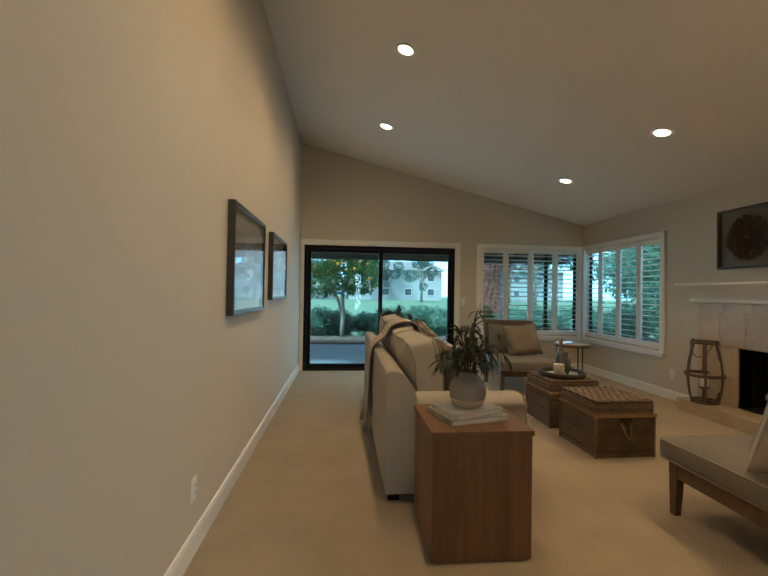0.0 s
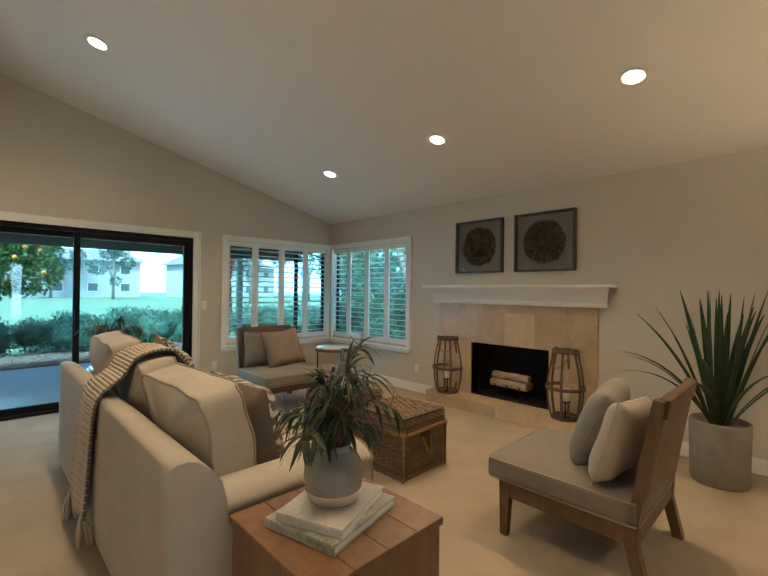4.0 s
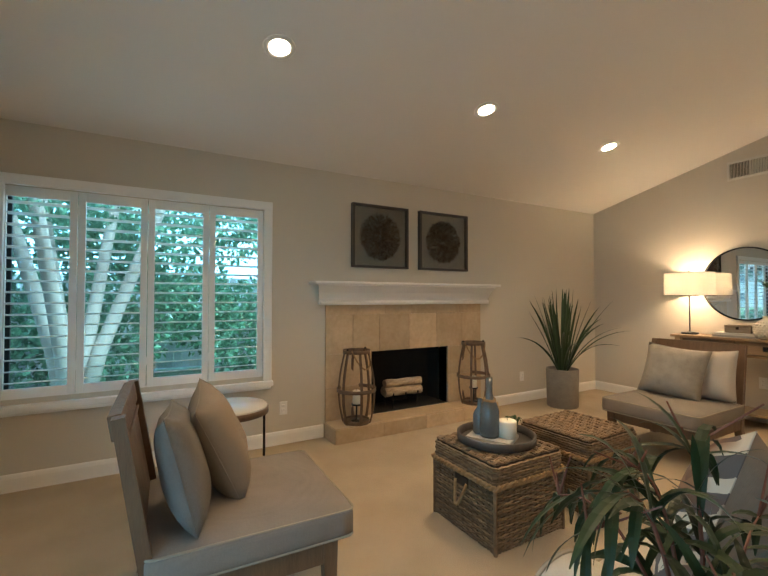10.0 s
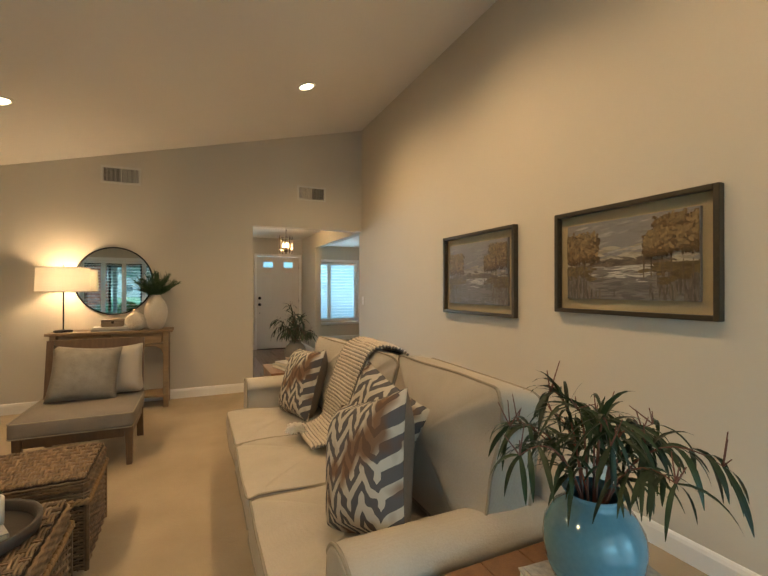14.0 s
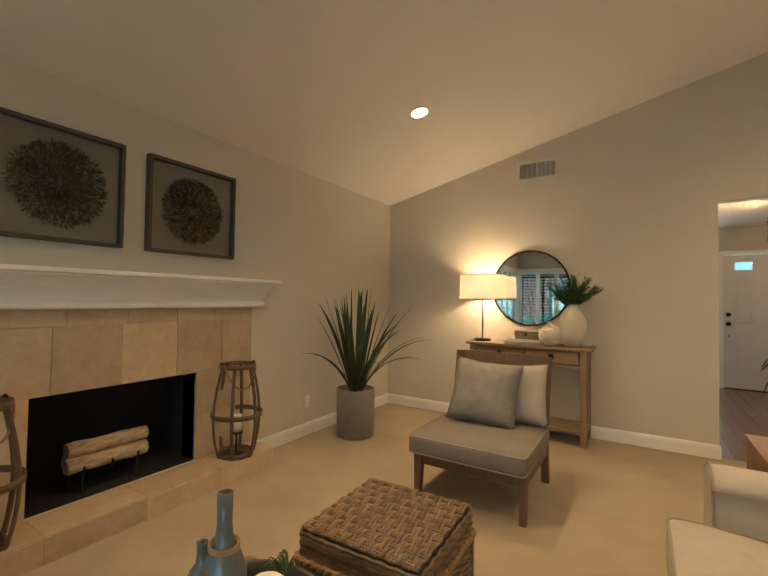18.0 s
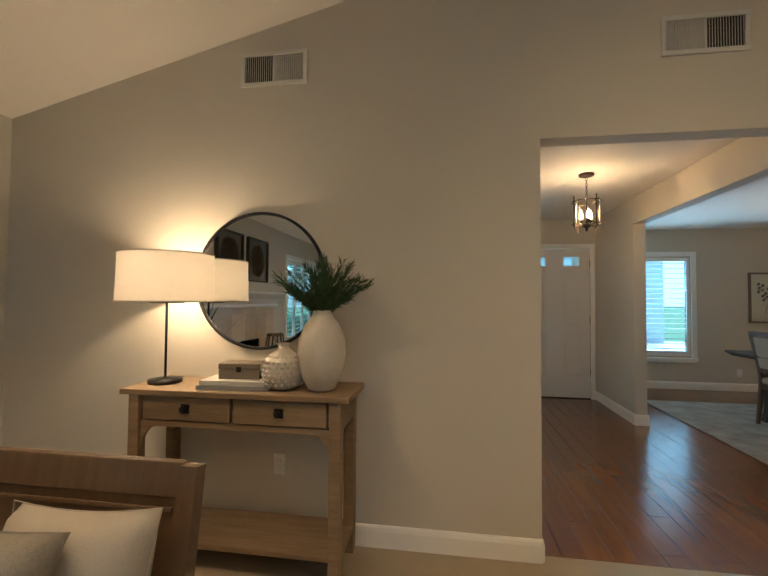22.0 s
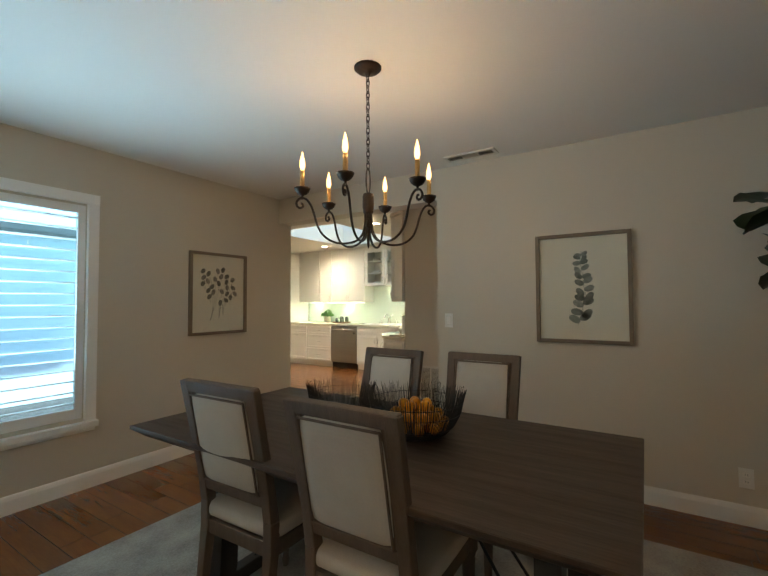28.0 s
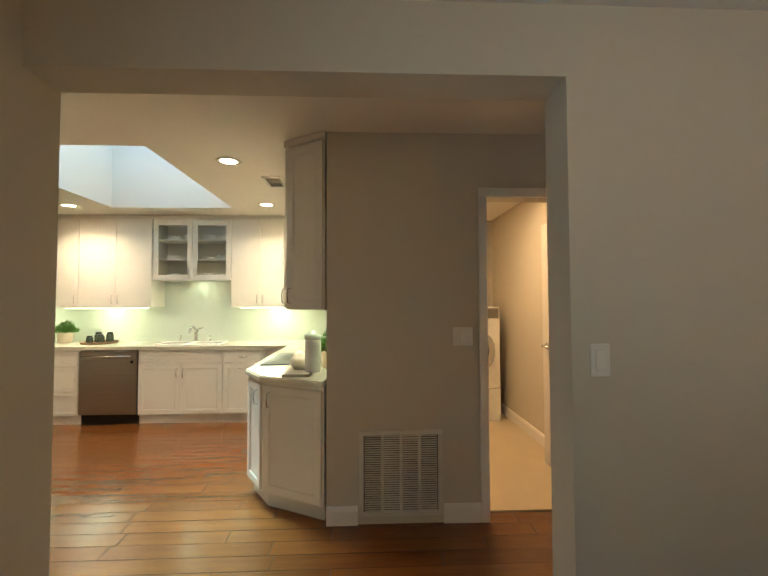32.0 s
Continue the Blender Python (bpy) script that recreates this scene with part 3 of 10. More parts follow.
vs = [cl.verts.new((x, y, ceiling_z(x) + dz)) for dz in (0, 0.1) for x, y in ((W - 0.1, S - 0.1), (E + 0.1, S - 0.1), (E + 0.1, N + 0.1), (W - 0.1, N + 0.1))]
for f in ((0, 1, 2, 3), (4, 7, 6, 5), (0, 4, 5, 1), (1, 5, 6, 2), (2, 6, 7, 3), (3, 7, 4, 0)):
    cl.faces.new([vs[i] for i in f])
structure("ceiling_living", cl, M_CEIL, "sloping off-white painted living room ceiling", "ceiling")

# entry and dining room
structure("wall_front_door", wall_mesh("x", W, EE + 0.12, ES - 0.14, ES, 2.50, [(0.205, 1.135, 0.0, 2.05), (1.27, 1.565, 0.21, 2.05)]), M_WALL, "greige painted entry wall round the front door", "wall")
structure("wall_entry_east", wall_mesh("y", ES, S - 0.12, EE, EE + 0.12, 2.50, [(-1.40, 0.62, 0.0, 2.09)]), M_WALL, "greige painted entry wall with a pocket door opening", "wall")
structure("wall_entry_stub", wall_mesh("y", DS - 0.14, -1.40, 0.02, W, 2.50), M_WALL, "greige painted wall end between entry and dining room", "wall")
structure("beam_entry", wall_mesh("y", -1.40, DN, 0.02, W, 2.50, z0=2.16), M_WALL, "greige painted dropped beam between entry and dining room", "beam")
structure("ceiling_entry", box(W, EE + 0.1, ES - 0.1, S - 0.12, 2.45, 2.55), M_CEIL, "off-white painted entry ceiling", "ceiling")
structure("ceiling_dining", box(DW - 0.1, 0.02, DS - 0.1, DN + 0.1, DC, DC + 0.1), M_CEIL, "off-white painted dining room ceiling", "ceiling")
structure("wall_dining_south", wall_mesh("x", DW - 0.18, 0.02, DS - 0.14, DS, 2.50, [(-1.52, -0.07, 0.50, 2.00)]), M_WALL, "greige painted dining room window wall", "wall")
structure("wall_dining_north", wall_mesh("x", DW - 0.12, 0.02, DN, DN + 0.12, 2.50), M_WALL, "greige painted dining room wall", "wall")
structure("wall_dining_west", wall_mesh("y", -1.61, DN, DW - 0.18, DW, 2.50), M_WALL, "greige painted dining room wall beside the kitchen opening", "wall")
structure("header_kitchen", wall_mesh("y", DS, -1.61, DW - 0.18, DW, 2.50, z0=2.165), M_WALL, "greige painted header over the kitchen opening", "beam")

# kitchen passage, kitchen and laundry
KW, KS, KC = -7.34, -7.00, 2.43
structure("wall_grille", wall_mesh("y", -2.577, -0.60, KX - 0.12, KX, 2.50, [(-1.57, -0.81, 0.0, 2.02)]), M_WALL, "greige painted passage wall with an air return grille", "wall")
structure("wall_passage_north", wall_mesh("x", KX, DW - 0.18, -0.72, -0.60, 2.50), M_WALL, "greige painted passage end wall", "wall")
structure("wall_kitchen_west", wall_mesh("y", KS, -2.38, KW - 0.14, KW, 2.50), M_WALL, "cream painted kitchen wall behind the sink", "wall")
structure("wall_kitchen_north", wall_mesh("x", KW, KX - 0.12, -2.50, -2.38, 2.50), M_WALL, "cream painted kitchen side wall", "wall")
structure("wall_kitchen_south", wall_mesh("x", KW, DW - 0.18, KS - 0.14, KS, 2.50), M_WALL, "cream painted far kitchen wall", "wall")
structure("wall_kitchen_east", wall_mesh("y", KS, DS - 0.14, DW - 0.18, DW - 0.06, 2.50), M_WALL, "cream painted kitchen wall", "wall")
SKY = (-6.65, -4.785, -5.18, -3.84)
ck = bmesh.new()
for x0, x1, y0, y1 in ((KW, SKY[0], KS, -0.6), (SKY[1], DW - 0.18, KS, -0.6), (SKY[0], SKY[1], KS, SKY[2]), (SKY[0], SKY[1], SKY[3], -0.6)):
    box(x0, x1, y0, y1, KC, KC + 0.1, bm=ck)
structure("ceiling_kitchen", ck, M_CEIL, "off-white kitchen ceiling round a skylight", "ceiling")
sw = bmesh.new()
box(SKY[0] - 0.04, SKY[0], SKY[2], SKY[3], KC + 0.1, 3.3, bm=sw)
box(SKY[1], SKY[1] + 0.04, SKY[2], SKY[3], KC + 0.1, 3.3, bm=sw)
box(SKY[0] - 0.04, SKY[1] + 0.04, SKY[2] - 0.04, SKY[2], KC + 0.1, 3.3, bm=sw)
box(SKY[0] - 0.04, SKY[1] + 0.04, SKY[3], SKY[3] + 0.04, KC + 0.1, 3.3, bm=sw)
structure("skylight_well", sw, M_CEIL, "white painted skylight well", "skylight")
sg = structure("skylight_pane", box(SKY[0], SKY[1], SKY[2], SKY[3], 3.30, 3.31), glass("skylight_glass", (0.85, 0.93, 1.0), 0.3), "frosted skylight pane", "skylight")
sg.visible_shadow = False
structure("floor_laundry", box(-7.3, KX - 0.12, -2.38, -0.4, -0.10, 0.004), M_LAUNDRY, "cream vinyl laundry floor", "floor")
structure("wall_laundry_north", wall_mesh("x", -7.3, KX - 0.12, -0.67, -0.55, 2.50), M_WALL, "cream painted laundry wall", "wall")
structure("wall_laundry_west", wall_mesh("y", -2.38, -0.40, -7.42, -7.3, 2.50), M_WALL, "cream painted laundry wall behind the washer", "wall")
structure("ceiling_laundry", box(-7.3, KX - 0.12, -2.38, -0.4, 2.45, 2.5), M_CEIL, "off-white laundry ceiling", "ceiling")
lamp("laundry_light", "AREA", look((-5.6, -1.5, 2.40), (-5.6, -1.5, 0)), 26, (1.0, 0.74, 0.45), 0.3, 0.3)
# room behind the pocket door
SS = -3.75
structure("floor_study", box(EE, 5.4, SS, S - 0.12, -0.10, -0.002), mat("study_plank", (0.24, 0.085, 0.03), 0.3, other=(0.15, 0.055, 0.02), scale=3, stretch=(6, 0.6, 1)), "brown wood floor of the room behind the pocket door", "floor")
structure("wall_study_east", wall_mesh("y", SS - 0.14, S - 0.12, 5.4, 5.52, 2.5), M_WALL, "grey painted wall of the room behind the pocket door", "wall")
structure("wall_study_west", box(EE, EE + 0.12, SS - 0.14, ES - 0.14, -0.10, 2.5), M_WALL, "painted side wall of the room behind the pocket door", "wall")
structure("wall_study_south", wall_mesh("x", EE + 0.12, 5.4, SS - 0.14, SS, 2.5, [(2.9, 4.6, 0.8, 2.1)]), M_WALL, "grey painted window wall of the room behind the pocket door", "wall")
structure("ceiling_study", box(EE + 0.12, 5.4, SS, S - 0.12, 2.45, 2.55), M_CEIL, "white ceiling of the room behind the pocket door", "ceiling")
lamp("sky_light", "AREA", look((3.75, -4.10, 1.5), (3.3, 2, 1.0)), 62, (0.50, 0.78, 1.0), 1.6, 1.3, spread=radians(110))


# baseboards
def baseboard(x0, y0, x1, y1, nx, ny, h=0.115):
    """A moulded skirting along a wall; (nx, ny) points into the room."""
    bm = bmesh.new()
    prof = ((0, 0), (0.014, 0), (0.014, h - 0.03), (0.010, h - 0.012), (0.005, h - 0.003), (0, h))
    a = [bm.verts.new((x0 + nx * d, y0 + ny * d, z)) for d, z in prof]
    b = [bm.verts.new((x1 + nx * d, y1 + ny * d, z)) for d, z in prof]
    n = len(prof)
    for i in range(n):
        bm.faces.new((a[i], b[i], b[(i + 1) % n], a[(i + 1) % n]))
    bm.faces.new(a)
    bm.faces.new(b[::-1])
    structure("baseboard", bm, M_TRIM, "white painted moulded baseboard along the wall", "baseboard")


for seg in ((W, S, W, N, 1, 0), (2.73, N, E, N, 0, -1), (E, 5.25, E, N, -1, 0), (E, S, E, 3.32, -1, 0), (1.656, S, E, S, 0, 1), (1.656, S - 0.12, 1.656, S, -1, 0),
            (W, ES, 0.17, ES, 0, 1), (1.17, ES, EE, ES, 0, 1), (EE, ES, EE, -1.47, -1, 0), (W, ES, W, -1.40, 1, 0), (0.006, -1.40, 0.154, -1.40, 0, 1), (0.02, DS, 0.02, -1.40, -1, 0),
            (DW - 0.18, DS, 0.02, DS, 0, 1), (DW, -1.61, DW, DN, 1, 0), (DW, DN, 0.02, DN, 0, -1), (0.02, DN, 0.154, DN, 0, -1), (W, DN, W, S, 1, 0),
            (KX, -2.385, KX, -2.577, 1, 0), (KX, -1.855, KX, -1.625, 1, 0), (-7.3, -0.67, KX - 0.12, -0.67, 0, -1), (DW - 0.18, -1.61, DW, -1.61, 0, -1)):
    baseboard(*seg)


# casings
def casing(name, parts_list, label):
    root = thing(name, Matrix(), label, "trim", kind="structure")
    for b in parts_list:
        part("casing_board", box(*b, bevel=0.006), M_TRIM, root)
    return root


casing("trim_slider", [(0.145, 0.205, N - 0.022, N, 0, 2.01), (2.655, 2.735, N - 0.022, N, 0, 2.01), (0.145, 2.735, N - 0.024, N, 2.01, 2.09), (0.145, 2.745, N - 0.034, N - 0.024, 2.065, 2.095), (2.72, 2.745, N - 0.034, N - 0.024, 0, 2.065)], "white moulded casing round the sliding glass door")
casing("trim_front_door", [(0.155, 0.210, ES, ES + 0.02, 0, 2.045), (1.13, 1.185, ES, ES + 0.02, 0, 2.045), (0.155, 1.185, ES, ES + 0.022, 2.045, 2.10)], "white casing round the front door")
casing("trim_laundry", [(KX, KX + 0.02, -1.625, -1.57, 0, 2.02), (KX, KX + 0.02, -0.81, -0.755, 0, 2.02), (KX, KX + 0.022, -1.625, -0.755, 2.02, 2.08)], "white casing round the laundry doorway")
casing("trim_pocket_door", [(EE - 0.02, EE, -1.47, -1.40, 0, 2.09), (EE - 0.02, EE, 0.62, 0.69, 0, 2.09), (EE - 0.022, EE, -1.47, 0.69, 2.09, 2.16)], "white casing round the pocket door opening")

# sliding glass door
slider = thing("door_1", pose(0, 0, 0), "black aluminium two-panel sliding glass door to the patio", "sliding door", kind="structure")
for b in ((0.20, 0.25, N + 0.01, N + 0.12, 0, 2.01), (2.61, 2.66, N + 0.01, N + 0.12, 0, 2.01), (0.25, 2.61, N + 0.01, N + 0.12, 1.96, 2.01), (0.25, 2.61, N + 0.01, N + 0.12, -0.01, 0.03)):
    part("door_frame", box(*b, bevel=0.004), M_SASH, slider)
for x0, x1, y0 in ((0.25, 1.47, N + 0.070), (1.40, 2.61, N + 0.025)):
    sash = part("sash", box(x0, x0 + 0.06, y0, y0 + 0.035, 0.03, 1.96, bevel=0.004), M_SASH, slider)
    for b in ((x1 - 0.06, x1, y0, y0 + 0.035, 0.03, 1.96), (x0 + 0.06, x1 - 0.06, y0, y0 + 0.035, 0.03, 0.10), (x0 + 0.06, x1 - 0.06, y0, y0 + 0.035, 1.90, 1.96)):
        part("sash_bar", box(*b, bevel=0.004), M_SASH, sash)
    g = part("pane", box(x0 + 0.06, x1 - 0.06, y0 + 0.014, y0 + 0.019, 0.10, 1.90), M_GLASS, sash)
    g.visible_shadow = False
part("handle", box(1.415, 1.44, N + 0.0, N + 0.025, 0.86, 1.10, bevel=0.008), M_SASH, slider, "black pull handle")
part("handle", box(0.262, 0.285, N + 0.04, N + 0.068, 0.86, 1.10, bevel=0.008), M_SASH, slider, "black pull handle")


# windows with plantation shutters
def louver_mesh(length):
    bm = bmesh.new()
    prof = [(0.031 * math.cos(a), 0.0052 * math.sin(a)) for a in [2 * math.pi * k / 10 for k in range(10)]]
    a = [bm.verts.new((-length / 2, y, z)) for y, z in prof]
    b = [bm.verts.new((length / 2, y, z)) for y, z in prof]
    for i in range(10):
        bm.faces.new((a[i], a[(i + 1) % 10], b[(i + 1) % 10], b[i]))
    bm.faces.new(a[::-1])
    bm.faces.new(b)
    bmesh.ops.recalc_face_normals(bm, faces=bm.faces)
    me = bpy.data.meshes.new("louver")
    bm.to_mesh(me)
    bm.free()
    me.materials.append(M_SHUT)
    return me


def shutter(m, width, z0, z1, tilt=-9, stile=0.045):
    """A shutter panel in x, z with its middle at x = 0; the room lies at -y."""
    root = thing("plantation_shutter", m, "white painted plantation shutter panel with tilted louvers", "shutter", "plantation shutters")
    h = width / 2
    for b in ((-h, -h + stile, -0.014, 0.014, z0 - 0.07, z1 + 0.07), (h - stile, h, -0.014, 0.014, z0 - 0.07, z1 + 0.07)):
        part("stile", box(*b, bevel=0.003), M_SHUT, root)
    for b in ((-h + stile, h - stile, -0.013, 0.013, z0 - 0.07, z0), (-h + stile, h - stile, -0.013, 0.013, z1, z1 + 0.07)):
        part("rail", box(*b, bevel=0.003), M_SHUT, root)
    me = louver_mesh(width - 2 * stile - 0.006)
    n = round((z1 - z0) / 0.0757)
    for k in range(n):
        ob = new("louver", me)
        ob.parent = root
        ob.matrix_basis = pose(0, 0, z0 + (k + 0.5) * (z1 - z0) / n, tilt)
    for z in (z0 + 0.1, z1 - 0.1):
        part("hinge", box(-h - 0.008, -h + 0.004, -0.018, -0.012, z, z + 0.06), M_SHUT, root)
    return root


def window_unit(name, m, a0, a1, z0, z1, label, mull=()):
    """Casing, sill, black sash and pane for an opening from a0 to a1 along x in the wall's own frame; the room lies at -y."""
    root = thing(name, m, label, "window", kind="structure")
    for b in ((a0 - 0.02, a0 + 0.05, -0.03, 0.02, z0, z1), (a1 - 0.05, a1 + 0.02, -0.03, 0.02, z0, z1), (a0 - 0.02, a1 + 0.02, -0.034, 0.02, z1 - 0.05, z1 + 0.02)):
        part("window_frame", box(*b, bevel=0.005), M_SHUT, root)
    part("window_sill", box(a0 - 0.03, a1 + 0.03, -0.05, 0.02, z0 - 0.025, z0 + 0.02, bevel=0.006), M_SHUT, root)
    part("window_sill", box(a0 - 0.015, a1 + 0.015, -0.03, 0.0, z0 - 0.05, z0 - 0.025, bevel=0.006), M_SHUT, root)
    for b in ((a0 + 0.03, a0 + 0.07, 0.085, 0.12, z0 + 0.03, z1 - 0.03), (a1 - 0.07, a1 - 0.03, 0.085, 0.12, z0 + 0.03, z1 - 0.03), (a0 + 0.07, a1 - 0.07, 0.085, 0.12, z0 + 0.03, z0 + 0.07), (a0 + 0.07, a1 - 0.07, 0.085, 0.12, z1 - 0.07, z1 - 0.03), *[(x - 0.025, x + 0.025, 0.08, 0.125, z0 + 0.07, z1 - 0.07) for x in mull]):
        part("sash_bar", box(*b, bevel=0.003), M_BLACK, root)
    g = part("pane", box(a0 + 0.07, a1 - 0.07, 0.100, 0.105, z0 + 0.07, z1 - 0.07), M_GLASS, root)
    g.visible_shadow = False
    return root


window_unit("window_1", pose(0, N, 0), 3.045, E - 0.035, 0.545, 2.075, "white-framed corner window in the gable wall", (3.60, 4.28))
window_unit("window_2", pose(E, 0, 0, 0, 0, -90), -(N - 0.035), -5.75, 0.545, 2.075, "white-framed corner window beside the fireplace", ())
window_unit("window_3", pose(0, DS, 0, 0, 0, 180), 0.0, 1.575, 0.455, 2.065, "white-framed dining room window", (0.80,))
pw = (7.525 - 5.80) / 4
for k in range(4):
    shutter(pose(E + 0.02, 7.525 - pw * (k + 0.5), 0, 0, 0, -90), pw - 0.004, 0.666, 1.952)
    shutter(pose(3.105 + pw * (k + 0.5), N + 0.02, 0), pw - 0.004, 0.666, 1.952)
for k in range(2):
    shutter(pose(-0.05 - 0.735 * (k + 0.5), DS - 0.02, 0, 0, 0, 180), 0.732, 0.57, 1.945, tilt=-4)

# wall ends of the openings stay bare; front door
fd = thing("door_2", pose(0, ES, 0), "closed white six-panel front door with two small lites", "front door", kind="structure")
part("door_leaf", wall_mesh("x", 0.212, 1.128, -0.05, -0.008, 2.035, [(0.345, 0.555, 1.80, 1.93), (0.785, 0.995, 1.80, 1.93)], z0=0.012), M_DOOR, fd)
for x0 in (0.335, 0.775):
    for z0, z1 in ((0.29, 0.86), (0.98, 1.68)):
        for b in ((x0, x0 + 0.23, z0, z0 + 0.025), (x0, x0 + 0.23, z1 - 0.025, z1), (x0, x0 + 0.025, z0 + 0.025, z1 - 0.025), (x0 + 0.205, x0 + 0.23, z0 + 0.025, z1 - 0.025)):
            part("panel_moulding", box(b[0], b[1], -0.008, 0.0, b[2], b[3], bevel=0.004), M_DOOR, fd)
        part("panel", box(x0 + 0.045, x0 + 0.185, -0.008, -0.002, z0 + 0.045, z1 - 0.045, bevel=0.005), M_DOOR, fd)
    for b in ((x0 - 0.005, x0 + 0.235, 1.785, 1.805), (x0 - 0.005, x0 + 0.235, 1.925, 1.945), (x0 - 0.005, x0 + 0.015, 1.805, 1.925), (x0 + 0.215, x0 + 0.235, 1.805, 1.925)):
        part("lite_frame", box(b[0], b[1], -0.008, 0.006, b[2], b[3], bevel=0.003), M_DOOR, fd)
    g = part("pane", box(x0 + 0.01, x0 + 0.22, -0.032, -0.027, 1.80, 1.93), M_GLASS, fd)
    g.visible_shadow = False
for z in (0.985, 1.125):
    part("door_knob", lathe([(0.03, 0), (0.032, 0.006), (0.012, 0.012), (0.012, 0.03), (0.026, 0.04), (0.028, 0.052), (0.018, 0.06)], 18), M_BLACK, fd, "black door hardware", True, pose(1.07, -0.006, z, -90))
part("door_bolt", lathe([(0.012, 0), (0.012, 0.012)], 12), M_BLACK, fd, "", True, pose(1.07, -0.006, 0.80, -90))
for z in (0.30, 1.02, 1.78):
    part("hinge", box(0.196, 0.214, -0.012, 0.004, z, z + 0.10, bevel=0.002), M_BLACK, fd, "black hinge")
part("threshold", box(0.205, 1.135, -0.10, 0.0, 0.0, 0.012, bevel=0.003), M_BLACK, fd)
side = thing("window_4", pose(0, ES, 0), "tall narrow black-framed sidelight window beside the front door", "window", kind="structure")
for b in ((1.27, 1.30, -0.12, -0.02, 0.21, 2.05), (1.535, 1.565, -0.12, -0.02, 0.21, 2.05), (1.30, 1.535, -0.12, -0.02, 0.21, 0.24), (1.30, 1.535, -0.12, -0.02, 2.02, 2.05)):
    part("window_frame", box(*b, bevel=0.003), M_BLACK, side)
part("window_sill", box(1.25, 1.585, -0.02, 0.03, 0.18, 0.21, bevel=0.005), M_TRIM, side)
g = part("pane", box(1.30, 1.535, -0.075, -0.07, 0.24, 2.02), M_GLASS, side)
g.visible_shadow = False

# pocket door edge and track
pd = thing("door_3", pose(EE + 0.06, 0, 0), "white pocket door slid into the wall", "door", kind="structure")
part("door_leaf", box(-0.018, 0.018, -2.2, -1.36, 0.01, 2.07, bevel=0.003), M_DOOR, pd)
part("track", box(-0.012, 0.012, -1.40, 0.62, 2.065, 2.088), M_BLACK, pd)
part("latch", box(-0.012, 0.012, -1.362, -1.355, 0.93, 0.99), M_STEEL, pd, "steel latch plate")
for x0 in (-0.055, 0.030):
    part("jamb", box(x0, x0 + 0.025, -1.40, -1.375, 0.0, 2.09, bevel=0.002), M_TRIM, pd)

# fireplace surround
fs = thing("fireplace", pose(0, 0, 0), "travertine tile fireplace with raised hearth and black firebox", "fireplace")
part("firebox", wall_mesh("y", 3.816, 4.757, E + 0.36, E + 0.40, 0.80), M_SOOT, fs)
part("firebox_side", box(E + 0.002, E + 0.36, 3.776, 3.816, 0.10, 0.79), M_SOOT, fs)
part("firebox_side", box(E + 0.002, E + 0.36, 4.757, 4.797, 0.10, 0.79), M_SOOT, fs)
part("firebox_top", box(E + 0.002, E + 0.36, 3.816, 4.757, 0.748, 0.79), M_SOOT, fs)
part("firebox_floor", box(E + 0.002, E + 0.36, 3.816, 4.757, 0.09, 0.137), M_SOOT, fs)
part("grout_backing", wall_mesh("y", 3.345, 5.235, E - 0.012, E, 1.205, [(3.816, 4.757, 0.137, 0.748)], z0=0.137), M_GROUT, fs)
part("hearth_core", box(4.618, E, 3.330, 5.232, 0.0, 0.126), M_GROUT, fs)


def tile(x0, x1, y0, y1, z0, z1):
    part("tile", box(x0, x1, y0, y1, z0, z1, bevel=0.0015, seg=1), M_TRAVERTINE, fs)


# tile rows: top band, the row above the opening, and both legs
cols = [3.345 + 0.315 * k for k in range(7)]
for y0, y1 in zip(cols, cols[1:]):
    tile(E - 0.022, E - 0.012, y0 + 0.001, y1 - 0.001, 1.112, 1.205)
cols = [3.345, 3.62, 3.97, 4.32, 4.67, 4.96, 5.235]
for y0, y1 in zip(cols, cols[1:]):
    tile(E - 0.022, E - 0.012, y0 + 0.001, y1 - 0.001, 0.749, 1.110)
for y0, y1 in ((3.345, 3.815), (4.758, 5.235)):
    for z0, z1 in ((0.138, 0.44), (0.442, 0.747)):
        tile(E - 0.022, E - 0.012, y0 + 0.001, y1 - 0.001, z0, z1)
cols = [3.322, 3.80, 4.28, 4.76, 5.240]
for y0, y1 in zip(cols, cols[1:]):
    tile(4.610, E - 0.023, y0 + 0.001, y1 - 0.001, 0.126, 0.137)
    tile(4.608, 4.618, y0 + 0.001, y1 - 0.001, 0.001, 0.125)
tile(4.618, E - 0.002, 3.320, 3.330, 0.001, 0.125)
tile(4.618, E - 0.002, 5.232, 5.242, 0.001, 0.125)
mant = thing("mantel_shelf", pose(0, 0, 0), "white painted crown-moulded mantel shelf over the fireplace", "mantel", kind="structure")
prof = ((0.0, 1.205), (0.055, 1.205), (0.06, 1.235), (0.045, 1.25), (0.05, 1.27), (0.075, 1.32), (0.115, 1.365), (0.135, 1.385), (0.135, 1.395), (0.0, 1.395))
bm = bmesh.new()
a = [bm.verts.new((E - d, 3.275 - d * 0.45, z)) for d, z in prof]
b = [bm.verts.new((E - d, 5.290 + d * 0.45, z)) for d, z in prof]
n = len(prof)
for i in range(n):
    bm.faces.new((a[i], b[i], b[(i + 1) % n], a[(i + 1) % n]))
bm.faces.new(a)
bm.faces.new(b[::-1])
part("crown_moulding", bm, M_TRIM, mant)
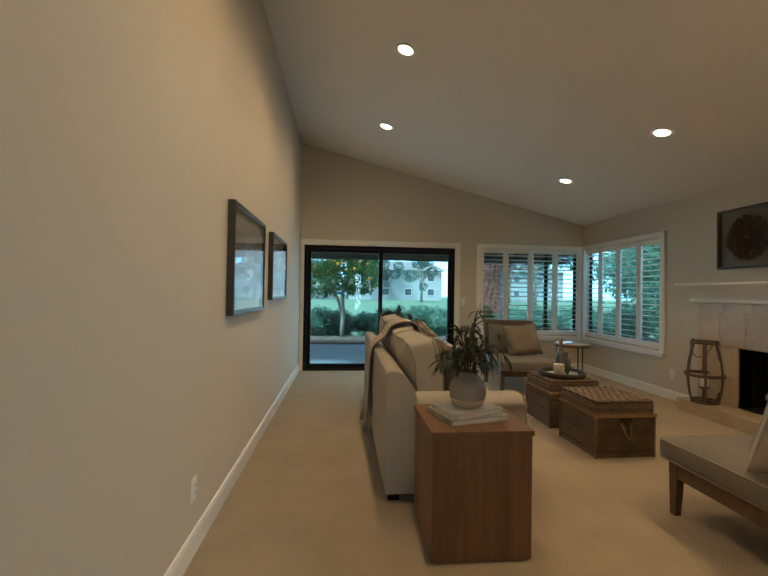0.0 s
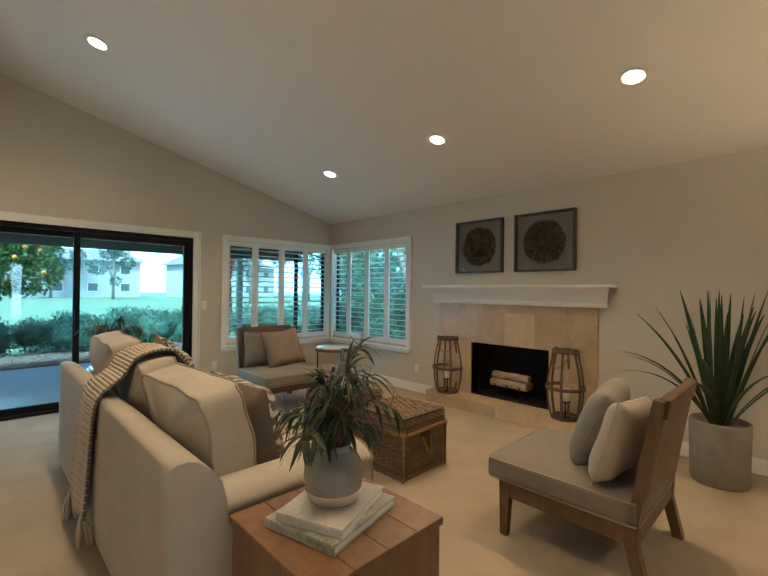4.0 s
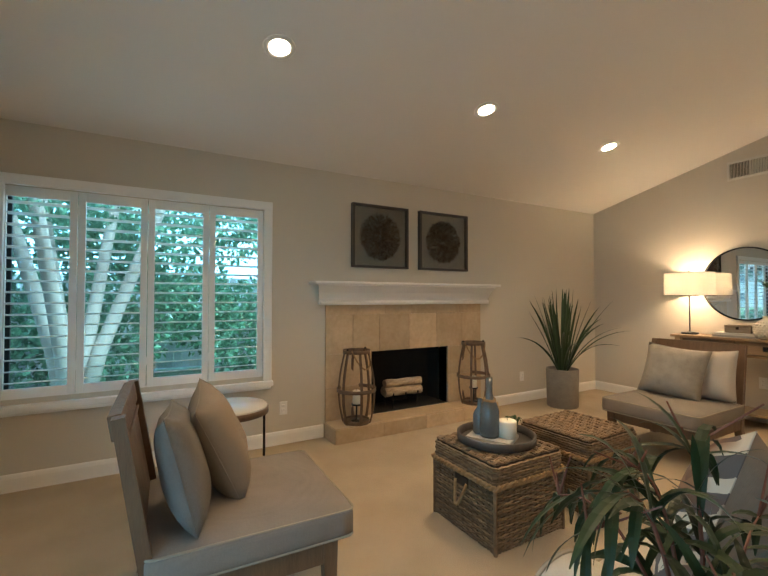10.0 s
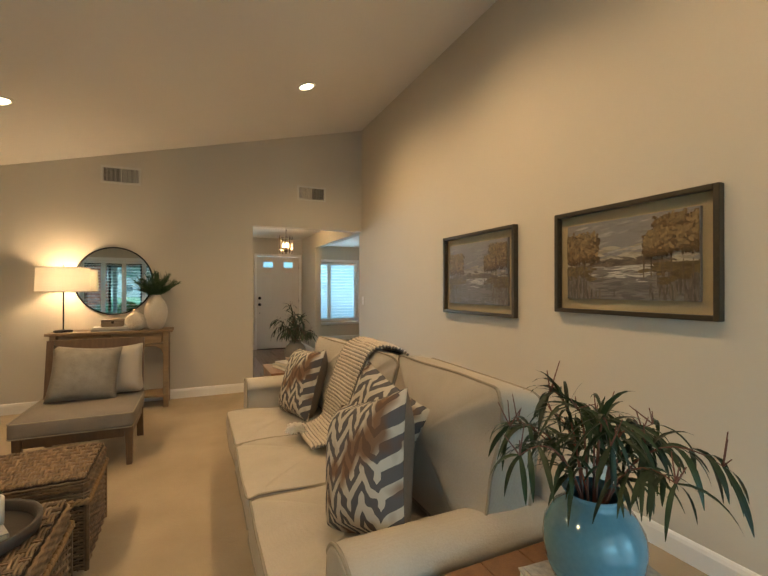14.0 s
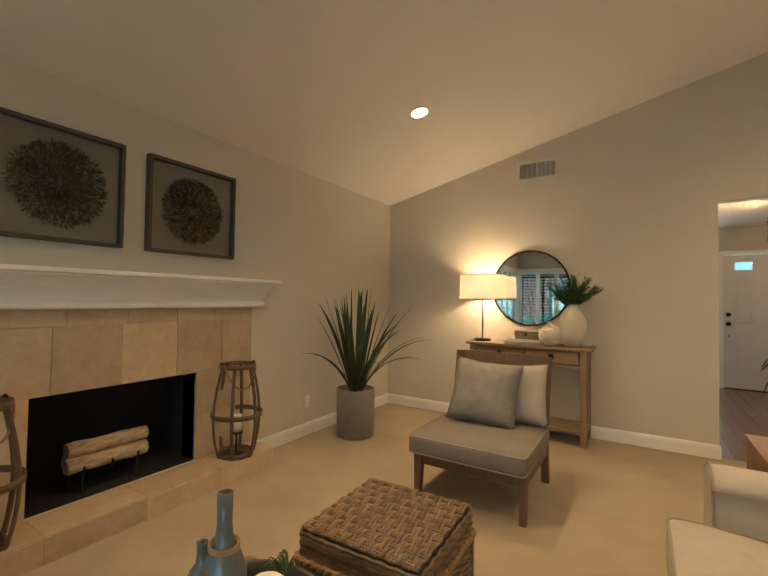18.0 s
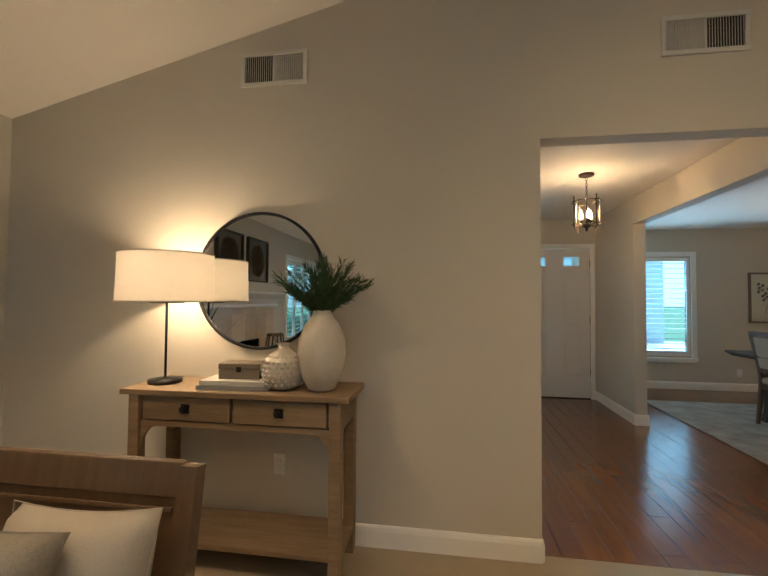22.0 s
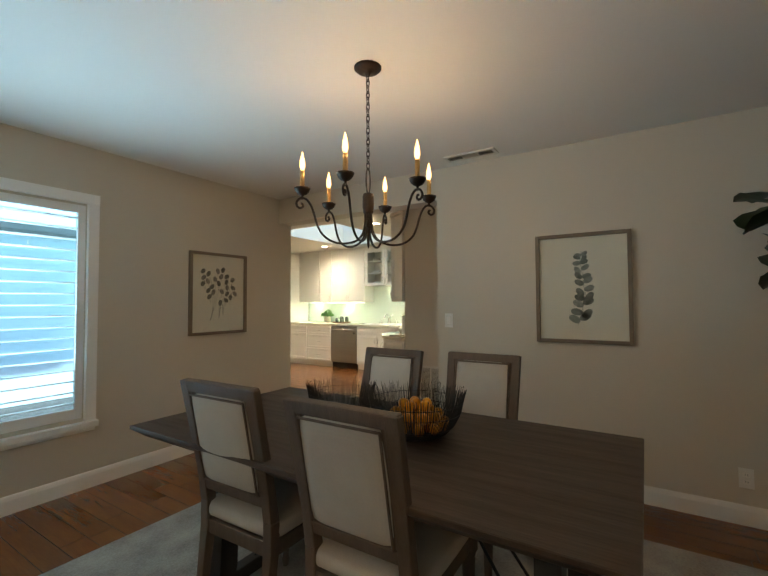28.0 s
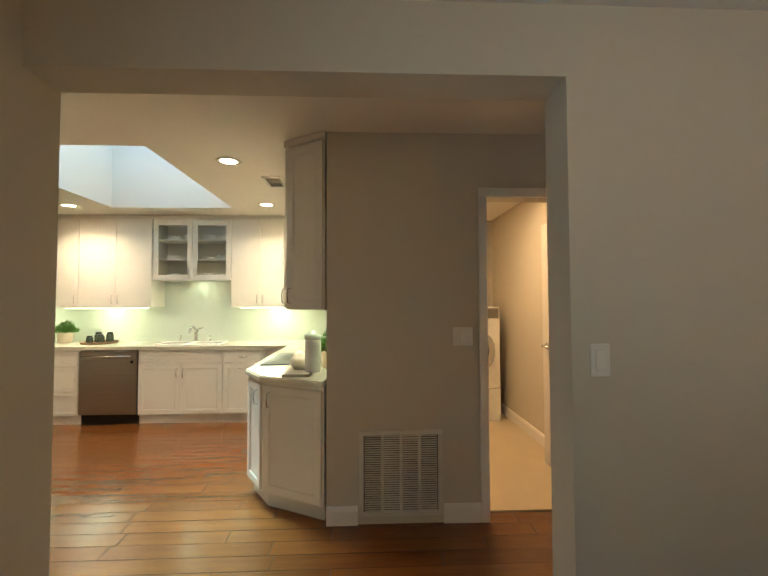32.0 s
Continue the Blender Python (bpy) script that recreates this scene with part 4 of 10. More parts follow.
part("shelf", box(E - 0.185, E, 3.185, 5.395, 1.396, 1.421, bevel=0.006), M_TRIM, mant)
part("lower_lip", box(E - 0.075, E, 3.262, 5.303, 1.212, 1.238, bevel=0.008), M_TRIM, mant)

# ---- living room things ----
def piping(bm, w, d, r, z, rad=0.006, n=5):
    """A cord round a rounded rectangle at height z."""
    pts = []
    for cx, cy, a0 in ((w / 2 - r, d / 2 - r, 0), (-w / 2 + r, d / 2 - r, 90), (-w / 2 + r, -d / 2 + r, 180), (w / 2 - r, -d / 2 + r, 270)):
        for k in range(n + 1):
            a = radians(a0 + 90 * k / n)
            pts.append((cx + r * math.cos(a), cy + r * math.sin(a), z))
    return tube(pts, rad, 6, True, bm)


def boxed_cushion(w, d, h, r, puff, seed):
    """A cushion with straight gussets between two crisp seams and soft bellied faces; also gives its two seam lines."""
    rnd = random.Random(seed)
    ph = [rnd.uniform(0, 6.28) for _ in range(6)]
    out = []
    for cx, cy, a0 in ((w / 2 - r, d / 2 - r, 0), (-w / 2 + r, d / 2 - r, 90), (-w / 2 + r, -d / 2 + r, 180), (w / 2 - r, -d / 2 + r, 270)):
        for k in range(6):
            a = radians(a0 + 90 * k / 5)
            out.append(Vector((cx + r * math.cos(a), cy + r * math.sin(a))))
        nx = ((-w / 2 + r, d / 2), (-w / 2, -d / 2 + r), (w / 2 - r, -d / 2), (w / 2, d / 2 - r))[a0 // 90]
        a, b = out[-1].copy(), Vector(nx)
        out += [a.lerp(b, k / 9) for k in range(1, 9)]
    n = len(out)
    seams, rims = [], []
    bm = bmesh.new()
    for s in (1, -1):
        seam = []
        for i, q in enumerate(out):
            a = 2 * math.pi * i / n
            sag = 1 + 0.010 * math.sin(3 * a + ph[0] + s) + 0.006 * math.sin(7 * a + ph[1])
            seam.append(Vector((q.x * sag, q.y * sag, s * (h / 2 + 0.007 * math.sin(5 * a + ph[2] * s) + 0.004 * math.sin(11 * a + ph[3])))))
        rim = [bm.verts.new(q) for q in seam]
        last = rim
        for f in (0.97, 0.92, 0.84, 0.72, 0.56, 0.38, 0.18):
            row = []
            for i, q in enumerate(seam):
                x, y = q.x * f, q.y * f
                bump = puff * (1 - f ** 3.2) * (1 + 0.22 * math.sin(9 * x + ph[4]) * math.sin(8 * y + ph[5]))
                crease = 0.004 * (1 - f) * math.sin(26 * x + 14 * y + ph[0]) * math.sin(6 * y + ph[2])
                row.append(bm.verts.new((x, y, q.z * f + s * h / 2 * (1 - f) + s * (bump + crease))))
            for i in range(n):
                bm.faces.new((last[i], last[(i + 1) % n], row[(i + 1) % n], row[i]))
            last = row
        bm.faces.new(last)
        seams.append(seam)
        rims.append(rim)
    mid = [bm.verts.new((a.co + b.co) / 2 * 1.0 + Vector((a.co.x, a.co.y, 0)).normalized() * 0.007) for a, b in zip(*rims)]
    for rim in rims:
        for i in range(n):
            bm.faces.new((rim[i], rim[(i + 1) % n], mid[(i + 1) % n], mid[i]))
            bm.edges.get((rim[i], rim[(i + 1) % n])).smooth = False
    return bm, seams


# sofa
def flat_ends(ob):
    """Keeps big end caps flat in an otherwise smooth mesh."""
    for f in ob.data.polygons:
        if len(f.vertices) > 6:
            f.use_smooth = False
    return ob


SY0, SY1 = 3.35, 5.88
sofa = thing("sofa", pose(0, 0, 0), "oatmeal linen three-seat sofa with piped cushions on dark feet", "sofa")


BACK_RING = ((1.105, 0.06), (1.103, 0.40), (1.105, 0.762), (1.110, 0.778), (1.124, 0.786), (1.160, 0.787), (1.195, 0.775), (1.240, 0.737), (1.272, 0.690), (1.290, 0.62), (1.30, 0.30), (1.30, 0.06))


def sofa_back(u, v):
    x, z = BACK_RING[min(11, round(v * 11))]
    return (x + (0.003 * math.sin(9 * u) if 0.3 < z < 0.6 else 0), SY0 + (SY1 - SY0) * u, z)


bm = sheet(sofa_back, 24, 11)
for ys in (SY0, SY1):
    end = [vv for vv in bm.verts if abs(vv.co.y - ys) < 1e-5]
    end.sort(key=lambda vv: math.atan2(vv.co.z - 0.35, vv.co.x - 1.2))
    bm.faces.new(end)
flat_ends(part("backrest", bm, M_LINEN, sofa, "", True))
part("base", box(1.30, 2.06, SY0 + 0.24, SY1 - 0.24, 0.06, 0.30, bevel=0.02), M_LINEN, sofa)


def arm(y0, y1):
    bm = bmesh.new()
    ring = []
    w = (y1 - y0) / 2
    yc = (y0 + y1) / 2
    prof = [(-w + 0.01, 0.06), (-w, 0.12), (-w, 0.50), (-w + 0.01, 0.57)] + [(-w * 1.02 * math.cos(radians(a)), 0.555 + 0.085 * math.sin(radians(a))) for a in range(15, 180, 15)] + [(w - 0.01, 0.57), (w, 0.50), (w, 0.12), (w - 0.01, 0.06)]
    xs = (1.25, 1.30, 1.55, 1.80, 1.94, 1.972, 1.98)
    sc = (1, 1, 1, 1, 1, 0.985, 0.95)
    for x, s in zip(xs, sc):
        ring.append([bm.verts.new((x, yc + a * s, 0.33 + (z - 0.33) * s)) for a, z in prof])
    n = len(prof)
    for a, b in zip(ring, ring[1:]):
        for i in range(n):
            bm.faces.new((a[i], a[(i + 1) % n], b[(i + 1) % n], b[i]))
    bm.faces.new(ring[-1])
    bm.faces.new(ring[0][::-1])
    ob = flat_ends(part("armrest", bm, M_LINEN, sofa, "", True))
    bm = tube([(1.974, yc + a * 0.99, 0.33 + (z - 0.33) * 0.99) for a, z in prof], 0.006, 6)
    part("piping", bm, M_PIPE, ob, "tan piping cord")


arm(SY0 + 0.004, SY0 + 0.235)
arm(SY1 - 0.235, SY1 - 0.004)
cw = (SY1 - SY0 - 0.47) / 3
BACKS = ((3.92, 0.71, 0.475, -102, 1.5), (4.63, 0.70, 0.50, -104, -1.0), (5.385, 0.79, 0.53, -100, -2.0))
for k in range(3):
    yc = SY0 + 0.235 + cw * (k + 0.5)
    bm, seams = boxed_cushion(0.84, cw - 0.008, 0.135, 0.045, 0.026, k)
    ob = part("seat_cushion", bm, M_LINEN, sofa, "", True, pose(1.70, yc, 0.368, 0, 0.5))
    for seam in seams:
        part("piping", tube(seam, 0.0055, 6, True), M_PIPE, ob, "tan piping cord")
    yb, wide, tall, lean, turn = BACKS[k]
    bm, seams = boxed_cushion(tall, wide, 0.165, 0.05, 0.048, 9 + k)
    ob = part("back_cushion", bm, M_LINEN, sofa, "", True, pose(1.395, yb, 0.47 + tall / 2, 0, lean, turn))
    for seam in seams:
        part("piping", tube(seam, 0.0055, 6, True), M_PIPE, ob, "tan piping cord")
for x in (1.16, 1.98):
    for y in (SY0 + 0.10, SY1 - 0.10):
        part("foot", box(x - 0.035, x + 0.035, y - 0.05, y + 0.05, 0.0, 0.062, bevel=0.006), M_BLACK, sofa, "black block foot")


# knitted throw over the middle of the sofa back
def spline(points, n):
    """Even samples along a smooth line through points."""
    pts = [Vector(p) for p in points]
    ext = [2 * pts[0] - pts[1]] + pts + [2 * pts[-1] - pts[-2]]
    out = []
    for i in range(1, len(ext) - 2):
        p0, p1, p2, p3 = ext[i - 1 : i + 3]
        for k in range(24):
            t = k / 24
            out.append(0.5 * ((2 * p1) + (p2 - p0) * t + (2 * p0 - 5 * p1 + 4 * p2 - p3) * t * t + (3 * p1 - p0 - 3 * p2 + p3) * t ** 3))
    out.append(pts[-1])
    run = [0.0]
    for a, b in zip(out, out[1:]):
        run.append(run[-1] + (b - a).length)
    res, j = [], 0
    for k in range(n):
        d = run[-1] * k / (n - 1)
        while j < len(run) - 2 and run[j + 1] < d:
            j += 1
        f = (d - run[j]) / max(1e-9, run[j + 1] - run[j])
        res.append(out[j].lerp(out[j + 1], f))
    return res


M_KNIT = mat("cream_wool", (0.62, 0.55, 0.46), 0.95, other=(0.50, 0.43, 0.35), scale=30, fine=200, bump=0.5, spec=0.1)
M_KNITGREY = mat("grey_wool", (0.20, 0.185, 0.175), 0.95, other=(0.14, 0.13, 0.125), scale=30, fine=200, bump=0.5, spec=0.1)
throw = thing("throw_blanket", pose(0, 0, 0), "chunky cream knitted throw with grey edge draped over the sofa", "throw blanket")
line = spline([(1.765, 0, 0.497), (1.72, 0, 0.501), (1.66, 0, 0.51), (1.60, 0, 0.56), (1.565, 0, 0.72), (1.495, 0, 0.92), (1.445, 0, 0.995), (1.37, 0, 1.015), (1.26, 0, 0.98), (1.20, 0, 0.89), (1.115, 0, 0.815), (1.083, 0, 0.72), (1.07, 0, 0.45), (1.06, 0, 0.17)], 88)
TY = 4.48
bm = bmesh.new()
gr = bmesh.new()
under = bmesh.new()
ROWS = len(line)
for k, p in enumerate(line):
    a = line[max(0, k - 1)]
    b = line[min(ROWS - 1, k + 1)]
    d = (b - a).normalized()
    up = Vector((-d.z, 0, d.x))
    if up.z < -0.2 or (abs(up.z) < 0.3 and p.x < 1.2 and up.x > 0) or (p.x > 1.5 and up.x < 0 and up.z < 0.3):
        up = -up
    pts = []
    half = 0.195 - 0.02 * math.sin(k * 0.03)
    for j in range(57):
        s = j / 56
        y = TY + 0.24 * (k / (ROWS - 1)) ** 1.5 - half + 2 * half * s
        w = math.sin(2 * math.pi * 14 * s + (1.3 if k % 2 else 0))
        pts.append(p + Vector((0, y, 0)) + d * 0.0030 * w + up * (0.0018 * math.cos(2 * math.pi * 14 * s) + 0.004 * math.sin(9 * s + k * 0.05)))
    tube(pts, 0.0094, 6, False, bm)
    if k:
        tube([q - d * 0.0125 - up * 0.004 for q in pts[::4]], 0.0085, 5, False, under)
    for s in (0, 1):
        bmesh.ops.create_icosphere(gr, subdivisions=1, radius=0.0085, matrix=Matrix.Translation(pts[-1 if s else 0] + Vector((0, 0.010 * (1 if s else -1), 0))))
part("reverse", under, M_KNITGREY, throw, "grey knitted reverse", True)["kind"] = "stuff"
part("knit", bm, M_KNIT, throw, "", True)["kind"] = "stuff"
part("edge", gr, M_KNITGREY, throw, "dark grey knitted edge", True)["kind"] = "stuff"
for x, y in ((1.055, TY + 0.06), (1.055, TY + 0.42)):
    bm = bmesh.new()
    rnd = random.Random(int(y * 100))
    for k in range(10):
        a, r = rnd.uniform(0, 6.28), rnd.uniform(0.01, 0.035)
        tube([(x, y, 0.19), (x + r * math.cos(a), y + r * math.sin(a), 0.12), (x + 1.5 * r * math.cos(a), y + 1.5 * r * math.sin(a), 0.03)], 0.008, 5, False, bm)
    part("tassel", bm, M_KNIT, throw, "cream wool tassel", True)["kind"] = "stuff"
M_FLUFF = mat("white_wool", (0.78, 0.74, 0.66), 0.95, other=(0.66, 0.61, 0.53), scale=40, fine=200, bump=0.5, spec=0.1)
bm = bmesh.new()
rnd = random.Random(184)
for k in range(260):
    d = Vector((rnd.gauss(0, 1), rnd.gauss(0, 1), abs(rnd.gauss(0, 1)))).normalized()
    c = Vector((1.80, 4.42, 0.512))
    q = rnd.uniform(0.036, 0.060)
    tube([c + d * 0.015, c + d * q * 0.7 + Vector((0, 0, 0.005)), c + d * q + Vector((rnd.gauss(0, 0.006), rnd.gauss(0, 0.006), -0.006))], [0.004, 0.0045, 0.003], 4, False, bm)
part("tassel", bm, M_FLUFF, throw, "fluffy white wool tassel", True)["kind"] = "stuff"


# patterned pillows
def patterned():
    m = bpy.data.materials.new("trellis_velvet")
    m.use_nodes = True
    nt = m.node_tree
    b = nt.nodes["Principled BSDF"]
    b.inputs["Roughness"].default_value = 0.85
    tc = nt.nodes.new("ShaderNodeTexCoord")
    sep = nt.nodes.new("ShaderNodeSeparateXYZ")
    nt.links.new(tc.outputs["Object"], sep.inputs[0])

    def op(kind, a, c=None):
        n = nt.nodes.new("ShaderNodeMath")
        n.operation = kind
        for i, v in enumerate((a, c)):
            if v is None:
                continue
            if isinstance(v, (int, float)):
                n.inputs[i].default_value = v
            else:
                nt.links.new(v, n.inputs[i])
        return n.outputs[0]

    wob = nt.nodes.new("ShaderNodeTexNoise")
    wob.inputs["Scale"].default_value = 11.0
    nt.links.new(tc.outputs["Object"], wob.inputs["Vector"])
    soft = op("MULTIPLY", op("SUBTRACT", wob.outputs["Fac"], 0.5), 0.9)
    side = op("PINGPONG", op("ADD", op("MULTIPLY", sep.outputs[0], 17.5), soft), 1.0)
    rise = op("ADD", op("MULTIPLY", sep.outputs[2], 12.0), op("MULTIPLY", side, 0.85))
    run = op("FRACT", op("ADD", rise, op("MULTIPLY", soft, 0.5)))
    band = op("LESS_THAN", op("ABSOLUTE", op("SUBTRACT", run, 0.5)), 0.21)
    low = op("MULTIPLY", op("GREATER_THAN", side, 0.80), op("LESS_THAN", op("ABSOLUTE", op("SUBTRACT", run, 0.18)), 0.14))
    high = op("MULTIPLY", op("LESS_THAN", side, 0.20), op("LESS_THAN", op("ABSOLUTE", op("SUBTRACT", run, 0.82)), 0.14))
    light = op("MAXIMUM", band, op("MAXIMUM", low, high))
    nz = nt.nodes.new("ShaderNodeTexNoise")
    nz.inputs["Scale"].default_value, nz.inputs["Detail"].default_value = 5.0, 2.0
    nt.links.new(tc.outputs["Object"], nz.inputs["Vector"])
    rng = nt.nodes.new("ShaderNodeMapRange")
    rng.inputs["From Min"].default_value, rng.inputs["From Max"].default_value = 0.53, 0.62
    nt.links.new(nz.outputs["Fac"], rng.inputs["Value"])

    def mixc(fac, a, c):
        n = nt.nodes.new("ShaderNodeMix")
        n.data_type = "RGBA"
        nt.links.new(fac, n.inputs[0])
        for i, q in ((6, a), (7, c)):
            if isinstance(q, tuple):
                n.inputs[i].default_value = (*q, 1)
            else:
                nt.links.new(q, n.inputs[i])
        return n.outputs[2]

    cream = mixc(rng.outputs[0], (0.47, 0.43, 0.36), (0.19, 0.105, 0.06))
    ground_tone = mixc(rng.outputs[0], (0.085, 0.082, 0.085), (0.13, 0.068, 0.04))
    nt.links.new(mixc(light, ground_tone, cream), b.inputs["Base Color"])
    bp = nt.nodes.new("ShaderNodeBump")
    bp.inputs["Strength"].default_value, bp.inputs["Distance"].default_value = 0.6, 0.006
    nt.links.new(light, bp.inputs["Height"])
    nt.links.new(bp.outputs[0], b.inputs["Normal"])
    return m


M_TRELLIS = patterned()


def scatter_pillow(label, material, m, w=0.50, h=0.50, t=0.20, back=None, seed=1, group=""):
    root = thing("throw_pillow", m, label, "pillow", group)
    bm = pillow(w, h, t, seed=seed)
    if back:
        rear = bm.copy()
        bmesh.ops.delete(bm, geom=[f for f in bm.faces if f.calc_center_median().y > 0], context="FACES")
        bmesh.ops.delete(rear, geom=[f for f in rear.faces if f.calc_center_median().y <= 0], context="FACES")
        part("front", bm, material, root, "", True)
        part("reverse", rear, back, root, "plain taupe reverse", True)
    else:
        part("cover", bm, material, root, "", True)
    n = 14
    pts = []
    for i in range(4 * n):
        s, k = divmod(i, n)
        u = 2 * k / n - 1
        q = ((u, -1), (1, u), (-u, 1), (-1, -u))[s]
        pts.append((q[0] * w / 2 * (1 - 0.075 * (1 - q[1] ** 2)), 0, q[1] * h / 2 * (1 - 0.075 * (1 - q[0] ** 2))))
    part("seam", tube(pts, 0.002, 5, True), material, root)
    return root


M_TAUPE = weave(mat("taupe_velvet", (0.215, 0.175, 0.14), 0.8, other=(0.165, 0.135, 0.108), scale=8, spec=0.2), 120, 0.2, 0.05)
scatter_pillow("taupe pillow with a cream and brown trellis pattern", M_TRELLIS, pose(1.65, 3.95, 0.68, -18, -5, 100), 0.46, 0.47, 0.20, back=M_TAUPE, seed=2, group="trellis pillows on the sofa")
scatter_pillow("taupe pillow with a cream and brown trellis pattern", M_TRELLIS, pose(1.76, 5.42, 0.70, -17, -20, 103), 0.46, 0.47, 0.20, back=M_TAUPE, seed=3, group="trellis pillows on the sofa")
scatter_pillow("taupe pillow with a cream and brown trellis pattern", M_TRELLIS, pose(1.61, 5.16, 0.71, -14, 16, 100), 0.47, 0.47, 0.16, back=M_TAUPE, seed=4, group="trellis pillows on the sofa")


# wooden cube end tables
def cube_table(m, sx, sy, label):
    root = thing("end_table", m, label, "end table", "cube end tables by the sofa")
    n = 4
    for k in range(n):
        x0 = -sx / 2 + sx * k / n
        part("top_board", box(x0 + 0.0006, x0 + sx / n - 0.0006, -sy / 2, sy / 2, 0.592, 0.618, bevel=0.002, seg=1), M_CUBE, root)
    for s in (-1, 1):
        for k in range(n):
            x0 = -sx / 2 + 0.008 + (sx - 0.016) * k / n
            part("side_board", box(x0 + 0.0004, x0 + (sx - 0.016) / n - 0.0004, min(s * (sy / 2 - 0.008), s * (sy / 2 - 0.03)), max(s * (sy / 2 - 0.008), s * (sy / 2 - 0.03)), 0.012, 0.592, bevel=0.0015, seg=1), M_CUBE, root)
            y0 = -sy / 2 + 0.03 + (sy - 0.06) * k / n
            part("side_board", box(min(s * (sx / 2 - 0.008), s * (sx / 2 - 0.03)), max(s * (sx / 2 - 0.008), s * (sx / 2 - 0.03)), y0 + 0.0004, y0 + (sy - 0.06) / n - 0.0004, 0.012, 0.592, bevel=0.0015, seg=1), M_CUBE, root)
    part("plinth", box(-sx / 2 + 0.02, sx / 2 - 0.02, -sy / 2 + 0.02, sy / 2 - 0.02, 0.0, 0.03), M_CUBE, root)
    return root


cube_table(pose(1.505, 3.02, 0), 0.50, 0.48, "reddish brown solid wood cube end table at the sofa end")
cube_table(pose(1.52, 6.19, 0), 0.50, 0.54, "reddish brown solid wood cube end table near the sliding door")


def book(m, w, d, h, cover, label):
    root = thing("book", m, label, "book", "coffee table books")
    part("page_block", box(-w / 2 + 0.004, w / 2 - 0.003, -d / 2 + 0.004, d / 2 - 0.004, 0.004, h - 0.004), M_PAPER, root)
    part("cover", box(-w / 2, w / 2, -d / 2, d / 2, 0, 0.004), cover, root)
    part("cover", box(-w / 2, w / 2, -d / 2, d / 2, h - 0.004, h), cover, root)
    part("spine", box(-w / 2 - 0.002, -w / 2 + 0.004, -d / 2, d / 2, 0.004, h - 0.004), cover, root)
    return root


M_COVERD = mat("book_photo_dark", (0.07, 0.09, 0.09), 0.3, other=(0.55, 0.53, 0.50), scale=9)
M_COVERG = mat("book_photo_green", (0.10, 0.13, 0.06), 0.3, other=(0.62, 0.60, 0.55), scale=7)
M_COVERW = mat("book_photo_pale", (0.70, 0.68, 0.64), 0.3, other=(0.35, 0.34, 0.33), scale=6, detail=8)
book(pose(1.50, 3.03, 0.618, 0, 0, 14), 0.33, 0.27, 0.028, M_COVERG, "large book with a green photo cover on the end table")
book(pose(1.50, 3.03, 0.646, 0, 0, 22), 0.29, 0.23, 0.026, M_COVERW, "large book with a pale grey photo cover on the end table")
book(pose(1.47, 6.17, 0.618, 0, 0, -12), 0.32, 0.26, 0.028, M_COVERD, "large book with a dark blue photo cover on the end table")
book(pose(1.48, 6.16, 0.646, 0, 0, -4), 0.28, 0.22, 0.024, M_COVERD, "large book with a black photo cover on the end table")


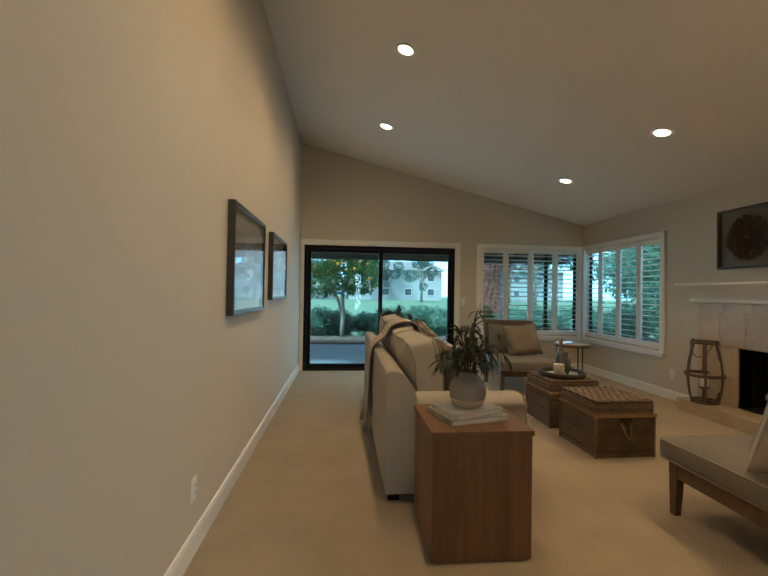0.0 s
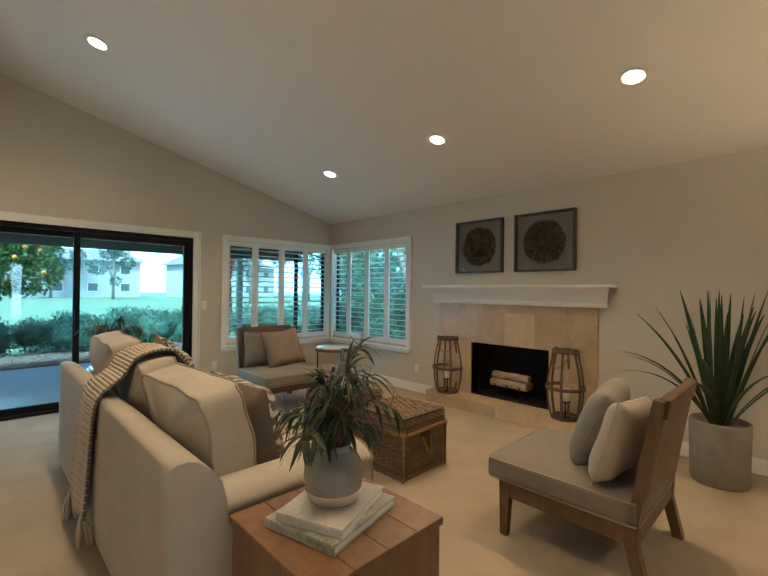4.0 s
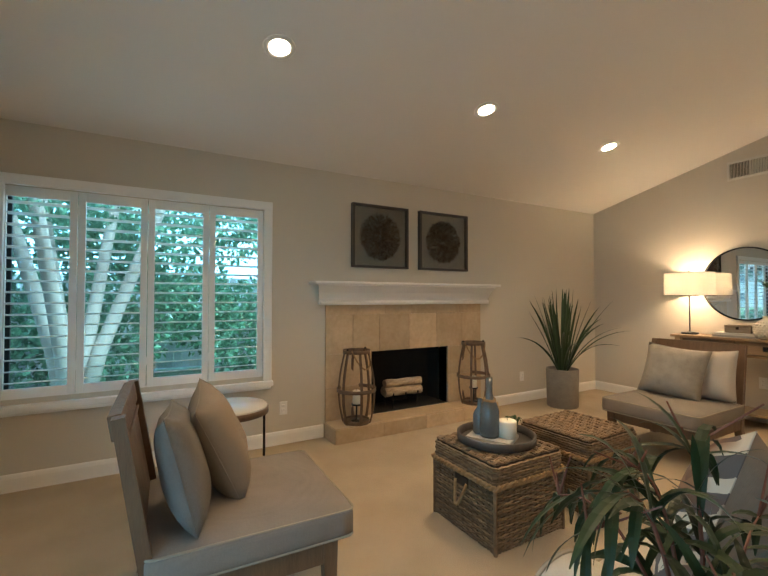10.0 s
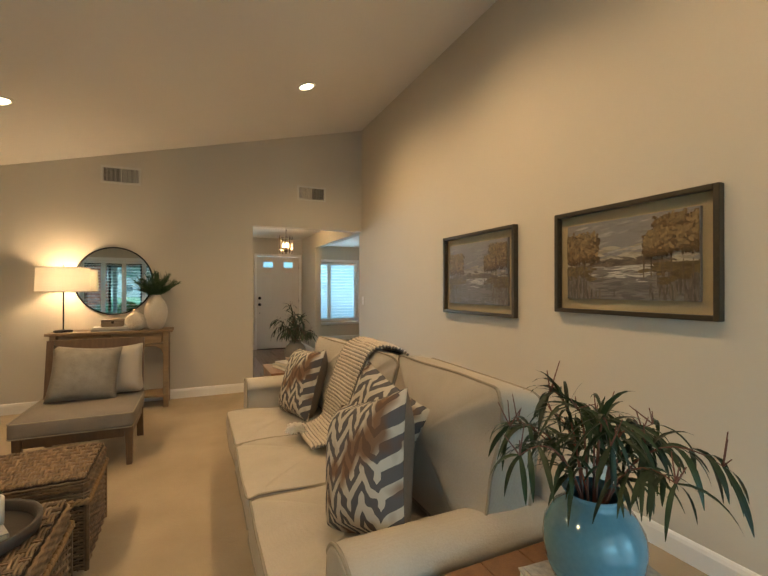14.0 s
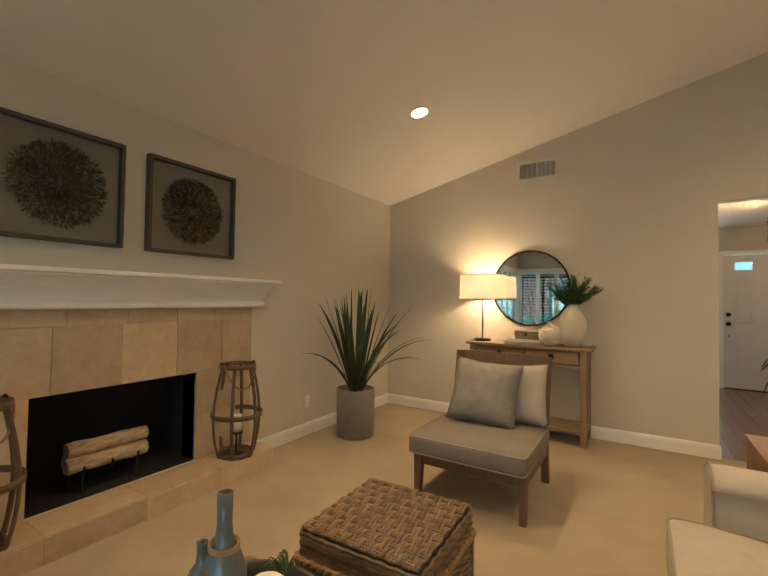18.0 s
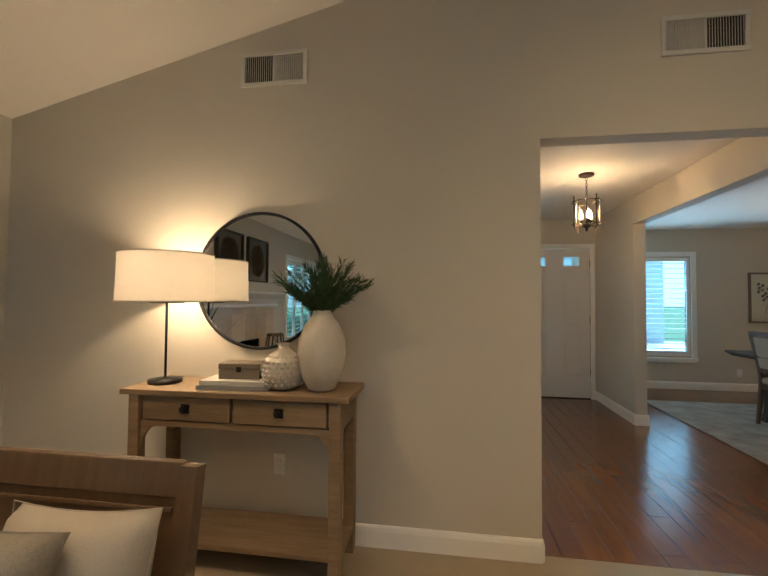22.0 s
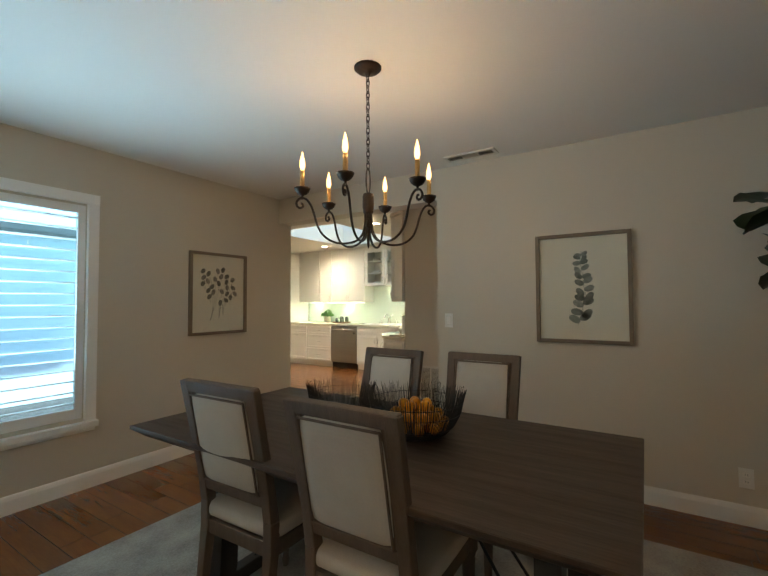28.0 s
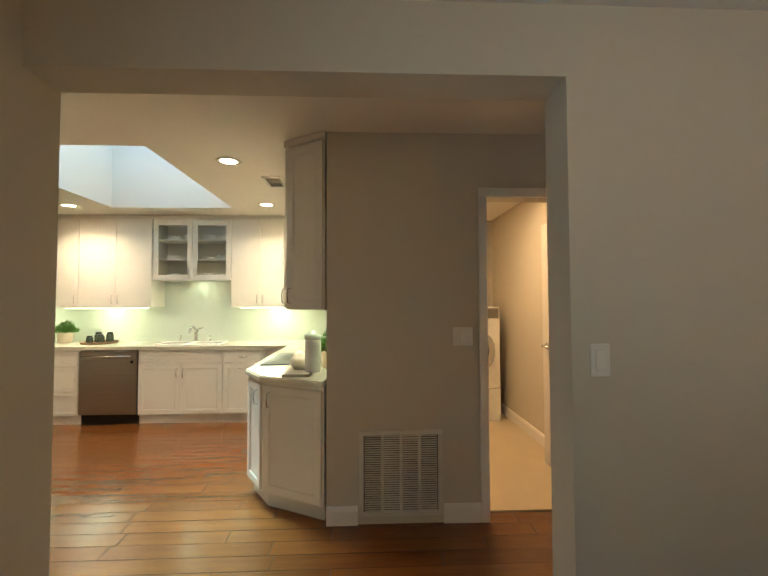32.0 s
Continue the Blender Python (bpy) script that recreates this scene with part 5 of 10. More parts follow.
def eucalyptus(m, body, foot, label, seed, spread=0.25, stems=22, tall=0.26, big=1.0):
    """A glazed vase with long drooping eucalyptus stems."""
    root = thing("vase_of_eucalyptus", m, label, "potted plant", "eucalyptus arrangements")
    prof = [(0.062, 0.0), (0.088, 0.012), (0.102, 0.05)]
    part("vase_foot", lathe(prof, 30), foot, root, "unglazed clay foot", True)
    part("vase", lathe([(0.102, 0.05), (0.108, 0.09), (0.104, 0.125), (0.085, 0.16), (0.062, 0.178), (0.056, 0.19), (0.066, 0.205), (0.060, 0.203), (0.050, 0.188), (0.055, 0.17)], 30, cap=False), body, root, "", True)
    rnd = random.Random(seed)
    lf = bmesh.new()
    for k in range(stems):
        a = 2 * math.pi * k / stems + rnd.uniform(-0.25, 0.25)
        reach = spread * rnd.uniform(0.25, 1.0)
        high = tall * (rnd.uniform(0.30, 0.75) + (0.35 if reach < spread * 0.55 else 0.0))
        p0, p1 = Vector((0.02 * math.cos(a), 0.02 * math.sin(a), 0.16)), Vector((reach * 0.45 * math.cos(a), reach * 0.45 * math.sin(a), 0.20 + high))
        p2 = Vector((reach * math.cos(a), reach * math.sin(a), 0.20 + high * rnd.uniform(0.45, 1.05)))
        pts = [(p0 * (1 - t) ** 2 + p1 * 2 * t * (1 - t) + p2 * t * t) for t in [i / 9 for i in range(10)]]
        st = tube(pts, [0.0030 * (1 - 0.6 * i / 9) for i in range(10)], 5)
        for i in range(3):
            tube([pts[9], pts[9] + Vector((rnd.gauss(0, 0.02), rnd.gauss(0, 0.02), rnd.uniform(0.02, 0.07)))], [0.002, 0.001], 4, False, st)
        part("stem", st, M_STEM, root, "thin reddish stem")
        for i in range(2, 10):
            for s in (-1, 1, 0):
                if rnd.random() < 0.22 * big * big:
                    continue
                d = (pts[i] - pts[i - 1]).normalized()
                out = Vector((-d.y, d.x, 0)) * s + d * 0.6 + Vector((rnd.gauss(0, 0.3), rnd.gauss(0, 0.3), rnd.uniform(-0.5, 0.2)))
                leaf(lf, pts[i], out, (rnd.gauss(0, 0.3), rnd.gauss(0, 0.3), 1), big * rnd.uniform(0.085, 0.155), big * rnd.uniform(0.010, 0.017), rnd.uniform(1.1, 2.9), 6)
    part("foliage", lf, M_EUCA, root, "long dark green leaves")["kind"] = "stuff"
    return root


eucalyptus(pose(1.50, 3.03, 0.672) @ Matrix.Scale(0.9, 4), M_VASE, M_BISQUE, "round grey glazed vase of eucalyptus on stacked books", 5, 0.22, 15, 0.32, 1.0)
eucalyptus(pose(1.50, 6.14, 0.670, 0, 0, 75), M_BLUEGLAZE, M_BLUEGLAZE, "round blue glazed vase of eucalyptus on dark books", 19, 0.24, 14, 0.27, 0.85)


# low wooden accent chairs
def accent_chair(m, label):
    root = thing("accent_chair", m, label, "chair", "accent chairs")
    w, f, bk = 0.36, 0.36, -0.34
    for s in (-1, 1):
        bm = bmesh.new()
        pts = [(s * w, f, 0.30), (s * (w - 0.055), f, 0.30), (s * (w - 0.055), f - 0.06, 0.30), (s * w, f - 0.06, 0.30)]
        low = [(s * (w - 0.005), f - 0.005, 0.0), (s * (w - 0.042), f - 0.005, 0.0), (s * (w - 0.042), f - 0.045, 0.0), (s * (w - 0.005), f - 0.045, 0.0)]
        a, b = [bm.verts.new(p) for p in low], [bm.verts.new(p) for p in pts]
        bm.faces.new(a)
        bm.faces.new(b)
        for i in range(4):
            bm.faces.new((a[i], a[(i + 1) % 4], b[(i + 1) % 4], b[i]))
        part("leg", bm, M_WOODCHAIR, root)
        # rear leg and back post in one swept piece
        prof = [(bk - 0.03, 0.0), (bk + 0.018, 0.0), (bk + 0.075, 0.22), (bk + 0.06, 0.34), (bk - 0.035, 0.885), (bk - 0.075, 0.88), (bk + 0.015, 0.33), (bk + 0.02, 0.22)]
        x0, x1 = sorted((s * w, s * (w - 0.05)))
        bm = bmesh.new()
        a, b = [bm.verts.new((x0, y, z)) for y, z in prof], [bm.verts.new((x1, y, z)) for y, z in prof]
        bm.faces.new(a)
        bm.faces.new(b[::-1])
        for i in range(8):
            bm.faces.new((a[i], b[i], b[(i + 1) % 8], a[(i + 1) % 8]))
        part("rear_leg", bm, M_WOODCHAIR, root)
        part("side_rail", box(min(s * (w - 0.006), s * (w - 0.04)), max(s * (w - 0.006), s * (w - 0.04)), bk + 0.06, f - 0.055, 0.215, 0.295, bevel=0.004), M_WOODCHAIR, root)
    part("front_rail", box(-w + 0.055, w - 0.055, f - 0.045, f - 0.008, 0.215, 0.295, bevel=0.004), M_WOODCHAIR, root)
    part("rear_rail", box(-w + 0.05, w - 0.05, bk + 0.022, bk + 0.055, 0.215, 0.295, bevel=0.004), M_WOODCHAIR, root)
    tilt = pose(0, bk + 0.028, 0.30, 9.6)
    part("back_panel", box(-w + 0.05, w - 0.05, -0.008, 0.012, 0.03, 0.56), M_WOODCHAIR, root, "", False, tilt)
    part("top_rail", box(-w + 0.05, w - 0.05, -0.02, 0.022, 0.505, 0.592, bevel=0.004), M_WOODCHAIR, root, "", False, tilt)
    part("bead", box(-w + 0.065, w - 0.065, 0.014, 0.024, 0.47, 0.482, bevel=0.003), M_WOODCHAIR, root, "", False, tilt)
    ob = part("seat_cushion", cushion(0.74, 0.76, 0.125, 0.03, 0.022, 10, seed=21), M_GREIGE, root, "grey linen seat cushion", True, pose(0, 0.055, 0.36))
    part("piping", piping(piping(bmesh.new(), 0.736, 0.756, 0.035, 0.05, 0.005), 0.736, 0.756, 0.035, -0.052, 0.005), M_PIPE, ob, "tan piping cord")
    return root


accent_chair(pose(3.12, 2.80, 0), "low armless brown wood chair with grey linen seat by the console")
accent_chair(pose(3.215, 6.33, 0, 0, 0, 178), "low armless brown wood chair with grey linen seat by shuttered windows")
scatter_pillow("grey silky square pillow leaning on the chair", M_SILK, pose(3.14, 2.76, 0.645, -22, 5, 186), 0.47, 0.45, 0.18, seed=6, group="pillows on the accent chairs")
scatter_pillow("pale beige square pillow leaning on the chair back", M_PALESILK, pose(2.955, 2.60, 0.632, -15, -4, 176), 0.42, 0.42, 0.15, seed=7, group="pillows on the accent chairs")
scatter_pillow("tan square pillow leaning on the chair", M_SILK2, pose(3.29, 6.37, 0.645, -24, -7, -8), 0.46, 0.45, 0.18, seed=8, group="pillows on the accent chairs")
scatter_pillow("grey square pillow leaning on the chair back", M_SLATE, pose(3.09, 6.53, 0.635, -15, 4, -6), 0.44, 0.43, 0.15, seed=9, group="pillows on the accent chairs")


# wicker trunks
def wicker_trunk(m, label):
    root = thing("wicker_trunk", m, label, "basket", "wicker trunk tables")
    w, d, hb = 0.245, 0.25, 0.315
    rnd = random.Random(31)
    # solid core, coloured as the shade seen between the canes
    part("body", box(-w + 0.012, w - 0.012, -d + 0.012, d - 0.012, 0.0, hb), M_WICKERSHADE, root)

    def ring_points(hw, hd, z, step, amp, phase):
        pts = []
        per = [((-hw, -hd), (hw, -hd), (0, -1)), ((hw, -hd), (hw, hd), (1, 0)), ((hw, hd), (-hw, hd), (0, 1)), ((-hw, hd), (-hw, -hd), (-1, 0))]
        for (ax, ay), (bx, by), (nx, ny) in per:
            n = int((abs(bx - ax) + abs(by - ay)) / step)
            for k in range(n):
                t = (k + 0.5) / n
                o = (amp[(k + phase) % 4] if isinstance(amp, tuple) else amp * (1 if (k + phase) % 2 else -1)) + rnd.uniform(-0.001, 0.001)
                pts.append((ax + (bx - ax) * t + nx * o, ay + (by - ay) * t + ny * o, z + rnd.uniform(-0.0015, 0.0015)))
        return pts

    bm = bmesh.new()
    rows = 21
    for k in range(rows):
        tube(ring_points(w, d, 0.012 + 0.0142 * k, 0.0195, (0.0045, 0.0, -0.0045, 0.0), 2 * k), 0.0062, 5, True, bm)
    part("woven_side", bm, M_WICKER, root, "grey-brown woven cane")["kind"] = "stuff"
    bm = bmesh.new()
    for s in (-1, 1):
        for k in range(22):
            t = -1 + 2 * (k + 0.5) / 22
            tube([(t * w, s * d * 0.985, 0.0), (t * w, s * d * 0.985, hb)], 0.0045, 5, False, bm)
            tube([(s * w * 0.985, t * d, 0.0), (s * w * 0.985, t * d, hb)], 0.0045, 5, False, bm)
    part("staking", bm, M_WICKER, root)["kind"] = "stuff"
    for s in (-1, 1):
        for q in (-1, 1):
            part("corner_post", tube([(s * (w + 0.002), q * (d + 0.002), 0.0), (s * (w + 0.002), q * (d + 0.002), hb)], 0.011, 7), M_WICKER, root)
    # rope border under the lid
    bm = bmesh.new()
    base = ring_points(w + 0.010, d + 0.010, 0.327, 0.012, 0.0, 0)
    n = len(base)
    for strand in range(2):
        pts = [Vector(p) + Vector((0.0, 0.0, 0.009 * math.sin(2 * math.pi * i / 5 + strand * math.pi))) + (Vector(p).normalized() * 0.008 * math.cos(2 * math.pi * i / 5 + strand * math.pi)) for i, p in enumerate(base)]
        tube(pts, 0.0095, 6, True, bm)
    part("rope_border", bm, M_ROPE, root, "twisted cane rope border", True)
    # lid core in the same painted shade under the top canes
    lid = part("lid", box(-w + 0.008, w - 0.008, -d + 0.008, d - 0.008, 0.338, 0.432), M_WICKERSHADE, root)
    bm = bmesh.new()
    for k in range(6):
        tube(ring_points(w + 0.002, d + 0.002, 0.346 + 0.0145 * k, 0.03, 0.003, k), 0.0078, 5, True, bm)
    part("lid_border", bm, M_WICKER, lid, "woven cane border")["kind"] = "stuff"
    bm = bmesh.new()
    for k in range(34):
        x = -w + 0.012 + (2 * w - 0.024) * k / 33 + rnd.uniform(-0.0015, 0.0015)
        pts = [(x + rnd.uniform(-0.0012, 0.0012), -d + 0.004 + (2 * d - 0.008) * i / 48, 0.437 + 0.0065 * math.sin(2 * math.pi * i / 48 * 4.5 + (math.pi if (k // 2) % 2 else 0)) + rnd.uniform(-0.0008, 0.0008)) for i in range(49)]
        tube(pts, 0.0066 * rnd.uniform(0.85, 1.1), 6, False, bm)
    part("cane_weave", bm, M_CANETOP, lid, "ribbed woven cane top", True)["kind"] = "stuff"
    bm = bmesh.new()
    for k in range(18):
        y = -d + 0.026 + (2 * d - 0.052) * (k // 2) / 8 + (0.006 if k % 2 else -0.006)
        tube([(-w + 0.005, y, 0.438), (w - 0.005, y, 0.438)], 0.0055, 5, False, bm)
    part("cross_weave", bm, M_WICKER, lid, "dark cross canes")["kind"] = "stuff"
    for s in (-1, 1):
        # raised dark slab painted as a hole's shade; no opening is cut
        part("hole_shade", box(-0.052, 0.052, s * (d + 0.006) - 0.004, s * (d + 0.006) + 0.004, 0.255, 0.305, bevel=0.003), M_WICKERSHADE, root)
        pts = [(-0.045 + 0.09 * t, s * (d + 0.012 + 0.035 * math.sin(math.pi * t)), 0.275 - 0.115 * math.sin(math.pi * t)) for t in [i / 16 for i in range(17)]]
        part("handle", tube(pts, 0.0085, 7), M_ROPE, root, "rope handle", True)
    return root


trunk = wicker_trunk(pose(3.055, 4.905, 0), "square grey-brown wicker trunk with rope handle under the tray")
tagged(copy_thing(trunk, pose(3.045, 4.19, 0.0, 0, 0, 1.5)), "square grey-brown wicker trunk with rope handle and bare lid")

# tray and what stands in it
TX, TYY, TZ = 3.06, 4.90, 0.445
tray = thing("tray", pose(TX, TYY, TZ), "round dark wood tray on the wicker trunk", "tray")
part("base", lathe([(0.0001, 0.0), (0.195, 0.0), (0.205, 0.006), (0.205, 0.012), (0.0001, 0.012)], 40, cap=False), M_TRAY, tray, "", True)
part("rim", lathe([(0.202, 0.004), (0.218, 0.010), (0.222, 0.050), (0.214, 0.054), (0.206, 0.048), (0.200, 0.012), (0.202, 0.004)], 40, cap=False), M_TRAY, tray, "", True)
book(pose(TX + 0.01, TYY + 0.02, TZ + 0.013, 0, 0, 28), 0.25, 0.19, 0.02, M_COVERW, "white book lying in the tray")


def bottle(m, prof, label, cord=True):
    root = thing("bottle", m, label, "bottle", "ceramic bottles in the tray")
    part("body", lathe(prof, 26, cap=False), M_BOTTLE, root, "", True)
    if cord:
        for k in range(3):
            z = prof[4][1] + 0.012 + 0.006 * k
            part("cord", tube([(0.034 * math.cos(a), 0.034 * math.sin(a), z + 0.003 * math.sin(a + k)) for a in [2 * math.pi * i / 16 for i in range(16)]], 0.0035, 5, True), M_ROPE, root, "jute cord")
        part("cord_end", tube([(0.034, 0, prof[4][1] + 0.015), (0.048, 0.008, prof[4][1] - 0.03), (0.05, 0.014, prof[4][1] - 0.085)], 0.003, 5), M_ROPE, root, "jute cord")
    return root


bottle(pose(TX + 0.005, TYY + 0.045, TZ + 0.033), [(0.001, 0), (0.052, 0.002), (0.056, 0.02), (0.055, 0.15), (0.040, 0.19), (0.023, 0.215), (0.018, 0.26), (0.0185, 0.335), (0.013, 0.336), (0.012, 0.25)], "tall slate grey glazed bottle with a jute cord")
bottle(pose(TX + 0.075, TYY + 0.055, TZ + 0.033), [(0.001, 0), (0.036, 0.002), (0.040, 0.02), (0.038, 0.11), (0.026, 0.135), (0.014, 0.15), (0.012, 0.19), (0.014, 0.20), (0.010, 0.20), (0.009, 0.15)], "small slate grey glazed bottle", False)
cd = thing("candle", pose(TX - 0.055, TYY - 0.035, TZ + 0.033), "wide cream pillar candle in a glass on the book", "candle")
part("wax", lathe([(0.001, 0.0), (0.05, 0.0), (0.051, 0.09), (0.045, 0.096), (0.001, 0.094)], 28, cap=False), M_CANDLE, cd, "", True)
part("wick", tube([(0, 0, 0.093), (0.001, 0, 0.108)], 0.0016, 5), M_BLACK, cd)
air = thing("air_plant", pose(TX - 0.02, TYY - 0.13, TZ + 0.012), "green curly artificial air plant in the tray", "plant")
bm = bmesh.new()
rnd = random.Random(77)
for k in range(18):
    a = rnd.uniform(0, 6.28)
    r = rnd.uniform(0.03, 0.075)
    pts = [(r * t * math.cos(a + t), r * t * math.sin(a + t), 0.01 + 0.10 * math.sin(math.pi * t * rnd.uniform(0.62, 0.78))) for t in [i / 8 for i in range(9)]]
    tube(pts, [0.0045 * (1 - 0.8 * i / 8) for i in range(9)], 5, False, bm)
part("leaves", bm, M_FERN, air, "", True)

# small round side table
st = thing("side_table", pose(3.93, 6.22, 0), "small round side table with pale top on a black metal frame", "side table")
part("top", lathe([(0.001, 0.600), (0.212, 0.600), (0.22, 0.606), (0.22, 0.616), (0.212, 0.622), (0.001, 0.622)], 40, cap=False), M_MARBLE, st, "pale grey top", True)
part("band", lathe([(0.221, 0.575), (0.226, 0.575), (0.226, 0.612), (0.221, 0.612), (0.221, 0.575)], 40, cap=False), M_WOODCHAIR, st, "wooden band", True)
for k in range(3):
    a = radians(20 + 120 * k)
    part("leg", tube([(0.20 * math.cos(a), 0.20 * math.sin(a), 0.01), (0.20 * math.cos(a), 0.20 * math.sin(a), 0.60)], 0.008, 8), M_BLACK, st)
part("base_ring", tube([(0.20 * math.cos(a), 0.20 * math.sin(a), 0.01) for a in [2 * math.pi * i / 40 for i in range(40)]], 0.009, 8, True), M_BLACK, st)


# lanterns on the hearth
def hearth_lantern(m, label):
    root = thing("candle_lantern", m, label, "lantern", "hearth lanterns")
    n = 6
    for k in range(n):
        a = 2 * math.pi * k / n
        pts = []
        for i in range(13):
            t = i / 12
            r = 0.105 + 0.062 * math.sin(math.pi * (0.08 + 0.92 * t) ** 0.9)
            pts.append((r * math.cos(a), r * math.sin(a), 0.66 * t))
        bm = bmesh.new()
        last = None
        tan = Vector((-math.sin(a), math.cos(a), 0)) * 0.011
        for p in pts:
            p = Vector(p)
            o = Vector((math.cos(a), math.sin(a), 0)) * 0.006
            row = [bm.verts.new(p - tan - o), bm.verts.new(p + tan - o), bm.verts.new(p + tan + o), bm.verts.new(p - tan + o)]
            if last:
                for i in range(4):
                    bm.faces.new((last[i], last[(i + 1) % 4], row[(i + 1) % 4], row[i]))
            else:
                bm.faces.new(row)
            last = row
        bm.faces.new(last[::-1])
        part("slat", bm, M_TWIG, root)
    for z, r in ((0.016, 0.112), (0.30, 0.172), (0.645, 0.118)):
        part("hoop", lathe([(r, z - 0.016), (r + 0.008, z - 0.016), (r + 0.008, z + 0.016), (r, z + 0.016), (r, z - 0.016)], 32, cap=False), M_TWIG, root, "", True)
    part("base", lathe([(0.001, 0.0), (0.112, 0.0), (0.112, 0.014), (0.001, 0.014)], 28, cap=False), M_TWIG, root, "", True)
    part("holder", lathe([(0.001, 0.014), (0.05, 0.014), (0.05, 0.022), (0.008, 0.026), (0.008, 0.15), (0.045, 0.155), (0.047, 0.17), (0.001, 0.165)], 20, cap=False), M_BLACK, root, "black iron candle stand", True)
    part("candle", lathe([(0.001, 0.165), (0.036, 0.165), (0.036, 0.285), (0.030, 0.29), (0.001, 0.286)], 20, cap=False), M_CANDLE, root, "white pillar candle", True)
    part("wick", tube([(0, 0, 0.285), (0, 0, 0.30)], 0.0015, 4), M_BLACK, root)
    pts = [(0.118 * math.cos(math.pi * (0.1 + 0.8 * t)), 0.125 * (0.4 + 0.6 * math.sin(math.pi * t)), 0.66 - 0.17 * math.sin(math.pi * t)) for t in [i / 18 for i in range(19)]]
    part("handle", tube(pts, 0.0065, 7), M_ROPE, root, "rope handle", True)
    for s in (0, 3):
        a = 2 * math.pi * s / 6
        part("peg", lathe([(0.001, 0), (0.011, 0.002), (0.013, 0.012), (0.001, 0.022)], 10, cap=False), M_BLACK, root, "", True, pose(0.115 * math.cos(a), 0.115 * math.sin(a), 0.655))
    return root


la = hearth_lantern(pose(4.715, 4.99, 0.137, 0, 0, 110), "tall barrel-shaped wooden slat lantern with a candle on the hearth")
copy_thing(la, pose(4.715, 3.585, 0.137, 0, 0, 70))


def log(m, r, length, label):
    root = thing("birch_log", m, label, "log", "birch logs in the firebox")
    rnd = random.Random(int(length * 1000))
    pts = [(rnd.uniform(-0.004, 0.004), -length / 2 + length * i / 10, rnd.uniform(-0.004, 0.004)) for i in range(11)]
    part("bark", tube(pts, [r * rnd.uniform(0.95, 1.04) for _ in range(11)], 14), M_BIRCH, root, "", True)
    for s in (-1, 1):
        part("cut_end", lathe([(0.001, 0), (r * 0.93, 0.0), (r * 0.93, 0.003), (0.001, 0.003)], 14, cap=False), M_CONSOLE, root, "pale cut end", False, pose(0, s * (length / 2 + (0.0005 if s > 0 else 0.0035)), 0, -90))
    return root


log(pose(E + 0.10, 4.32, 0.30), 0.045, 0.44, "pale birch log in the black firebox")
log(pose(E + 0.12, 4.31, 0.385), 0.042, 0.44, "pale birch log in the black firebox")
log(pose(E + 0.19, 4.31, 0.30), 0.045, 0.40, "pale birch log in the black firebox")
grate = thing("fire_grate", pose(E + 0.14, 4.32, 0.137), "black iron grate under the birch logs", "fire grate")
for y in (-0.15, 0, 0.15):
    part("bar", tube([(-0.10, y, 0.16), (-0.09, y, 0.11), (0.10, y, 0.11), (0.11, y, 0.16)], 0.007, 6), M_SOOT, grate)
for x in (-0.08, 0.09):
    for y in (-0.15, 0.15):
        part("foot", tube([(x, y, 0.0), (x, y, 0.11)], 0.007, 6), M_SOOT, grate)

# potted yucca
yu = thing("potted_yucca", pose(4.50, 2.40, 0), "artificial yucca with long green blades in a grey concrete pot", "potted plant")
part("pot", lathe([(0.001, 0), (0.165, 0), (0.172, 0.01), (0.182, 0.43), (0.178, 0.44), (0.160, 0.44), (0.156, 0.40), (0.001, 0.395)], 36, cap=False), M_CONCRETE, yu, "grey concrete cylinder pot", True)
part("soil", lathe([(0.001, 0.398), (0.156, 0.402), (0.001, 0.415)], 24, cap=False), M_MULCH, yu)
rnd = random.Random(12)
for k in range(40):
    a = 2.4 * k + rnd.uniform(-0.3, 0.3)
    lean = 0.05 + 0.55 * (k / 39) + rnd.uniform(-0.05, 0.05)
    ln = rnd.uniform(0.80, 1.04)
    c, s = math.cos(a), math.sin(a)
    if c > 0.25:
        lean *= 0.5
    way = Vector((c * lean, s * lean, 1.0))
    bm = bmesh.new()
    leaf(bm, (0.04 * c, 0.04 * s, 0.38), way, (c - 0.2 * s, s + 0.2 * c, 0.1), ln, rnd.uniform(0.032, 0.046), 0.10 + lean * (1.6 + 1.6 * rnd.random()), 14, 0.35)
    part("blade", bm, M_BLADE, yu, "long arching green blade" if not k else "")

# ---- living room: lights, console, art, plates ----
def can_trim(x, y, z, tilt, label="white recessed ceiling light with a glowing lens"):
    root = thing("recessed_light", pose(x, y, z, 0, tilt, 0), label, "ceiling light", "recessed lights")
    part("trim_ring", lathe(((0.062, -0.001), (0.066, -0.007), (0.088, -0.006), (0.095, -0.001), (0.062, -0.001)), 32, cap=False), M_VENT, root, smooth=True)
    part("lens", lathe(((0.0005, -0.002), (0.062, -0.002)), 32, cap=False), M_LENS, root, "glowing lens")
    return root


for cx in CAN_X:
    for cy in CAN_Y:
        can_trim(cx, cy, ceiling_z(cx), TILT)

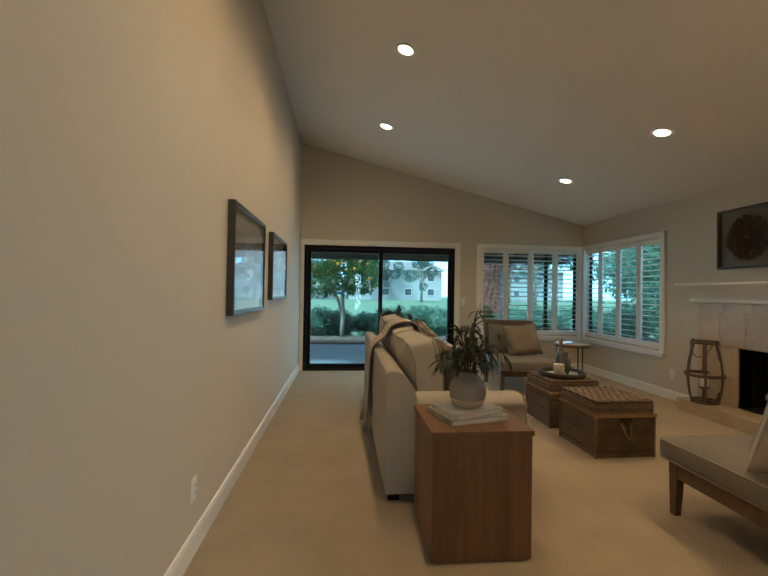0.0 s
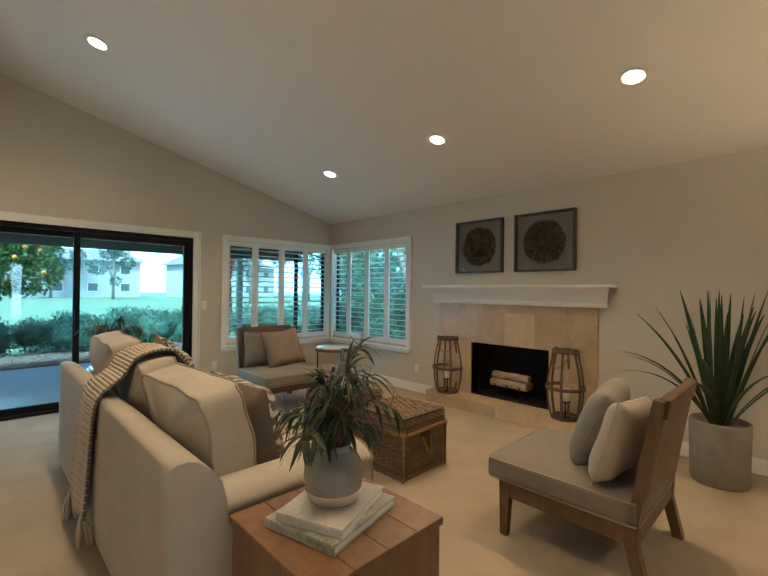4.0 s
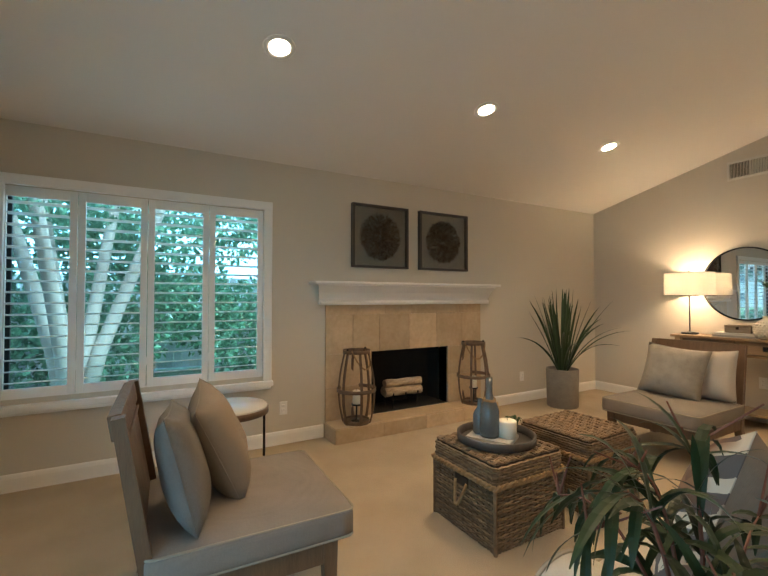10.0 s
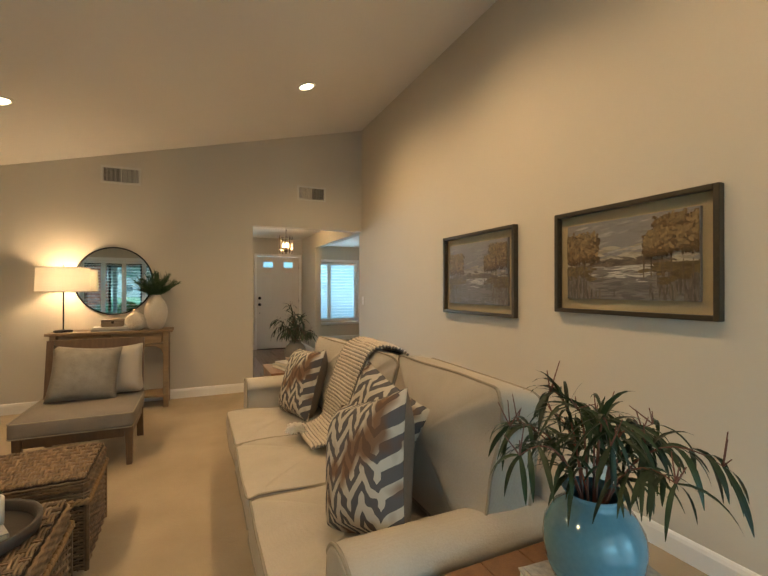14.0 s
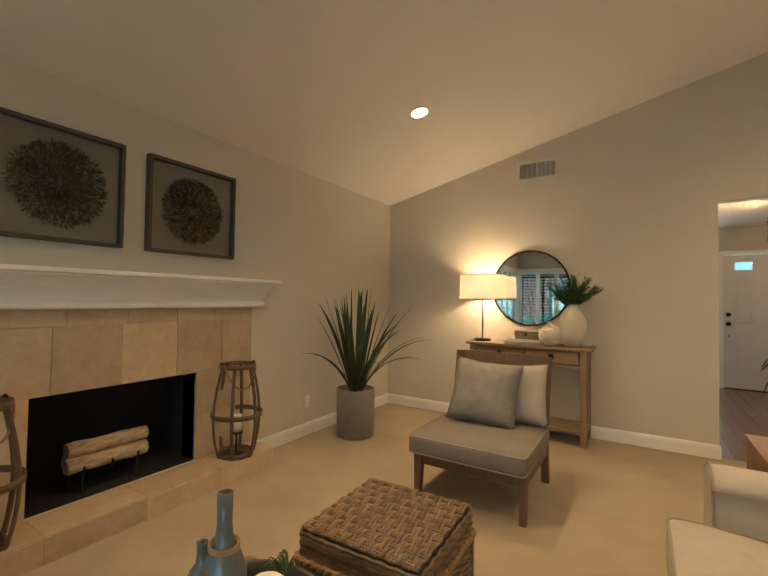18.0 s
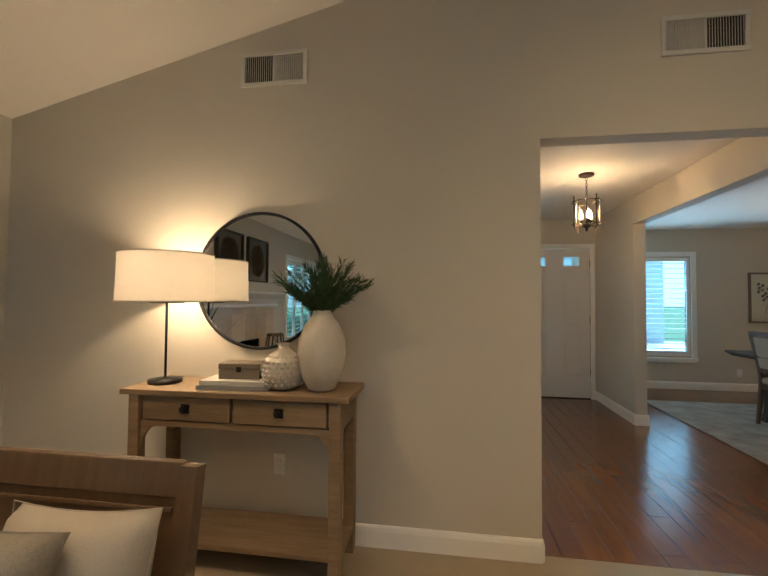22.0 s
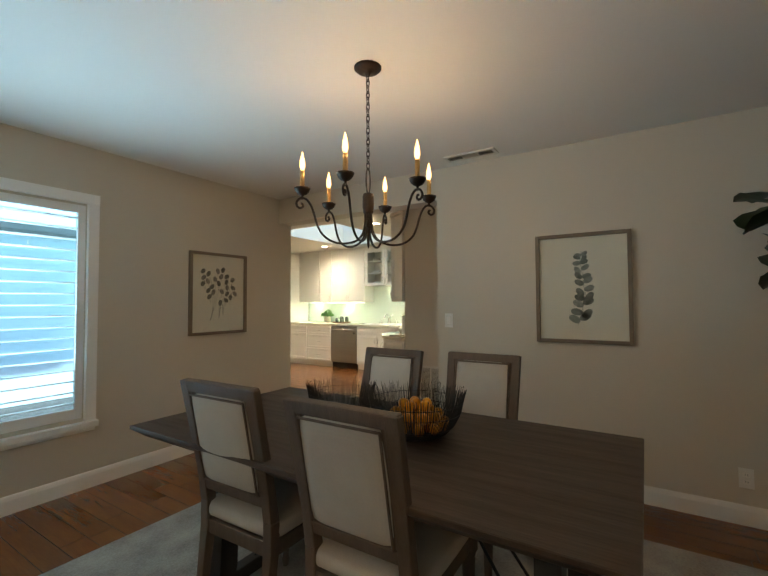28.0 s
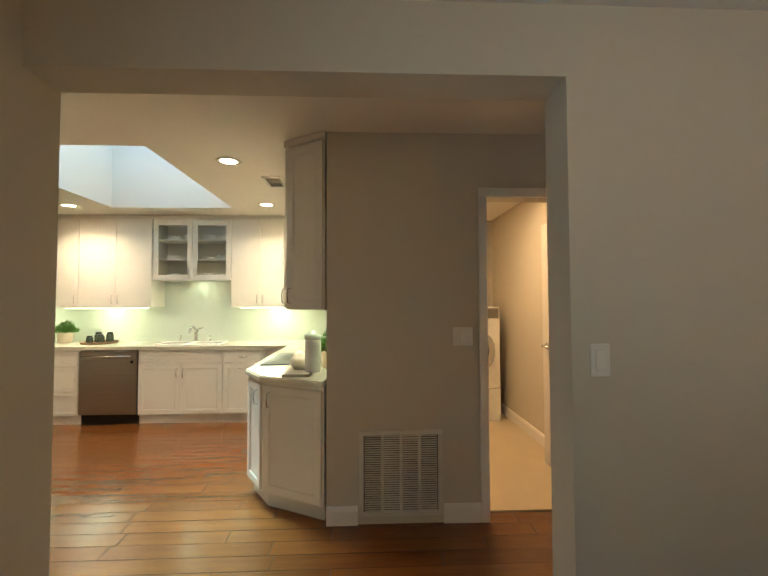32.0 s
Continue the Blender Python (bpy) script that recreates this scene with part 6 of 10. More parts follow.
console = thing("console_table", pose(2.58, 1.205, 0), "reclaimed oak console table with two drawers and a low shelf", "console table")
CL, CD, CH = 1.14, 0.37, 0.87
part("tabletop", box(-0.01, CL + 0.01, 0, CD, CH - 0.028, CH, bevel=0.005), M_CONSOLE, console)
for x in (0.03, CL - 0.085):
    for y in (0.015, CD - 0.07):
        part("leg", box(x, x + 0.055, y, y + 0.055, 0, CH - 0.028, bevel=0.004), M_CONSOLE, console)
for x in (0.035, CL - 0.06):
    part("side_apron", box(x, x + 0.025, 0.07, CD - 0.07, CH - 0.17, CH - 0.028), M_CONSOLE, console)
part("back_panel", box(0.085, CL - 0.085, 0.02, 0.035, CH - 0.17, CH - 0.028), M_CONSOLE, console)
part("front_rail", box(0.085, CL - 0.085, CD - 0.06, CD - 0.035, CH - 0.185, CH - 0.155, bevel=0.003), M_CONSOLE, console)
for x0 in (0.10, CL / 2 + 0.008):
    w = CL / 2 - 0.108
    dr = part("drawer", box(x0, x0 + w, CD - 0.055, CD - 0.025, CH - 0.15, CH - 0.033, bevel=0.006), M_CONSOLE, console)
    part("knob", lathe(((0.006, 0), (0.006, 0.012), (0.016, 0.018), (0.017, 0.026), (0.008, 0.031)), 14), M_BLACK, dr, "dark iron knob", True, m=pose(x0 + w / 2, CD - 0.025, CH - 0.09, -90))
    part("knob_plate", box(x0 + w / 2 - 0.022, x0 + w / 2 + 0.022, CD - 0.026, CD - 0.022, CH - 0.112, CH - 0.068), M_BLACK, dr)
part("shelf", box(0.03, CL - 0.03, 0.015, CD - 0.02, 0.12, 0.145, bevel=0.004), M_CONSOLE, console)
for x0, s in ((0.085, 1), (CL - 0.085, -1)):
    bm = bmesh.new()
    ring = [(x0 + s * 0.085 * (1 - math.sin(radians(a))), CH - 0.185 - 0.12 * (1 - math.cos(radians(a)))) for a in range(0, 91, 15)] + [(x0, CH - 0.185)]
    fa = [bm.verts.new((x, CD - 0.055, z)) for x, z in ring]
    fb = [bm.verts.new((x, CD - 0.035, z)) for x, z in ring]
    bm.faces.new(fa)
    bm.faces.new(fb[::-1])
    for i in range(len(ring)):
        bm.faces.new((fa[i], fa[(i + 1) % len(ring)], fb[(i + 1) % len(ring)], fb[i]))
    part("bracket", bm, M_CONSOLE, console)

tl = thing("table_lamp", pose(3.61, 1.40, CH), "lit table lamp with linen drum shade on slim black stem", "table lamp")
part("base", lathe(((0.001, 0), (0.082, 0), (0.085, 0.008), (0.083, 0.02), (0.02, 0.026), (0.01, 0.03)), 32), M_BLACK, tl, smooth=True)
part("stem", tube([(0, 0, 0.018), (0, 0, 0.56)], 0.0065, 10), M_BLACK, tl)
part("crossbar", tube([(-0.10, 0, 0.425), (0.10, 0, 0.425)], 0.004, 6), M_BLACK, tl)
part("finial", lathe(((0.003, 0.685), (0.009, 0.695), (0.004, 0.708)), 12), M_BRONZE, tl, smooth=True)
m_linen_shade = bpy.data.materials.new("shade_linen")
m_linen_shade.use_nodes = True
sn = m_linen_shade.node_tree
sb = sn.nodes["Principled BSDF"]
sb.inputs["Base Color"].default_value, sb.inputs["Roughness"].default_value = (0.86, 0.80, 0.71, 1), 0.9
st = sn.nodes.new("ShaderNodeBsdfTranslucent")
st.inputs["Color"].default_value = (0.82, 0.73, 0.60, 1)
sm = sn.nodes.new("ShaderNodeMixShader")
sm.inputs[0].default_value = 0.12
sn.links.new(sb.outputs[0], sm.inputs[1])
sn.links.new(st.outputs[0], sm.inputs[2])
sn.links.new(sm.outputs[0], sn.nodes["Material Output"].inputs["Surface"])
part("shade", lathe(((0.238, 0.43), (0.232, 0.68)), 40, cap=False), m_linen_shade, tl, "warm lit linen drum shade", True)
part("shade_rim", tube([(0.239 * math.cos(radians(a)), 0.239 * math.sin(radians(a)), 0.43) for a in range(0, 360, 10)], 0.004, 6, True), M_DLINEN, tl)
part("shade_rim", tube([(0.233 * math.cos(radians(a)), 0.233 * math.sin(radians(a)), 0.68) for a in range(0, 360, 10)], 0.004, 6, True), M_DLINEN, tl)
for k in range(3):
    a = radians(120 * k + 30)
    part("shade_spider", tube([(0, 0, 0.665), (0.23 * math.cos(a), 0.23 * math.sin(a), 0.672)], 0.002, 5), M_BLACK, tl)
part("bulb", lathe(((0.010, 0.505), (0.028, 0.54), (0.03, 0.56), (0.018, 0.585), (0.002, 0.592)), 14), glow("bulb_soft", (1.0, 0.78, 0.5), 12.0), tl, "glowing bulb", True)

mir = thing("wall_mirror", pose(3.18, S, 1.42), "large round wall mirror in a thin black frame", "mirror")
part("glass", lathe(((0.0005, 0.014), (0.378, 0.014), (0.381, 0.006)), 64, cap=False), M_MIRROR, mir, "silvered mirror glass", m=pose(0, 0, 0, -90))
part("frame", lathe(((0.374, 0.002), (0.374, 0.024), (0.386, 0.026), (0.390, 0.020), (0.390, 0.002)), 64, cap=False), M_BLACK, mir, smooth=True, m=pose(0, 0, 0, -90))

for k, (z, w, d, c, ang) in enumerate(((0.0, 0.36, 0.25, (0.30, 0.30, 0.29), 5), (0.022, 0.33, 0.235, (0.55, 0.54, 0.50), 2))):
    bk = thing("book", pose(3.175, 1.40, CH + z, 0, 0, ang), "flat coffee-table book with a grey cover" if not k else "flat coffee-table book with a pale cover", "book", "books on the console")
    cov = mat("cover_" + "ab"[k], c, 0.45)
    part("cover", box(-w / 2, w / 2, -d / 2, d / 2, 0.019, 0.022, bevel=0.001), cov, bk)
    part("cover", box(-w / 2, w / 2, -d / 2, d / 2, 0, 0.003, bevel=0.001), cov, bk)
    part("spine", box(-w / 2, w / 2, d / 2 - 0.003, d / 2, 0.003, 0.019), cov, bk)
    part("page_block", box(-w / 2 + 0.004, w / 2 - 0.004, -d / 2 + 0.004, d / 2 - 0.003, 0.003, 0.019), M_PAPER, bk)
bx = thing("trinket_box", pose(3.165, 1.40, CH + 0.044, 0, 0, 6), "small taupe hinged box on stacked books", "box")
part("body", box(-0.105, 0.105, -0.065, 0.065, 0, 0.048, bevel=0.004), M_SILK2, bx)
part("lid", box(-0.107, 0.107, -0.067, 0.067, 0.050, 0.078, bevel=0.005), M_SILK2, bx)
part("clasp", box(-0.012, 0.012, 0.065, 0.070, 0.036, 0.062), M_BRONZE, bx)

sv = thing("vase", pose(2.94, 1.43, CH), "small cream ceramic vase with a dimpled surface", "vase")
part("body", lathe(((0.04, 0), (0.07, 0.012), (0.097, 0.055), (0.103, 0.10), (0.088, 0.145), (0.052, 0.182), (0.027, 0.198), (0.026, 0.212), (0.034, 0.226), (0.024, 0.222), (0.02, 0.20)), 36), M_CERAMIC, sv, smooth=True)
for r in range(7):
    z = 0.03 + r * 0.022
    rad = 0.080 + 0.022 * math.sin(math.pi * min(1, (z) / 0.185)) - (0.02 if z > 0.14 else 0)
    bm = bmesh.new()
    for k in range(20):
        a = radians(18 * k + 9 * (r % 2))
        bmesh.ops.create_icosphere(bm, subdivisions=1, radius=0.009, matrix=Matrix.Translation((rad * math.cos(a), rad * math.sin(a), z)))
    ob = part("beaded_band", bm, M_CERAMIC, sv, smooth=True)
    ob["kind"] = "stuff"
bv = thing("vase", pose(2.745, 1.42, CH), "large cream ceramic vase holding rosemary greens", "vase")
part("body", lathe(((0.05, 0), (0.068, 0.01), (0.102, 0.085), (0.119, 0.175), (0.114, 0.25), (0.087, 0.318), (0.053, 0.362), (0.043, 0.379), (0.046, 0.392), (0.038, 0.388), (0.034, 0.36)), 40), M_CERAMIC, bv, smooth=True)
greens = thing("rosemary_bunch", pose(2.745, 1.42, CH + 0.37), "green rosemary sprigs standing in the large vase", "plant")
rnd = random.Random(41)
for k in range(44):
    a, sp = rnd.uniform(0, 6.28), rnd.uniform(0.03, 0.26)
    h = rnd.uniform(0.20, 0.34) - sp * 0.5
    bend = [Vector((math.cos(a) * sp * s ** 1.3, math.sin(a) * sp * s ** 1.3 * 0.75, -0.02 + h * s)) for s in [i / 6 for i in range(7)]]
    sprig = part("sprig", tube(bend, [0.0025] * 6 + [0.001], 5), M_FERN, greens)

    def place(r, bend=bend):
        s = r.uniform(0.25, 1.0) * 5.99
        i = int(s)
        p = bend[i].lerp(bend[i + 1], s - i)
        d = bend[i + 1] - bend[i]
        return p, d.normalized() * 1.2
    mesh_part("needles", foliage(90, place, 0.05, 100 + k, 0.10), M_FERN, sprig)["kind"] = "stuff"


def shadowbox(y0, y1, z0, z1, seed):
    w, h = y1 - y0, z1 - z0
    root = thing("shadowbox_art", pose(E, (y0 + y1) / 2, (z0 + z1) / 2), "shadowbox art with a brown fibre disc on taupe linen", "wall art", "shadowbox pair")
    fm = mat("shadowbox_frame_" + str(seed), (0.075, 0.062, 0.052), 0.5, other=(0.05, 0.042, 0.035), scale=8, fine=60, bump=0.15)
    t, d = 0.022, 0.05
    for b in ((-d, 0, -w / 2, -w / 2 + t, -h / 2, h / 2), (-d, 0, w / 2 - t, w / 2, -h / 2, h / 2), (-d, 0, -w / 2 + t, w / 2 - t, -h / 2, -h / 2 + t), (-d, 0, -w / 2 + t, w / 2 - t, h / 2 - t, h / 2)):
        part("frame_bar", box(*b, bevel=0.003), fm, root)
    part("mat_board", box(-0.012, -0.004, -w / 2 + t, w / 2 - t, -h / 2 + t, h / 2 - t), weave(mat("taupe_linen_" + str(seed), (0.255, 0.225, 0.19), 0.95, other=(0.225, 0.20, 0.168), spec=0.1), 160, 0.2, 0.05), root, "taupe linen backing")

    def place(r):
        a, q = r.uniform(0, 6.283), r.uniform(0.0, 1.0) ** 0.6 * 0.212
        return (-0.014 - r.uniform(0, 0.014) * (1.2 - q / 0.2), q * math.cos(a), q * math.sin(a)), (-0.1, math.cos(a), math.sin(a))
    me = foliage(4600, place, 0.034, seed, 0.16, 0.5)
    mesh_part("fibre_disc", me, mat("brown_fibre_" + str(seed), (0.175, 0.108, 0.066), 0.9, other=(0.085, 0.052, 0.033), scale=30, vary=0.4, spec=0.1), root, "brown fibre rosette")["kind"] = "stuff"
    g = part("pane", box(-d + 0.006, -d + 0.009, -w / 2 + t, w / 2 - t, -h / 2 + t, h / 2 - t), M_ARTGLASS, root, "clear glass")
    g.visible_shadow = False


shadowbox(4.343, 4.974, 1.566, 2.185, 7)
shadowbox(3.551, 4.199, 1.566, 2.185, 8)


M_LINER = mat("gold_linen", (0.46, 0.37, 0.235), 0.8, other=(0.40, 0.315, 0.195), scale=9, fine=120, bump=0.2)


def landscape(y0, y1, z0, z1, seed):
    """An oil landscape on the west wall: sky, lake, bank and autumn trees as daubs of paint."""
    w, h = y1 - y0, z1 - z0
    root = thing("landscape_painting", pose(W, (y0 + y1) / 2, (z0 + z1) / 2), "framed autumn lake landscape painting in a bronze-grey moulding", "painting", "landscape pair")
    fm = mat("bronze_frame_" + str(seed), (0.065, 0.052, 0.034), 0.42, 0.25, other=(0.038, 0.03, 0.02), scale=14, fine=70, bump=0.2)
    t = 0.026
    for b in ((0, 0.045, -w / 2, -w / 2 + t, -h / 2, h / 2), (0, 0.045, w / 2 - t, w / 2, -h / 2, h / 2), (0, 0.045, -w / 2 + t, w / 2 - t, -h / 2, -h / 2 + t), (0, 0.045, -w / 2 + t, w / 2 - t, h / 2 - t, h / 2)):
        part("frame_bar", box(*b, bevel=0.005, seg=2), fm, root)
    iw, ih = w / 2 - t, h / 2 - t
    part("liner", box(0.001, 0.004, -iw, iw, -ih, ih), M_LINER, root, "gold linen mat")
    iw, ih = iw - 0.062, ih - 0.062
    sky = mat("painted_sky_" + str(seed), (0.27, 0.255, 0.265), 0.6, other=(0.20, 0.19, 0.20), scale=4, fine=40, bump=0.4, stretch=(1, 1, 2.5), detail=8)
    part("canvas", box(0.004, 0.020, -iw, iw, -ih, ih), sky, root, "painted canvas")
    rnd = random.Random(seed)

    deep = [0.0]

    def daubs(name, colour, other, count, spot, size, ratio, seed2):
        verts, faces = [], []
        deep[0] += 0.0004
        r = random.Random(seed2)
        for i in range(count):
            y, z, ang = spot(r)
            y, z = max(-iw + 0.01, min(iw - 0.01, y)), max(-ih + 0.01, min(ih - 0.01, z))
            ln = size * r.uniform(0.5, 1.3)
            c, s = math.cos(ang), math.sin(ang)
            x = 0.0205 + deep[0] + 0.0010 * (i / count) + 0.0003 * r.random()
            k = len(verts)
            for u, v in ((-ln, 0), (-ln * 0.4, -ln * ratio), (ln * 0.5, -ln * ratio * 0.8), (ln, 0), (ln * 0.5, ln * ratio), (-ln * 0.4, ln * ratio * 0.8)):
                py, pz = y + u * c - v * s, z + u * s + v * c
                verts.append((x, max(-iw, min(iw, py)), max(-ih, min(ih, pz))))
            faces.append(tuple(range(k, k + 6)))
        me = bpy.data.meshes.new(name)
        me.from_pydata(verts, [], faces)
        mesh_part(name, me, mat(name + str(seed), colour, 0.5, other=other, scale=30, vary=0.35), root)["kind"] = "stuff"

    zl = -ih * 0.17
    daubs("horizon_glow", (0.40, 0.345, 0.275), (0.32, 0.28, 0.245), 130, lambda r: (r.gauss(0, iw * 0.4), zl + abs(r.gauss(0.03, 0.035)), r.gauss(0, 0.1)), 0.05, 0.16, seed * 3 + 7)
    daubs("cloud", (0.33, 0.31, 0.305), (0.225, 0.21, 0.215), 60, lambda r: (r.uniform(-iw, iw), zl + r.uniform(ih * 0.35, ih * 1.1), r.gauss(0.08, 0.12)), 0.06, 0.12, seed * 3 + 5)
    daubs("far_hill", (0.105, 0.078, 0.062), (0.165, 0.125, 0.10), 260, lambda r: (r.gauss(0, iw * 0.33), zl + abs(r.gauss(0, 0.018)), r.gauss(0, 0.12)), 0.030, 0.25, seed * 3)
    daubs("lake", (0.165, 0.147, 0.146), (0.185, 0.167, 0.163), 420, lambda r: (r.uniform(-iw, iw), zl - r.uniform(0.005, ih * 0.82), r.gauss(0, 0.03)), 0.055, 0.12, seed * 3 + 1)
    daubs("bright_water", (0.62, 0.59, 0.55), (0.46, 0.43, 0.40), 84, lambda r: (r.gauss(0.02, iw * 0.22), zl - abs(r.gauss(0.02, 0.03)), r.gauss(0, 0.05)), 0.040, 0.07, seed * 3 + 6)
    daubs("reflection", (0.10, 0.078, 0.066), (0.165, 0.135, 0.115), 150, lambda r: (r.choice((-1, 1)) * iw * (1 - abs(r.gauss(0, 0.26))), zl - r.uniform(0.06, ih * 0.8), 1.57 + r.gauss(0, 0.08)), 0.040, 0.16, seed * 3 + 8)
    daubs("near_bank", (0.085, 0.058, 0.034), (0.20, 0.14, 0.06), 200, lambda r: (r.choice((-1, 1, 1)) * iw * (1 - abs(r.gauss(0, 0.24))), zl - abs(r.gauss(0.01, ih * 0.12)), r.gauss(0, 0.12)), 0.034, 0.28, seed * 3 + 2)
    for n, (cy, cz, sp) in enumerate(((-iw * 0.72, ih * 0.30, 0.080), (iw * 0.76, ih * 0.46, 0.085), (iw * 0.50, ih * 0.26, 0.050))):
        for q in (-0.075, -0.035, 0.02, 0.065):
            daubs("tree_trunk", (0.085, 0.052, 0.032), (0.17, 0.125, 0.08), 26, lambda r: (cy + q + r.gauss(0, 0.002), r.uniform(zl - 0.05, cz), 1.57 + r.gauss(0, 0.06)), 0.022, 0.13, seed * 9 + n)
        for layer, (tone, num, wide) in enumerate((((0.095, 0.055, 0.026), 420, 1.0), ((0.155, 0.092, 0.042), 560, 0.95), ((0.275, 0.185, 0.095), 240, 0.9))):
            daubs("tree_leaves", tone, tuple(c * 0.65 for c in tone), num, lambda r: (cy + wide * sp * 1.55 * math.sqrt(r.random()) * math.cos(6.283 * r.random()) , cz + 0.014 * layer + wide * sp * 1.1 * math.sqrt(r.random()) * math.sin(6.283 * r.random()), r.uniform(0, 3.1)), 0.0135, 0.55, seed * 9 + 4 + n + 40 * layer)

    g = part("pane", box(0.036, 0.038, -w / 2 + t, w / 2 - t, -h / 2 + t, h / 2 - t), M_ARTGLASS, root, "clear glass")
    g.visible_shadow = False


landscape(3.44, 4.41, 1.11, 1.81, 12)
landscape(4.79, 5.73, 1.18, 1.81, 13)


def wall_vent(m, w, h, cols=2, gap=0.012, label="white wall air vent with dark slots"):
    """An air register in x, z; the room lies at -y."""
    root = thing("air_vent", m, label, "vent", "air vents")
    part("backing", box(-w / 2 + 0.02, w / 2 - 0.02, -0.003, -0.001, -h / 2 + 0.02, h / 2 - 0.02), M_DARK, root)
    t = 0.024
    for b in ((-w / 2, w / 2, -0.012, 0, h / 2 - t, h / 2), (-w / 2, w / 2, -0.012, 0, -h / 2, -h / 2 + t), (-w / 2, -w / 2 + t, -0.012, 0, -h / 2 + t, h / 2 - t), (w / 2 - t, w / 2, -0.012, 0, -h / 2 + t, h / 2 - t)):
        part("frame", box(*b, bevel=0.003), M_VENT, root)
    cw = (w - 2 * t) / cols
    me = None
    for c in range(cols):
        x0 = -w / 2 + t + c * cw
        if c:
            part("mullion", box(x0 - 0.006, x0 + 0.006, -0.011, -0.001, -h / 2 + t, h / 2 - t), M_VENT, root)
        n = int(cw / gap)
        for k in range(n):
            if me is None:
                first = part("slat", box(-0.0009, 0.0009, -0.0058, 0.0058, -h / 2 + t, h / 2 - t), M_VENT, root, m=pose(x0 + (k + 0.5) * cw / n, -0.0065, 0, 0, 0, 38))
                me = first.data
            else:
                ob = new("slat", me)
                ob.parent = root
                ob.matrix_basis = pose(x0 + (k + 0.5) * cw / n, -0.0065, 0, 0, 0, -38 if c % 2 else 38)
    return root


wall_vent(pose(3.118, S, 2.64, 0, 0, 180), 0.40, 0.20)
wall_vent(pose(0.878, S, 2.64, 0, 0, 180), 0.40, 0.20)


def plate(m, kind="switch", w=0.07, h=0.115, toggle=False):
    """A wall plate in x, z; the room lies at -y."""
    label = {"switch": "white rocker light switch plate on the wall", "outlet": "white electrical outlet plate low on the wall"}[kind]
    root = thing("light_switch" if kind == "switch" else "power_outlet", m, label, kind, kind + " plates")
    part("cover_plate", box(-w / 2, w / 2, -0.006, 0, -h / 2, h / 2, bevel=0.003), M_PLATE, root)
    if kind == "switch":
        n = max(1, round(w / 0.062) - (1 if w > 0.1 else 0)) if w > 0.08 else 1
        for k in range(n):
            x = (k - (n - 1) / 2) * 0.046
            if toggle:
                part("toggle_slot", box(x - 0.006, x + 0.006, -0.0068, -0.006, -0.013, 0.013), M_VENT, root)
                part("toggle", box(x - 0.004, x + 0.004, -0.020, -0.006, -0.002, 0.008, bevel=0.002), M_TRIM, root)
                continue
            # darker raised outline, painted as the shade in the gap round the rocker
            part("rocker_gap_shade", box(x - 0.0185, x + 0.0185, -0.0068, -0.006, -0.035, 0.035), M_VENT, root)
            part("rocker", box(x - 0.0165, x + 0.0165, -0.010, -0.006, -0.033, 0.033, bevel=0.002), M_TRIM, root)
    else:
        for z in (-0.02, 0.02):
            sk = part("socket", box(-0.017, 0.017, -0.009, -0.006, z - 0.014, z + 0.014, bevel=0.003), M_TRIM, root)
            for x in (-0.006, 0.006):
                part("slot", box(x - 0.0012, x + 0.0012, -0.0095, -0.009, z - 0.004, z + 0.006), M_DARK, sk)
    return root


plate(pose(2.80, N, 1.13, 0, 0, 0))
plate(pose(E, 5.62, 0.31, 0, 0, -90), "outlet")
plate(pose(E, 2.66, 0.31, 0, 0, -90), "outlet")
plate(pose(2.95, N, 0.31, 0, 0, 0), "outlet")
plate(pose(W, 2.95, 0.31, 0, 0, 90), "outlet")
plate(pose(3.05, S, 0.40, 0, 0, 180), "outlet")
plate(pose(W, 1.25, 1.16, 0, 0, 90), toggle=True)

# ---- entry ----
def ribbon(points, normals, width, thick=0.003):
    """A flat strap along points; the width lies across both the run and the normal."""
    bm = bmesh.new()
    last = None
    n = len(points)
    for i, (p, q) in enumerate(zip(points, normals)):
        p, q = Vector(p), Vector(q).normalized()
        d = (Vector(points[min(n - 1, i + 1)]) - Vector(points[max(0, i - 1)])).normalized()
        w = d.cross(q).normalized() * (width / 2)
        row = [bm.verts.new(p - w), bm.verts.new(p + w), bm.verts.new(p + w + q * thick), bm.verts.new(p - w + q * thick)]
        if last:
            for k in range(4):
                bm.faces.new((last[k], last[(k + 1) % 4], row[(k + 1) % 4], row[k]))
        else:
            bm.faces.new(row)
        last = row
    bm.faces.new(last[::-1])
    return bm


M_CANDELA = glow("candle_bulb", (1.0, 0.72, 0.36), 7.0)
pend = thing("pendant_lantern", pose(0.905, -0.48, 2.45), "bronze drum lantern pendant with glowing candle bulbs", "pendant light")
part("canopy", lathe(((0.065, 0), (0.065, -0.008), (0.055, -0.02), (0.02, -0.028), (0.006, -0.03)), 24), M_BRONZE, pend, smooth=True)
for k in range(7):
    bm = tube([(0.009 * math.cos(radians(a)), 0, 0.016 * math.sin(radians(a))) for a in range(0, 360, 40)], 0.0022, 5, True)
    part("chain_link", bm, M_BRONZE, pend, m=pose(0, 0, -0.045 - 0.026 * k, 0, 0, 90 * (k % 2)))
part("stem", tube([(0, 0, -0.205), (0, 0, -0.455)], 0.0055, 8), M_BRONZE, pend)
RT, RB, RR = -0.245, -0.448, 0.120
